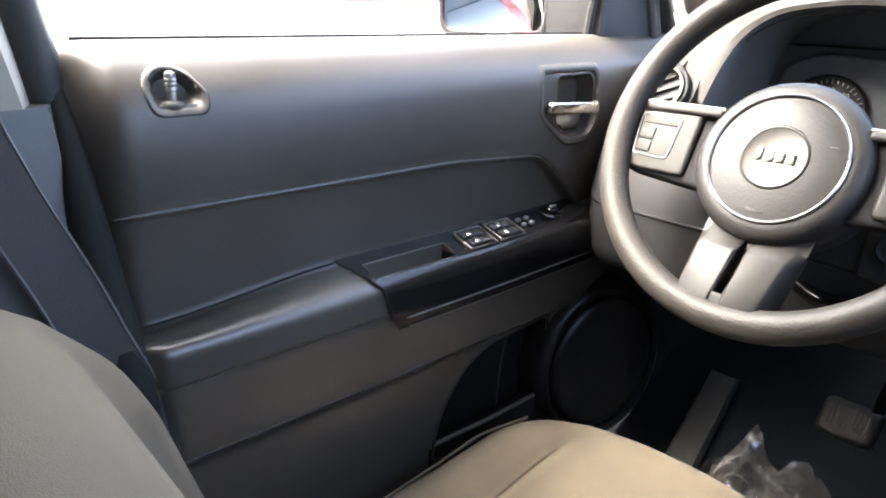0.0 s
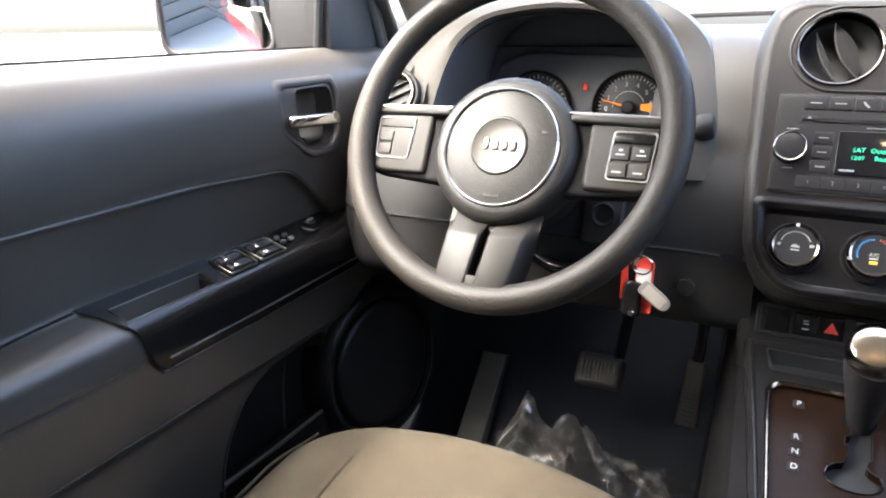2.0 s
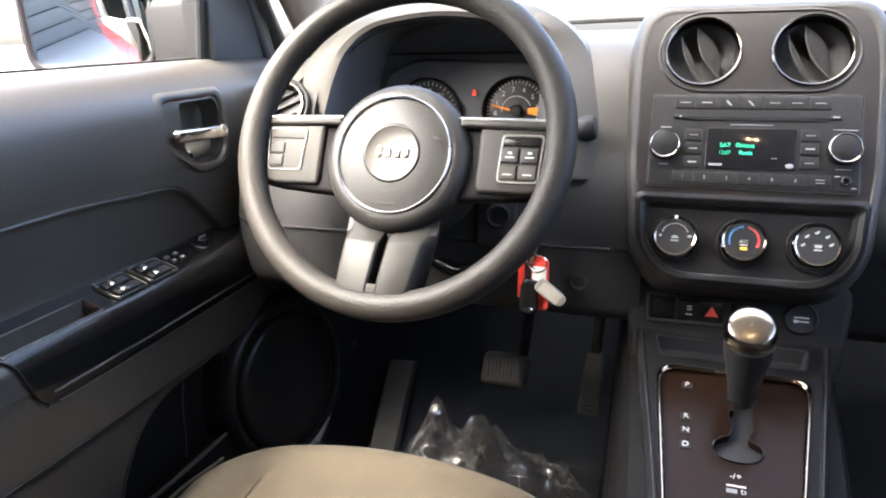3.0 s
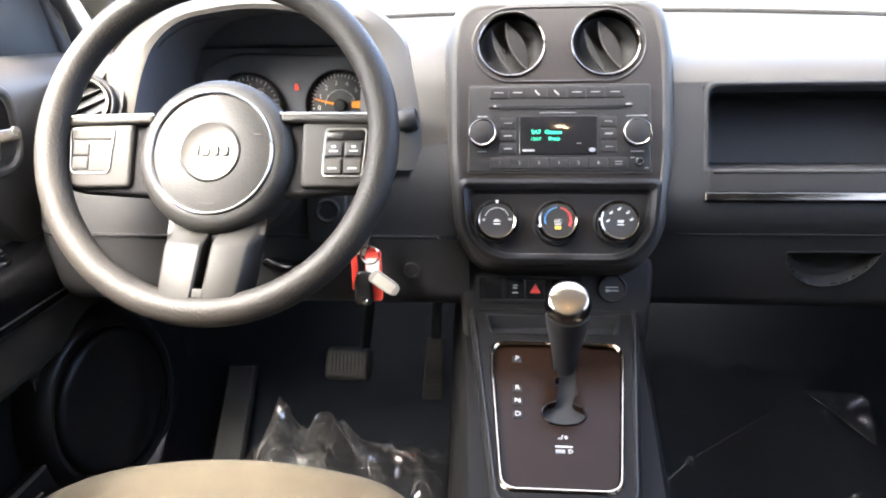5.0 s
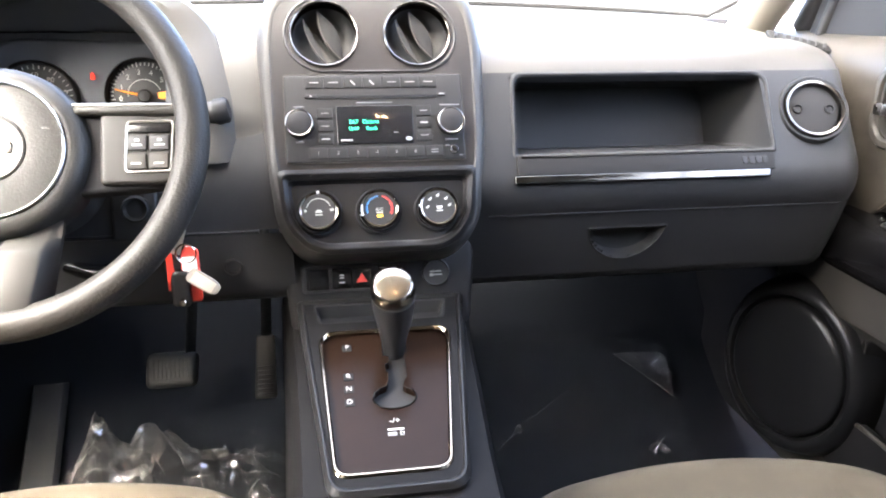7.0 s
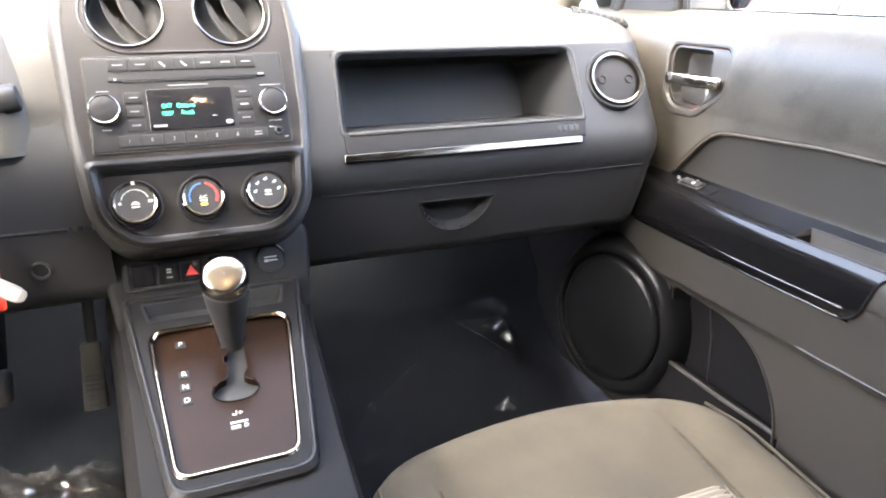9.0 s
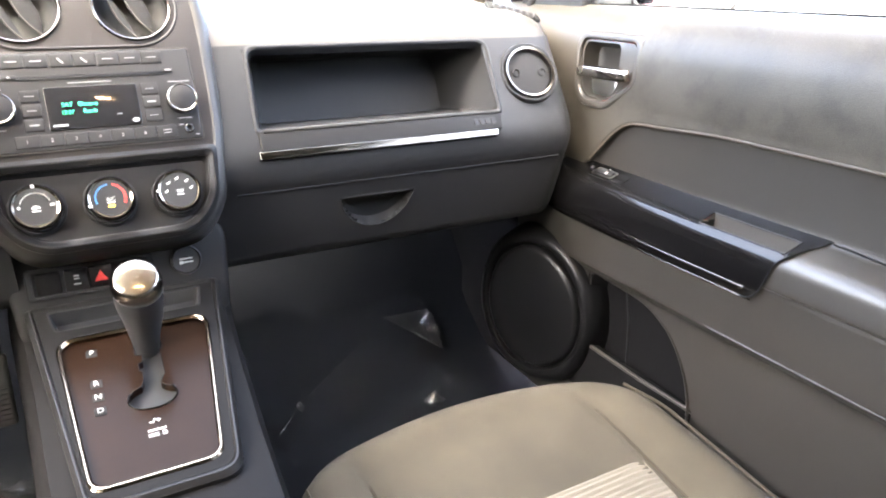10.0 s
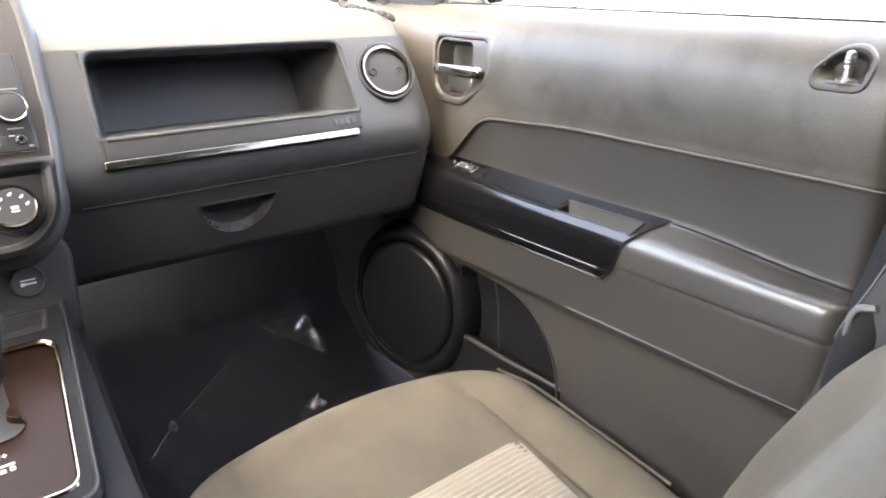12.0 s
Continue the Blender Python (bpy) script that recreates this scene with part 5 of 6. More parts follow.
gtag = part("grey_tag", slab(rounded([(-0.020, -0.0080), (0.008, -0.0080), (0.016, -0.005), (0.016, 0.005), (0.008, 0.0080), (-0.020, 0.0080)], 0.005), -0.0012, 0.0014, 0.001, GT), KEYCLEAR, keys, "frosted grey plastic tag")
part("tag_window", slab(rounded([(-0.015, -0.006), (0.010, -0.006), (0.010, 0.006), (-0.015, 0.006)], 0.001), 0, 0.0019, 0.0003, GT), TAGCARD, gtag, "pale card behind the tag window")
part("tag_screw", lathe([(0.004, 0), (0.004, 0.004), (0.003, 0.005)], 16, at(face_frame(-0.2070, 0.5845, 0.7185, 6), 0, 0)), CHROME, keys)

# ---------------------------------------------------------------- pedals
brake = thing("brake_pedal", (-0.300, 0.87, 0.46), "ribbed rubber brake pedal", "pedal")
BF = face_frame(-0.300, 0.850, 0.500, 32) @ Matrix.Diagonal((0.85, 0.85, 1.0, 1.0))
part("pad", slab(rounded([(-0.044, -0.032), (0.042, -0.032), (0.044, 0.030), (-0.042, 0.030)], 0.014), -0.014, 0.006, 0.012, BF), PEDAL, brake, "worn rubber pedal pad")
for k in range(9):
    part("rib", rbox(0.003, 0.034, 0.0012, 0.0005, m=at(BF, -0.028 + 0.007 * k, 0, 0.0060)), PEDAL, brake)
part("arm", sweep(curve_points([(-0.275, 0.862, 0.505), (-0.265, 0.90, 0.62), (-0.262, 0.96, 0.76)], 12), 0.009, 10, flat=0.6), MATTE, brake)
accel = thing("accelerator_pedal", (-0.168, 0.90, 0.40), "slim black hanging accelerator pedal", "pedal")
AF = face_frame(-0.167, 0.878, 0.478, 24)
part("pad", slab(rounded([(-0.018, -0.050), (0.016, -0.050), (0.015, 0.050), (-0.012, 0.050)], 0.006), -0.008, 0.003, 0.004, AF), PEDAL, accel)
for k in range(7):
    part("rib", rbox(0.024, 0.003, 0.003, 0.001, m=at(AF, 0.0, -0.042 + 0.007 * k, 0.0035)), BLACK, accel)
part("arm", sweep(curve_points([(-0.164, 0.90, 0.52), (-0.162, 0.95, 0.62), (-0.160, 1.00, 0.74)], 10), 0.008, 10), MATTE, accel)
rest = thing("footrest", (-0.53, 0.92, 0.32), "long black footrest on the toe board", "footrest")
ft = []
for t in [k / 12 for k in range(13)]:
    c = Vector((-0.512 - 0.018 * t, 0.832 + 0.152 * t, 0.314 + 0.095 * t))
    ft.append([c + Vector((-0.028, 0.012, -0.012)), c + Vector((-0.026, 0.0, 0.006)), c + Vector((-0.022, -0.003, 0.009)), c + Vector((0.022, -0.003, 0.009)), c + Vector((0.025, 0.0, 0.007)), c + Vector((0.026, 0.012, 0.002))])
part("board", loft(ft, cap0=True, cap1=True), BLACK, rest)

# ---------------------------------------------------------------- front doors
PROFILE = [(0.728, 0.966), (0.714, 0.9785), (0.703, 0.9800), (0.692, 0.9785), (0.681, 0.9735), (0.6705, 0.966), (0.661, 0.9555), (0.653, 0.943), (0.6478, 0.928), (0.6455, 0.912), (0.6445, 0.890), (0.6455, 0.865), (0.6470, 0.853), (0.6475, 0.8475), (0.6505, 0.8430), (0.6525, 0.838),
           (0.655, 0.815), (0.656, 0.790), (0.6558, 0.770), (0.6545, 0.7600), (0.6495, 0.7548), (0.640, 0.7508), (0.627, 0.7464), (0.6195, 0.7432), (0.6142, 0.7392), (0.6108, 0.7340), (0.6092, 0.7280), (0.6083, 0.7210), (0.607, 0.708), (0.6078, 0.7030), (0.6102, 0.7012),
           (0.6090, 0.698), (0.6095, 0.690), (0.611, 0.665), (0.614, 0.635), (0.6158, 0.6235), (0.6160, 0.6205), (0.6205, 0.6180), (0.6235, 0.614), (0.630, 0.606), (0.633, 0.590), (0.634, 0.55), (0.635, 0.50), (0.636, 0.44), (0.638, 0.38), (0.642, 0.33)]


def inside(poly, x, y):
    odd, n = False, len(poly)
    for i in range(n):
        (x1, y1), (x2, y2) = poly[i], poly[i - 1]
        if (y1 > y) != (y2 > y) and x < (x2 - x1) * (y - y1) / (y2 - y1) + x1:
            odd = not odd
    return odd


CUP = rounded([(0.571, 0.941), (0.684, 0.941), (0.690, 0.928), (0.688, 0.868), (0.673, 0.849), (0.626, 0.848), (0.571, 0.885)], [0.012, 0.016, 0.014, 0.018, 0.014, 0.012, 0.014], 6)
LOCK = rounded([(0.1000, 0.9275), (0.1385, 0.9275), (0.1425, 0.9395), (0.1270, 0.9580), (0.1090, 0.9605), (0.0965, 0.950)], [0.010, 0.010, 0.016, 0.016, 0.014, 0.014], 6)
POCKET = rounded([(0.393, 0.462), (0.398, 0.505), (0.415, 0.543), (0.446, 0.580), (0.490, 0.600), (0.600, 0.606), (0.620, 0.462)], [0.004, 0.03, 0.03, 0.03, 0.03, 0.01, 0.004], 5)


def arm_ease(y):
    return 1.0 - 0.75 * smooth(0.64, 0.86, y)


def insert_top(y):
    """Height of the insert's upper edge along the door."""
    a, b, k = 0.8450 - 0.008 * smooth(0.40, 0.56, y), 0.811 - (y - 0.608) * 1.07, 0.012
    return -k * math.log(math.exp(-a / k) + math.exp(-b / k))


def front_door(s, driver):
    name = "driver" if driver else "passenger"
    seam_top = lambda y: insert_top(y) - (0.0 if driver else 0.0030)
    door = thing("front_door", (s * 0.70, 0.45, 0.33), "closed slate grey front door with armrest, " + ("window switches and mirror knob" if driver else "one window switch and pull"), "car door", "front doors")
    side = lambda X, tilt=0.0: Matrix(((0, 0, -s, s * X), (1, 0, 0, 0), (0, 1, 0, 0), (0, 0, 0, 1)))
    prof = [(p.x, p.z) for p in curve_points([(a, 0, b) for a, b in PROFILE], 320)]
    ys = [0.044 + 0.956 * (k / 240) for k in range(241)]
    rows = []
    for y in ys:
        e = max(0.0, 0.085 - y) / 0.035
        row = []
        for x, z in prof:
            if z < 0.7600 and x < 0.646:
                x = 0.646 - (0.646 - x) * arm_ease(y)
            # the insert is let in; its top edge bends down to the front in a round corner
            if 0.758 < z < 0.8485:
                x += (0.6472 - x) * smooth(-0.003, 0.003, z - seam_top(y))
            if 0.735 < z < 0.778 and x > 0.612:
                z -= 0.015 * min(1.0, (x - 0.612) / 0.04) * (1 - smooth(0.07, 0.27, y)) * (1 - smooth(0.768, 0.778, z))
            x += 0.030 * e ** 3 if e < 1 else 0.030 * e
            row.append((s * x, y, z))
        rows.append(row)

    def gap(i, j):
        y, z = 0.5 * (ys[i] + ys[min(i + 1, 240)]), 0.5 * (prof[j][1] + prof[min(j + 1, len(prof) - 1)][1])
        return inside(CUP, y, z) or inside(LOCK, y, z) or inside(POCKET, y, z) or (0.290 < y < 0.409 and 0.7425 < z < 0.7530)

    def zone(i, j):
        """0: upper trim, 1: insert, 2: lower trim, 3: dark kick trim ahead of the door, 4: rubber rear edge."""
        y, z = 0.5 * (ys[i] + ys[min(i + 1, 240)]), 0.5 * (prof[j][1] + prof[min(j + 1, len(prof) - 1)][1])
        if z < 0.69 and y > 0.80:
            return 3
        if z < 0.90 and y < 0.046 + 0.015 * (1 - smooth(0.76, 0.90, z)):
            return 4
        if z < 0.7575:
            return 2
        return 1 if z < seam_top(y) else 0

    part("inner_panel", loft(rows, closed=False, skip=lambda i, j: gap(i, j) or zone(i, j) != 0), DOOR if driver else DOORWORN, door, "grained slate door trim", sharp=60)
    part("insert", loft(rows, closed=False, skip=lambda i, j: gap(i, j) or zone(i, j) != 1), DOOR if driver else INSERT_AND_SHADE, door, "smooth slate insert", sharp=60)
    part("lower_panel", loft(rows, closed=False, skip=lambda i, j: gap(i, j) or zone(i, j) != 2), ARM, door, "grained slate lower trim and armrest", sharp=60)
    part("kick_trim", loft(rows, closed=False, skip=lambda i, j: gap(i, j) or zone(i, j) != 3), MATTE, door, "matte black kick trim ahead of the door", sharp=60)
    part("rear_edge", loft(rows, closed=False, skip=lambda i, j: gap(i, j) or zone(i, j) != 4), BLACK, door, "black plastic rear edge", sharp=60)
    # bead along the insert; pale colour paints its highlight on the passenger side
    bead = [(s * 0.6482, y, seam_top(y) + 0.0005) for y in [0.056 + 0.592 * k / 59 for k in range(60)]]
    part("insert_bead", sweep(bead, [0.0004 + (0.0020 if driver else 0.0015) * smooth(-1, 4, k) - (0.0018 * smooth(48, 54, k) if driver else 0.0) for k in range(60)], 8), DOOR if driver else BEADGLINT, door)
    # release handle in its bowl, whose darker colour holds the hollow's shade
    bend = lambda z: 0.75 * float(np.interp(z, [0.900, 0.912, 0.928, 0.943, 0.956], [0.0, 0.0006, 0.0030, 0.0082, 0.0160]))
    bent = lambda geo: ([(x + s * bend(z), y, z) for x, y, z in geo[0]], geo[1])
    bowl = part("handle_bowl", bent(loft([[side(0.6465) @ Vector((a, b, h)) for a, b in scaled(CUP, d)] for h, d in ((-0.016, -0.0095), (-0.007, -0.0085), (-0.001, -0.0065), (0.0020, -0.004), (0.0026, -0.001), (0.0010, 0.003), (-0.005, 0.0055))])), DOOR, door, "slate bezel of the release handle")
    hole = rounded([(0.607, 0.933), (0.677, 0.933), (0.682, 0.922), (0.680, 0.872), (0.669, 0.857), (0.626, 0.856), (0.606, 0.874)], [0.010, 0.010, 0.010, 0.012, 0.010, 0.012, 0.012], 5)
    back_plate = plate_with_holes([(a, b) for a, b in scaled(CUP, 0.006)], [hole], -0.006, -0.003, side(0.6465))
    part("bowl_plate", bent(back_plate), DOOR, bowl, sharp=30)
    part("bowl", bent(loft([[side(0.6465) @ Vector((a, b, -0.003)) for a, b in hole], [side(0.6465) @ Vector((a, b, -0.012)) for a, b in scaled(hole, 0.002)], [side(0.6465) @ Vector((a, b, -0.026)) for a, b in scaled(hole, 0.008)], [side(0.6465) @ Vector((a, b, -0.030)) for a, b in scaled(hole, 0.018)]], cap1=True)), INSERT_AND_SHADE, bowl)
    tip = 3.0 if driver else 1.0
    part("release_lever", rbox(0.011, 0.098, 0.017, 0.0055, 3, m=Matrix.Translation((s * 0.6385, 0.627, 0.893)) @ Matrix.Rotation(radians(-tip), 4, "X") @ Matrix.Rotation(radians(s * 3), 4, "Z")), CHROME, bowl, "chrome release lever")
    part("lever_pivot", lathe([(0.006, -0.002), (0.006, 0.0015), (0.004, 0.002)], 20, side(0.6330) @ Matrix.Translation((0.665, 0.8945, 0.0))), SATIN, bowl)
    part("lever_web", slab(rounded([(0.611, 0.858), (0.669, 0.858), (0.673, 0.887), (0.611, 0.887)], 0.010), -0.024, -0.010, 0.008, side(0.6465)), SATIN, bowl, "grey metal lever web")
    # lock pin in its recess; the passenger's recess shade is in its colour
    roll = lambda z: float(np.interp(z, [0.900, 0.912, 0.928, 0.943, 0.9555, 0.966], [0.0, 0.0004, 0.0023, 0.0075, 0.0155, 0.0250]))
    rows = [[(s * (0.6455 - h + k * roll(b)), a, b) for a, b in scaled(LOCK, d)] for h, d, k in ((-0.010, -0.0052, 1.0), (0.0006, -0.0047, 1.0), (0.0020, -0.0030, 1.0), (0.0018, -0.0012, 1.0), (-0.001, 0.0014, 0.98), (-0.006, 0.0036, 0.9), (-0.012, 0.0056, 0.78), (-0.0165, 0.0090, 0.68))]
    lb = part("lock_recess", loft(rows, cap1=True), DOOR if driver else INSERT_AND_SHADE, door, "slate recess of the lock pin")
    part("lock_floor", rbox(0.020, 0.034, 0.004, 0.001, m=pose(s * 0.6610, 0.1195, 0.9300)), DOOR, lb)
    part("lock_pin", lathe([(0.0105, 0.0), (0.0105, 0.002), (0.0050, 0.004), (0.0046, 0.012), (0.0056, 0.013), (0.0056, 0.016), (0.0050, 0.0168), (0.0056, 0.0178), (0.0056, 0.020), (0.0050, 0.0208), (0.0056, 0.0218), (0.0056, 0.024), (0.0050, 0.0248), (0.0054, 0.026), (0.0045, 0.0295), (0.0005, 0.031)], 20, pose(s * 0.657, 0.1165, 0.9315) @ Matrix.Scale(0.88, 4), cap=False), DULLMETAL, lb, "ribbed metal lock pin")
    # gloss panel on the armrest with grab slot and switches
    pp = [(0.6550, 0.7610), (0.6480, 0.7565), (0.6405, 0.7532), (0.6290, 0.7498), (0.6160, 0.7452), (0.6108, 0.7415), (0.6074, 0.7360), (0.6052, 0.7240), (0.6040, 0.7080), (0.6045, 0.6950), (0.6060, 0.6860), (0.6090, 0.6825)]
    n = len(pp)
    base_y = [0.266 + 0.050 * (k / (n - 1)) ** 0.9 + 0.020 * max(0.0, (k / (n - 1) - 0.72) / 0.28) ** 2.2 for k in range(n)]
    yy = sorted(set([0.293, 0.406] + [0.26 + 0.44 * k / 60 for k in range(61)]))
    rows = []
    for y in yy:
        row = []
        for k, (x, z) in enumerate(pp):
            y2 = max(y, base_y[k])
            q = x if x > 0.646 else 0.646 - (0.646 - x) * arm_ease(y2)
            row.append((s * q, y2, z + 0.012 * max(0.0, y2 - 0.45) * (1 if k < 8 else 1.6)))
        rows.append(row)
    slotk = [k for k, (x, z) in enumerate(pp) if x in (0.6405, 0.6290)]
    panel = part("switch_panel", loft(rows, closed=False, skip=lambda i, j: 0.2929 < yy[i] < 0.4055 and j in slotk), GLOSS if driver else GLOSSWORN, door, "glossy black armrest panel" if driver else "scuffed glossy black armrest panel", sharp=50)
    ring = lambda d, z0, z1: [(s * (0.6405 - d), 0.293 + d, z0), (s * (0.6405 - d), 0.406 - d, z0), (s * (0.6160 + d), 0.406 - d, z1), (s * (0.6160 + d), 0.293 + d, z1)]
    slot = part("grab_slot", loft([ring(0.0, 0.7532, 0.7452), ring(0.0006, 0.7330, 0.7270), ring(0.0020, 0.7310, 0.7250)]), DOOR, panel, "open grab slot")
    # Near-black end plate and cup put the slot's shade into colour.
    part("slot_end_shade", rbox(0.0225, 0.0012, 0.020, 0.0003, m=pose(s * 0.6282, 0.4048, 0.7370)), CONSOLE_AND_SHADE, slot)
    part("slot_cup", loft([ring(0.0020, 0.7310, 0.7250), ring(0.0026, 0.7100, 0.7060), ring(0.0050, 0.7060, 0.7030)], cap1=True), CONSOLE_AND_SHADE, slot, "grab slot cup, shade in its colour")
    # Silver sweeps draw the glints on the panel's edges, brighter for the driver.
    part("slot_rim", sweep([Vector(p) for p in ((s * 0.6410, 0.292, 0.7536), (s * 0.6410, 0.407, 0.7536), (s * 0.6156, 0.407, 0.7455), (s * 0.6156, 0.292, 0.7455))], 0.0009, 6, closed=True), DULLMETAL if driver else BLACK, panel)
    line = [(s * (0.646 - (0.646 - 0.6036) * arm_ease(y)), y, 0.6965 + 0.019 * max(0, y - 0.45)) for y in [0.325 + 0.33 * k / 20 for k in range(21)]]
    part("panel_line_glint", sweep(line, 0.0010 if driver else 0.0006, 6), SATIN if driver else DARKCHROME, panel)
    edge_line = [(s * (0.646 - (0.646 - 0.6085) * arm_ease(y)), y, 0.6828 + 0.019 * max(0, y - 0.45)) for y in [0.318 + 0.36 * k / 24 for k in range(25)]]
    part("panel_edge_glint", sweep(edge_line, 0.0013, 6), DULLMETAL if driver else DARKCHROME, panel)
    up = Matrix.Rotation(radians(-17 * s), 4, "Y")

    def rocker(x, y, z, w, l, label):
        m = Matrix.Translation((s * x, y, z)) @ up
        r = part("window_switch", rbox(w, l, 0.007, 0.0025, m=m), BLACK, panel, label)
        part("switch_tip", rbox(w * 0.90, l * 0.15, 0.0026, 0.0008, m=m @ Matrix.Translation((0, -l * 0.22, 0.0045)) @ Matrix.Rotation(radians(14), 4, "X")), CHROME if driver else SATIN, r, "bright switch tip")
        part("switch_well", rbox(w * 1.25, l * 1.2, 0.002, 0.0008, m=m @ Matrix.Translation((0, 0, -0.002))), MATTE, r)

    if driver:
        for y in (0.452, 0.503):
            for dx_, dz_ in ((-0.007, 0.0028), (0.0085, -0.0020)):
                rocker(0.6340 - dx_, y, 0.7522 + dz_ * 0.9 + 0.012 * (y - 0.45), 0.0115, 0.034, "black window switch")
        for y in (0.452, 0.503):
            bezel = Matrix.Translation((s * 0.6335, y, 0.7528 + 0.012 * (y - 0.45))) @ up
            part("switch_bezel", frame_ring(rounded([(-0.0185, -0.0225), (0.0185, -0.0225), (0.0185, 0.0225), (-0.0185, 0.0225)], 0.004), rounded([(-0.0172, -0.0212), (0.0172, -0.0212), (0.0172, 0.0212), (-0.0172, 0.0212)], 0.0035), -0.001, 0.0022, 0.0004, bezel), DULLMETAL, panel, "thin bright switch bezel")
        for dx_, dy_ in ((0.0, 0.0), (0.010, 0.0), (0.0, 0.015), (0.010, 0.015)):
            part("lock_switch", rbox(0.006, 0.008, 0.005, 0.0015, m=Matrix.Translation((s * (0.630 + dx_), 0.535 + dy_, 0.7545 + dx_ * 0.3)) @ up), DULLMETAL, panel, "small bright lock switch")
        MK = Matrix.Translation((s * 0.6395, 0.598, 0.7545)) @ up
        mk = part("mirror_knob", lathe([(0.0145, 0.0), (0.0145, 0.003), (0.013, 0.004), (0.0085, 0.004), (0.0085, 0.010), (0.007, 0.0115), (0.0005, 0.012)], 28, MK, cap=False), GLOSS, panel, "round mirror adjuster")
        part("knob_pointer", rbox(0.003, 0.012, 0.003, 0.001, m=MK @ Matrix.Translation((0, 0, 0.0125))), SATIN, mk)
    else:
        rocker(0.6395, 0.602, 0.7560, 0.013, 0.034, "black window switch")
        part("switch_surround", rbox(0.024, 0.066, 0.0016, 0.0006, m=Matrix.Translation((s * 0.6395, 0.592, 0.7550)) @ up), GLOSS, panel)
        part("switch_bezel", frame_ring(rounded([(-0.0085, -0.0200), (0.0085, -0.0200), (0.0085, 0.0200), (-0.0085, 0.0200)], 0.003), rounded([(-0.0076, -0.0191), (0.0076, -0.0191), (0.0076, 0.0191), (-0.0076, 0.0191)], 0.0026), -0.001, 0.0016, 0.0003, Matrix.Translation((s * 0.6395, 0.602, 0.7562)) @ up), DULLMETAL, panel, "thin bright switch bezel")
        part("lock_switch", rbox(0.006, 0.007, 0.005, 0.0015, m=Matrix.Translation((s * 0.6430, 0.632, 0.7570)) @ up), SATIN, panel, "small bright lock switch")
    part("lower_lip", sweep([(s * 0.6150, 0.075 + 0.30 * k / 20, 0.6222) for k in range(21)], 0.0011, 6), DOOR, door)
    # seam of the rear armrest pad
    part("arm_seam", sweep([(s * 0.6530, 0.07 + 0.195 * k / 10, 0.7585 - 0.0140 * (1 - smooth(0.07, 0.27, 0.07 + 0.195 * k / 10))) for k in range(11)], 0.0012, 6), MATTE, door)
    part("rear_joint", sweep(curve_points([(s * x, y, z - 0.0006) for (x, z), y in zip(pp, base_y)], 24), 0.0008, 6), MATTE, door)
    # pocket and loudspeaker low on the door; the pocket's shade is its near-black colour
    part("pocket_liner", loft([[side(0.634) @ Vector((a, b, 0.003)) for a, b in scaled(POCKET, -0.004)], [side(0.634) @ Vector((a, b, 0.000)) for a, b in scaled(POCKET, 0.001)], [side(0.634) @ Vector((a, b, -0.03)) for a, b in scaled(POCKET, 0.006)]], cap1=True), CONSOLE_AND_SHADE, door, "door pocket, shade in its colour")
    part("pocket_rib", sweep([(s * 0.662, 0.560, 0.606), (s * 0.6625, 0.545, 0.540), (s * 0.6625, 0.540, 0.470)], 0.0016, 6), BLACK, door)
    lip = []
    for t in [k / 16 for k in range(17)]:
        y, z = 0.645 - 0.256 * t, 0.484 - 0.004 * t
        o = 0.005 * max(smooth(0.55, 1.0, t), 1 - smooth(0.0, 0.16, t))
        lip.append([(s * 0.646, y, z), (s * (0.633 + o), y, z + 0.0015), (s * (0.6305 + o), y, z), (s * (0.6295 + o), y, z - 0.006), (s * (0.6295 + o), y, z - 0.05), (s * (0.630 + o), y, 0.40), (s * 0.646, y, 0.38)])
    part("pocket_front", loft(lip, cap0=True, cap1=True), CONSOLE_AND_SHADE, door, "pocket wall, shade in its colour")
    part("pocket_lip", sweep([((row[1][0] + row[2][0]) / 2, row[1][1], row[1][2] - 0.0002) for row in lip], 0.0030, 8), DOOR, door, "slate rounded pocket lip")
    part("pocket_edge", sweep([(s * 0.6345, a, b) for a, b in POCKET[:31]], 0.0020, 8), DOOR, door)
    axis = Vector((-s * math.cos(radians(14)), -math.sin(radians(14)), 0.05))
    SPK = Matrix.Translation((s * 0.622, 0.704, 0.512)) @ axis.to_track_quat("Z", "Y").to_matrix().to_4x4() @ Matrix.Diagonal((1.0, 1.10, 1.0, 1.0))
    sp = part("speaker_pod", lathe([(0.130, -0.045), (0.1275, -0.020), (0.1240, 0.002), (0.1195, 0.018), (0.1135, 0.0280), (0.106, 0.0315), (0.100, 0.0300), (0.0965, 0.0240), (0.095, 0.020)], 64, SPK, cap=False), SPEAKER, door, "black loudspeaker pod")
    part("grille", lathe([(0.0945, 0.020), (0.0945, 0.0265), (0.0920, 0.0305), (0.085, 0.0335), (0.04, 0.0355), (0.0005, 0.036)], 64, SPK, cap=False), SPEAKER, sp, "black round loudspeaker grille")
    # sail panel, window channel and glass
    sail = rounded([(0.738, 0.972), (0.905, 0.966), (0.865, 1.075), (0.80, 1.18), (0.738, 1.24)], 0.008)
    part("sail_panel", slab(sail, -0.03, 0.012, 0.006, side(0.700)), BLACK, door, "black mirror sail panel")
    part("sail_ridge", sweep([(s * 0.690, 0.872, 0.975), (s * 0.692, 0.845, 1.05), (s * 0.690, 0.79, 1.15)], 0.010, 10), BLACK, door)
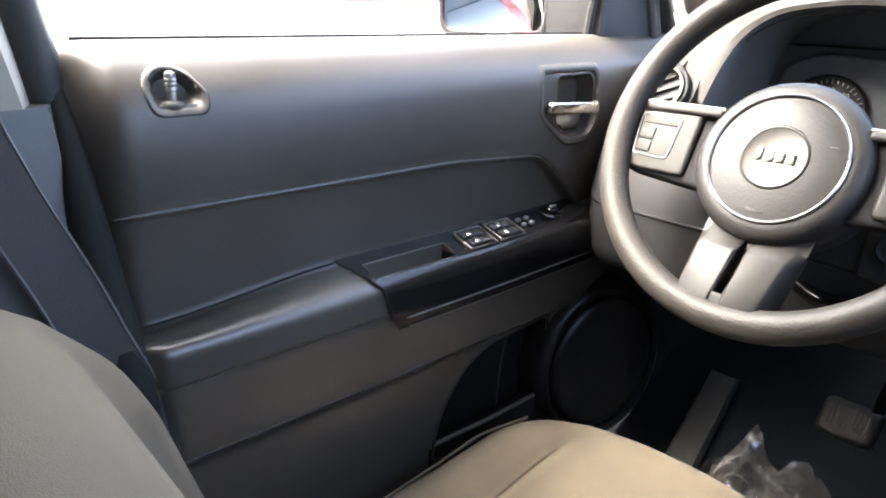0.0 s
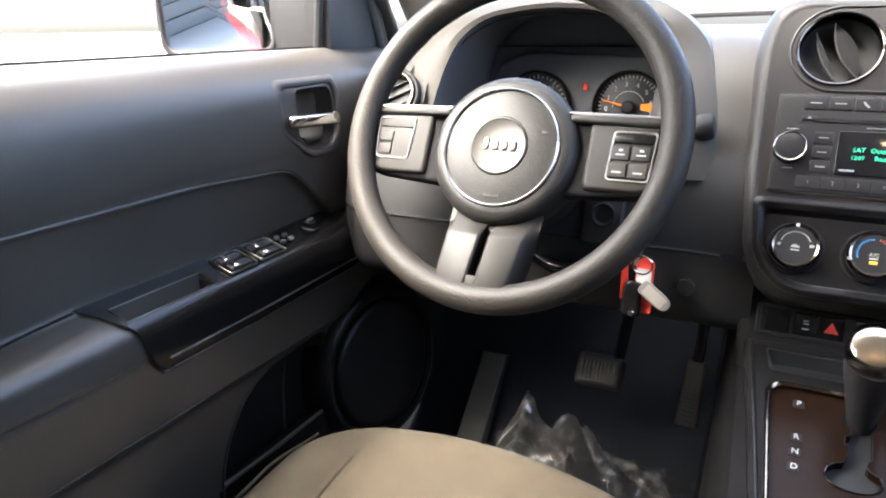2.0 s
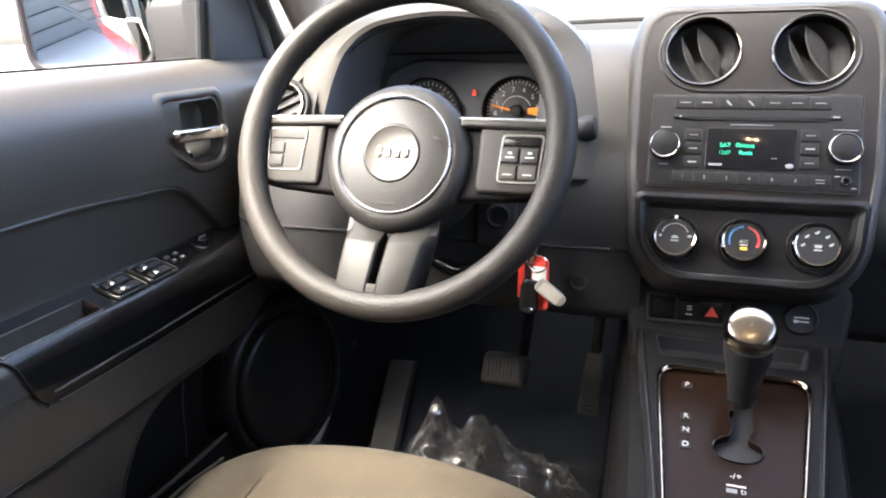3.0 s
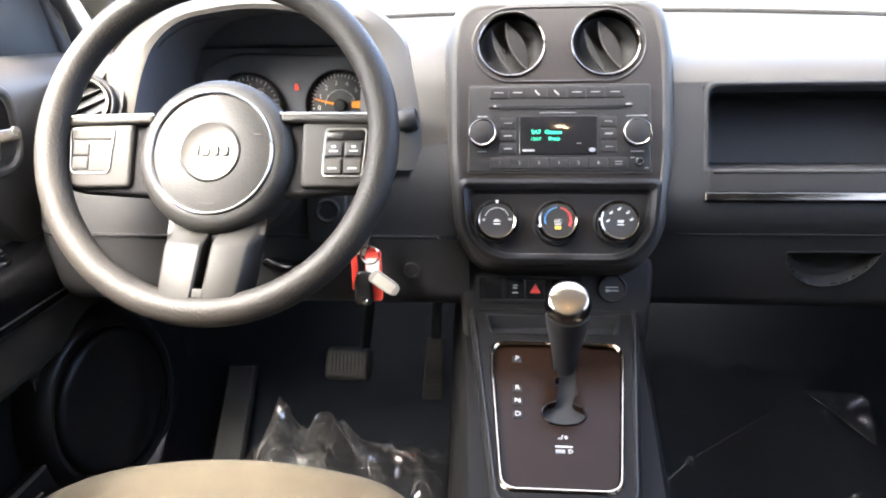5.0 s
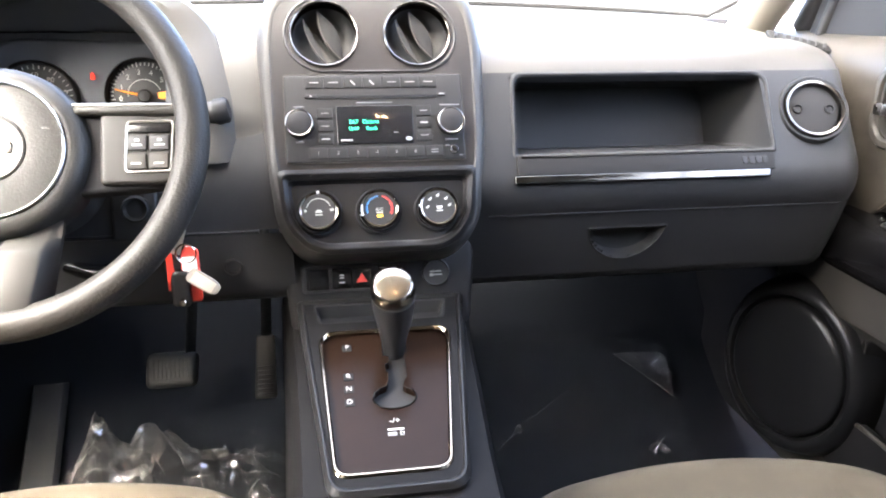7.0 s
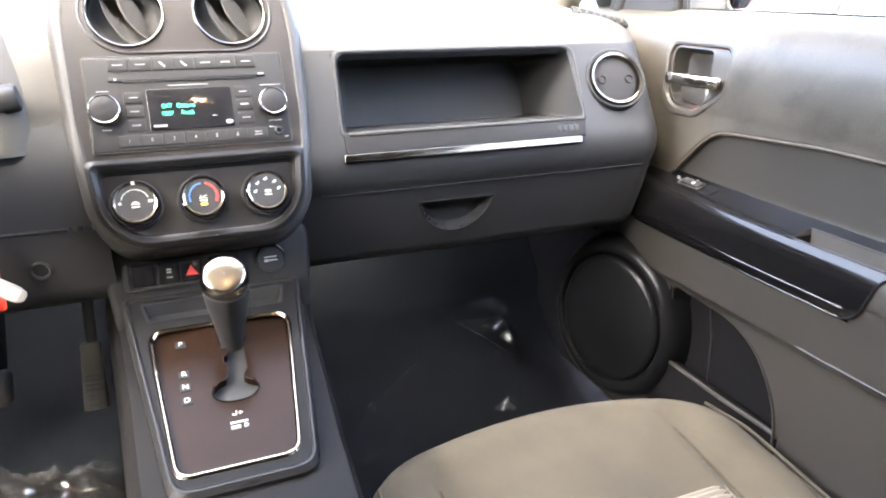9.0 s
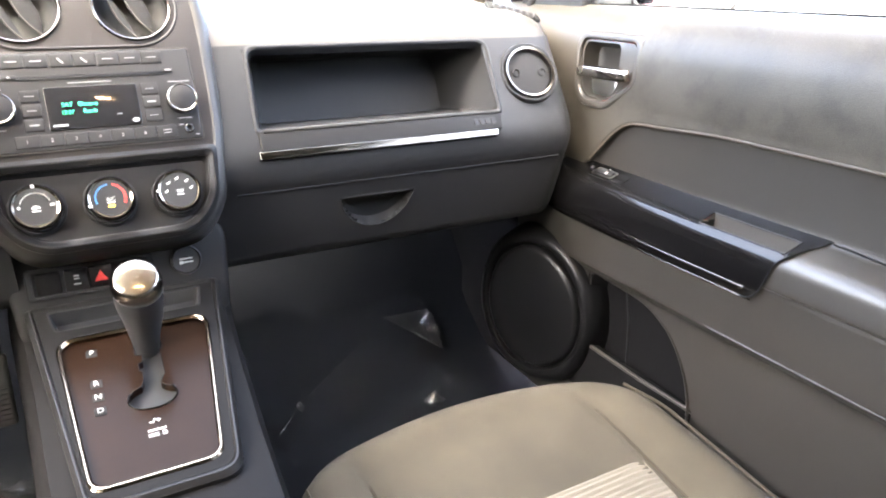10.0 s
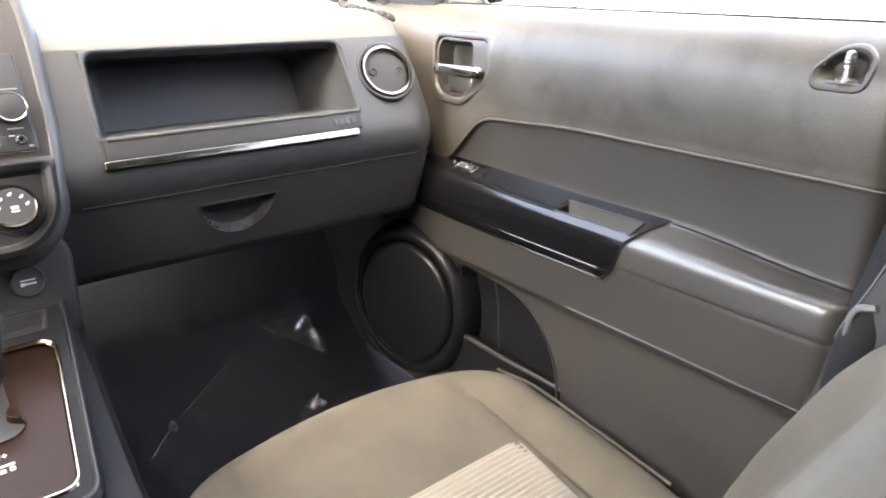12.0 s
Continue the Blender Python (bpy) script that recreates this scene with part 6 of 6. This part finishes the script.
    part("window_channel", sweep([(s * 0.706, 0.730, 0.974), (s * 0.690, 0.730, 1.10), (s * 0.672, 0.730, 1.24)], 0.006, 8), DASH, door)
    part("window_seal", sweep([(s * 0.711, 0.06 + 0.68 * k / 10, 0.9812) for k in range(11)], 0.0015, 6), RUBBER, door, "thin black window seal")
    pane = [[(s * (0.716 - 0.105 * t), y, 0.965 + 0.46 * t) for y in (0.03, 0.4, 0.735 if t < 0.5 else 0.73 - 0.22 * (t - 0.5) / 0.5)] for t in (0, 0.2, 0.4, 0.7, 1.0)]
    g = part("window_pane", loft(pane, closed=False), GLASS, door, "clear raised side window")
    g.visible_shadow = False
    # rubber round the rear edge of the door
    part("edge_seal", sweep(curve_points([(s * 0.700, 0.040, 0.955), (s * 0.668, 0.040, 0.88), (s * 0.656, 0.042, 0.79), (s * 0.634, 0.044, 0.735), (s * 0.624, 0.048, 0.68), (s * 0.630, 0.052, 0.60), (s * 0.642, 0.06, 0.45)], 40), [0.008 + 0.012 * smooth(0, 16, k) for k in range(40)], 12), RUBBER, door, "black rubber edge seal")
    return door


front_door(-1, True)
front_door(1, False)

# ---------------------------------------------------------------- outside mirrors
def side_mirror(s):
    mir = thing("side_mirror", (s * 0.80, 0.77, 1.0), "black door mirror with bright glass", "door mirror", "door mirrors")
    aim = Matrix.Translation((s * 0.908, 0.750, 1.049)) @ Matrix.Rotation(radians(-s * 23.4), 4, "Z") @ Matrix.Rotation(radians(90), 4, "X")
    loop = rounded([(-0.096, -0.084), (0.092, -0.084), (0.104, 0.085), (-0.100, 0.085)] if s < 0 else [(-0.092, -0.084), (0.096, -0.084), (0.100, 0.085), (-0.104, 0.085)], 0.026, 6)
    rows = []
    for z, k in ((0.004, 0.0), (0.010, 0.004), (0.010, 0.007), (0.004, 0.010)):
        rows.append([aim @ Vector((x, y, z)) for x, y in scaled(loop, k)])
    part("glass_rim", loft(rows), BLACK, mir)
    rows = [[aim @ Vector((x, y, 0.006)) for x, y in loop], [aim @ Vector((x, y, -0.03)) for x, y in scaled(loop, -0.001)], [aim @ Vector((x, y, -0.07)) for x, y in scaled(loop, 0.012)], [aim @ Vector((x, y, -0.095)) for x, y in scaled(loop, 0.035)]]
    part("housing", loft(rows, cap1=True), BLACK, mir, "black mirror housing")
    part("mirror_glass", slab(scaled(loop, 0.0095), 0.0, 0.0055, 0.001, aim), MIRROR, mir, "silver mirror glass")
    part("mount", rbox(0.13, 0.09, 0.105, 0.022, 3, m=pose(s * 0.785, 0.815, 1.020, 0, s * 4, s * 12)), BLACK, mir, "black mirror foot")
    return mir


MIRROR = mat("mirror_silver", (0.90, 0.91, 0.90), 0.01, metal=1.0, var=0.0)
side_mirror(-1)
side_mirror(1)

# ---------------------------------------------------------------- front seats
def seat(cx, dy, dz, recline, rise, low, nose, half, label):
    st_ = thing("front_seat", (cx, 0.25 + dy, 0.31), label, "car seat", "front seats")
    w, y0, y1 = half, 0.03 + dy, 0.570 + dy - nose

    def seam_x(y):
        return (0.150 if nose else 0.140) + 0.012 * math.sin(2.2 * (y - dy - 0.08) / 0.455)

    def height(x, y):
        u_ = abs(x - cx) / w
        groove = 0.009 * math.exp(-((abs(x - cx) - seam_x(y)) / 0.009) ** 2) * smooth(0.05, 0.12, y - dy) * (1 - smooth(0.47, 0.53, y - dy))
        return -groove + 0.447 + dz + 0.115 * (y - dy - 0.12) + 0.020 * smooth(0.55, 0.88, u_) * (1 - smooth(0.40, 0.56, y - dy)) + (0.010 - 0.25 * nose) * smooth(0.34, 0.46, y - dy) * (1 - u_ * u_)

    loop0 = rounded([(cx - w + 0.02, y0), (cx + w - 0.02, y0), (cx + w, y0 + 0.2), (cx + w - 0.008, y1 - 0.02), (cx, y1 + 0.022), (cx - w + 0.008, y1 - 0.02), (cx - w, y0 + 0.2)], [0.05, 0.05, 0.1, 0.10, 0.16, 0.10, 0.1], 10)
    rows = []
    for d, drop in ((0.030, 0.15), (0.006, 0.13), (0.0, 0.085), (0.0, 0.055), (0.004, 0.034), (0.012, 0.018), (0.024, 0.007), (0.040, 0.001), *[(0.052 + 0.005 * k, 0.0) for k in range(22)], (0.17, 0.0), (0.20, 0.0), (0.225, 0.0), (0.243, 0.0)):
        rows.append([(x, y, height(x, y) - drop) for x, y in scaled(loop0, d)])
    cush = part("cushion", loft(rows, cap0=True, cap1=True), FABRIC, st_, "padded cloth cushion", sharp=80)
    for sx in (-1, 1):
        seam = []
        for k in range(30):
            t = k / 29
            y = 0.08 + dy + (0.425 - nose) * t
            x = cx + sx * seam_x(y)
            drop = 0.004 * smooth(0.90, 1.0, t)
            seam.append((x, y, height(x, y) - drop + 0.0012))
        part("seam", sweep(seam, 0.0018, 6), STITCH, cush)
    for sx in (-1, 1):
        welt = []
        for k in range(26):
            y = y0 + 0.16 + (y1 - y0 - 0.235) * k / 25
            x = cx + sx * (w - 0.019 - 0.010 * smooth(0.7, 1.0, k / 25))
            welt.append((x, y, height(x, y) - 0.0085))
        part("welt", sweep(welt, 0.0022, 6), FABRIC, cush)
    pad = []
    for k in range(241):
        y = 0.356 + dy - 0.27 * k / 240
        row = []
        half = 0.153 - 0.030 * (0.356 + dy - y) / 0.27
        for i in range(17):
            x = cx + half * (i / 8 - 1)
            e = min(1.0, (1 - abs(i / 8 - 1)) * 8) * min(1.0, k / 4)
            row.append((x, y, height(x, y) + 0.0005 + e * (0.0018 + 0.0012 * math.sin(2 * math.pi * (0.356 + dy - y) / 0.0075))))
        pad.append(row)
    part("ribbed_panel", loft(pad, closed=False), RIBCLOTH, cush, "pale ribbed cloth centre panel", sharp=180)
    part("shell", rbox(0.44, 0.46, 0.10, 0.03, m=pose(cx, 0.27 + dy, 0.345 + dz)), SEATSHELL, st_)
    for sx in (-1, 1):
        part("rail", rbox(0.035, 0.44, 0.03, 0.006, m=pose(cx + sx * 0.19, 0.28 + dy, 0.302)), MATTE, st_)
    # backrest: leaning frame, bolsters stand forward of the middle
    B = Matrix.Translation((cx, 0.046 + rise * 0.5, 0.697 + rise)) @ Matrix.Rotation(radians(recline), 4, "X")
    lb = []
    for k in range(72):
        a = 2 * math.pi * k / 72
        c, q = math.cos(a), math.sin(a)
        z = -0.0375 + 0.2325 * math.copysign(abs(q) ** 0.58, q)
        lb.append((0.246 * math.copysign(abs(c) ** 0.46, c) * (1 - 0.08 * smooth(0.0, 0.20, z)) * (1 - 0.10 * (1 - smooth(-0.27, -0.10, z))), z))

    def front(x, z):
        u_ = abs(x) / 0.245
        return -0.040 + 0.040 * smooth(0.42, 0.80, u_) * (1 - 0.75 * smooth(0.02, 0.17, z)) + low * (1 - smooth(-0.22, 0.04, z)) * smooth(0.3, 0.7, u_)

    rows = []
    for d, back_ in ((0.03, 0.13), (0.008, 0.115), (0.0, 0.085), (0.002, 0.066), (0.007, 0.048), (0.016, 0.031), (0.029, 0.017), (0.045, 0.007), (0.064, 0.002), (0.085, 0.0), (0.10, 0.0), (0.12, 0.0), (0.15, 0.0), (0.18, 0.0), (0.21, 0.0), (0.228, 0.0)):
        rows.append([B @ Vector((x, front(x, z) - back_, z)) for x, z in scaled(lb, d)])
    part("backrest", loft(rows, cap0=True, cap1=True), FABRIC, st_, "padded cloth backrest", sharp=80)
    return st_


seat(-0.364, 0.018, 0.012, 13, 0.008, 0.014, 0.0, 0.246, "grey-beige cloth driver seat with ribbed centre, upright")
seat(0.366, 0.0, 0.0, 24, 0.0, 0.0, 0.022, 0.257, "grey-beige cloth passenger seat with ribbed centre, reclined")

# ---------------------------------------------------------------- seat belts
for s in (-1, 1):
    belt = thing("seat_belt", (s * 0.64, 0.0, 0.45), "charcoal seat belt hanging along the door pillar", "seat belt", "seat belts")
    path = curve_points([(s * 0.575, -0.085, 1.20), (s * 0.630, -0.044, 0.98), (s * 0.628, -0.020, 0.89), (s * 0.624, 0.004, 0.825), (s * 0.620, 0.021, 0.772), (s * 0.616, 0.050, 0.66), (s * 0.622, 0.055, 0.42)], 40)
    rows = [[p + Vector((0.0, -0.024, 0)), p + Vector((-s * 0.001, -0.024, 0)), p + Vector((-s * 0.0015, 0.024, 0)), p + Vector((s * 0.0005, 0.024, 0))] for p in path]
    part("webbing", loft(rows, cap0=True, cap1=True), BELT, belt)
    for e in (-0.0225, 0.0225):
        rows = [[p + Vector((-s * 0.0008, e - 0.0018, 0)), p + Vector((-s * 0.0028, e, 0)), p + Vector((-s * 0.0008, e + 0.0018, 0))] for p in path]
        part("edge_band", loft(rows, closed=False), BELTEDGE, belt, "paler woven edge")
    # steel anchor low on the pillar
    if s == 1:
        part("anchor", sweep(curve_points([(s * 0.64, 0.0334, 0.7507), (s * 0.614, 0.0374, 0.7507), (s * 0.614, 0.0490, 0.7471), (s * 0.614, 0.0545, 0.7368), (s * 0.614, 0.0550, 0.7205), (s * 0.614, 0.0555, 0.7080)], 16), 0.0032, 8, flat=0.6), PILLARDARK, belt, "grey belt anchor")

# ---------------------------------------------------------------- plastic sheets on the floor
def floor_z(x, y):
    return float(np.interp(y, [0.45, 0.72, 0.84, 0.96, 1.10], [0.29, 0.29, 0.305, 0.37, 0.53])) + 0.003


def film(x0, x1, y0, y1, height, wave, seed, label, n=64):
    """A thin sheet over the floor; height gives the lie of the heap, wave the depth of its creases."""
    noise.seed_set(seed)
    f = thing("plastic_film", (0.5 * (x0 + x1), 0.5 * (y0 + y1), floor_z(0, 0.5 * (y0 + y1))), label, "plastic film")
    rows = []
    for i in range(n):
        row = []
        for j in range(n):
            u_, v_ = i / (n - 1), j / (n - 1)
            p = Vector(((u_ + 0.55 * v_) * 6.0 + seed, (v_ - 0.55 * u_) * 2.6, seed * 0.7))
            rough = abs(noise.noise(p)) + 0.5 * abs(noise.noise(p * 2.3)) + 0.45 * abs(noise.noise(p * 5.1)) + 0.22 * abs(noise.noise(p * 9.7))
            env = min(1.0, 7 * u_ * (1 - u_)) * min(1.0, 7 * v_ * (1 - v_))
            x = x0 + (x1 - x0) * u_ + 0.03 * noise.noise(p * 1.7 + Vector((9, 0, 0)))
            y = y0 + (y1 - y0) * v_ + 0.03 * noise.noise(p * 1.7 + Vector((0, 9, 0)))
            row.append((x, y, floor_z(x, y) + 0.004 + env * (height(x, y) + wave(x, y) * rough)))
        rows.append(row)
    part("sheet", loft(rows, closed=False), FILM if seed == 3 else FLATFILM, f, sharp=6 if seed == 3 else 24)
    return f


def hill(x, y, cx, cy, r):
    return math.exp(-((x - cx) ** 2 + (y - cy) ** 2) / (r * r))


def fold(x, y, ax, ay, bx, by, r):
    """A narrow ridge from a to b."""
    dx_, dy_ = bx - ax, by - ay
    t = min(1.0, max(0.0, ((x - ax) * dx_ + (y - ay) * dy_) / (dx_ * dx_ + dy_ * dy_)))
    return math.exp(-((x - ax - t * dx_) ** 2 + (y - ay - t * dy_) ** 2) / (r * r))


def heap_height(x, y):
    return float(np.interp(x, [-0.47, -0.44, -0.385, -0.34, -0.31, -0.275, -0.2, -0.15, -0.11], [0, 0.05, 0.135, 0.100, 0.120, 0.085, 0.066, 0.050, 0])) * math.exp(-((y - 0.75) / 0.075) ** 2)


def crease(f, points, r=0.0011):
    """A sharp folded edge that catches the light."""
    part("crease", sweep(curve_points(points, 13), [r * (0.25 + 0.75 * math.sin(math.pi * k / 12)) for k in range(13)], 5), FOLDFILM, f, "glinting crease", sharp=180)


heap = film(-0.48, -0.11, 0.60, 0.88, heap_height, lambda x, y: 0.040 + 0.035 * hill(x, y, -0.32, 0.75, 0.09), 3, "crumpled clear plastic film heaped on the driver's floor", 64)
rnd = random.Random(12)
for k in range(16):
    x, y, a, l = rnd.uniform(-0.42, -0.17), rnd.uniform(0.69, 0.75), rnd.uniform(0, math.pi), rnd.uniform(0.012, 0.032)
    over = lambda u: (x + u * l * math.cos(a), y + 0.4 * u * l * math.sin(a), floor_z(x, y) + heap_height(x + u * l * math.cos(a), y) + 0.026 + 0.5 * u * l * math.sin(a))
    crease(heap, [over(-1), tuple(Vector(over(0)) + Vector((0, -0.003, 0.003))), over(1)], 0.0007)
crease(heap, [(-0.440, 0.745, 0.365), (-0.412, 0.748, 0.412), (-0.383, 0.752, 0.456)], 0.0008)
crease(heap, [(-0.312, 0.742, 0.430), (-0.312, 0.732, 0.412), (-0.330, 0.725, 0.397)], 0.0012)


def crumple(f, cx, cy, w, l, turn, height, seed):
    """A small stiff fold of the same film standing up from the sheet."""
    noise.seed_set(seed)
    rows = []
    for i in range(15):
        row = []
        for j in range(15):
            u_, v_ = i / 14 - 0.5, j / 14 - 0.5
            x = cx + w * u_ * math.cos(turn) - l * v_ * math.sin(turn)
            y = cy + w * u_ * math.sin(turn) + l * v_ * math.cos(turn)
            lift = (1 - 2 * abs(u_)) * (0.6 + 0.8 * abs(noise.noise(Vector((u_ * 5 + seed, v_ * 5, 0)))))
            row.append((x + 0.004 * noise.noise(Vector((u_ * 6, v_ * 6, seed))), y, floor_z(x, y) + 0.005 + height * lift * (1 - (2 * v_) ** 4)))
        rows.append(row)
    part("fold", loft(rows, closed=False), FILM, f, "glinting fold", sharp=15)


def flap(f, a, b, c, seed):
    """A small stiff corner of the same film, standing a little off the sheet, its long edge creased."""
    noise.seed_set(seed)
    a, b, c = Vector(a), Vector(b), Vector(c)
    rows = [[a.lerp(b, u).lerp(c, v) + Vector((0, 0, 0.006 * noise.noise(Vector((u * 4, v * 4, seed))) * (1 - v))) for v in [k / 8 for k in range(8)]] for u in [k / 9 for k in range(10)]]
    part("fold", loft(rows, closed=False), FILM, f, "glinting fold", sharp=8)
    crease(f, [a, a.lerp(b, 0.4) + Vector((0, 0, 0.003)), b], 0.0008)


spread = film(0.19, 0.56, 0.74, 1.02, lambda x, y: 0.004 * fold(x, y, 0.247, 0.865, 0.40, 0.99, 0.012), lambda x, y: 0.0006, 8, "clear plastic film spread over the passenger floor mat", 110)
for ends in (((0.197, 0.829, 0.308), (0.247, 0.865, 0.331)), ((0.247, 0.865, 0.331), (0.408, 0.957, 0.374))):
    a, b = Vector(ends[0]), Vector(ends[1])
    part("fold_edge", sweep([a.lerp(b, k / 8) + Vector((0, 0, 0.002 * math.sin(math.pi * k / 8))) for k in range(9)], [0.0009 * (0.3 + 0.7 * math.sin(math.pi * (k + 0.5) / 9)) for k in range(9)], 5), FAINTFOLD, spread, sharp=180)
part("sheen", loft([[Vector((0.248, 0.862, 0.330)).lerp(Vector((0.408, 0.957, 0.373)), u).lerp(Vector((0.36, 0.84, 0.316)), v) + Vector((0, 0, 0.002 * math.sin(9 * u + 5 * v))) for v in [k / 9 for k in range(9)]] for u in [k / 11 for k in range(12)]], closed=False), SHEENFILM, spread, "faintly shining slack film", sharp=12)
flap(spread, (0.450, 0.974, 0.402), (0.541, 0.892, 0.350), (0.556, 0.972, 0.399), 5)
crumple(spread, 0.548, 0.945, 0.020, 0.030, 1.2, 0.009, 12)
flap(spread, (0.458, 0.786, 0.314), (0.492, 0.822, 0.318), (0.447, 0.800, 0.316), 9)
crumple(spread, 0.480, 0.806, 0.014, 0.030, 0.5, 0.010, 9)
crumple(spread, 0.247, 0.865, 0.010, 0.012, 0.7, 0.012, 4)
flap(spread, (0.237, 0.861, 0.332), (0.250, 0.868, 0.337), (0.249, 0.854, 0.338), 2)
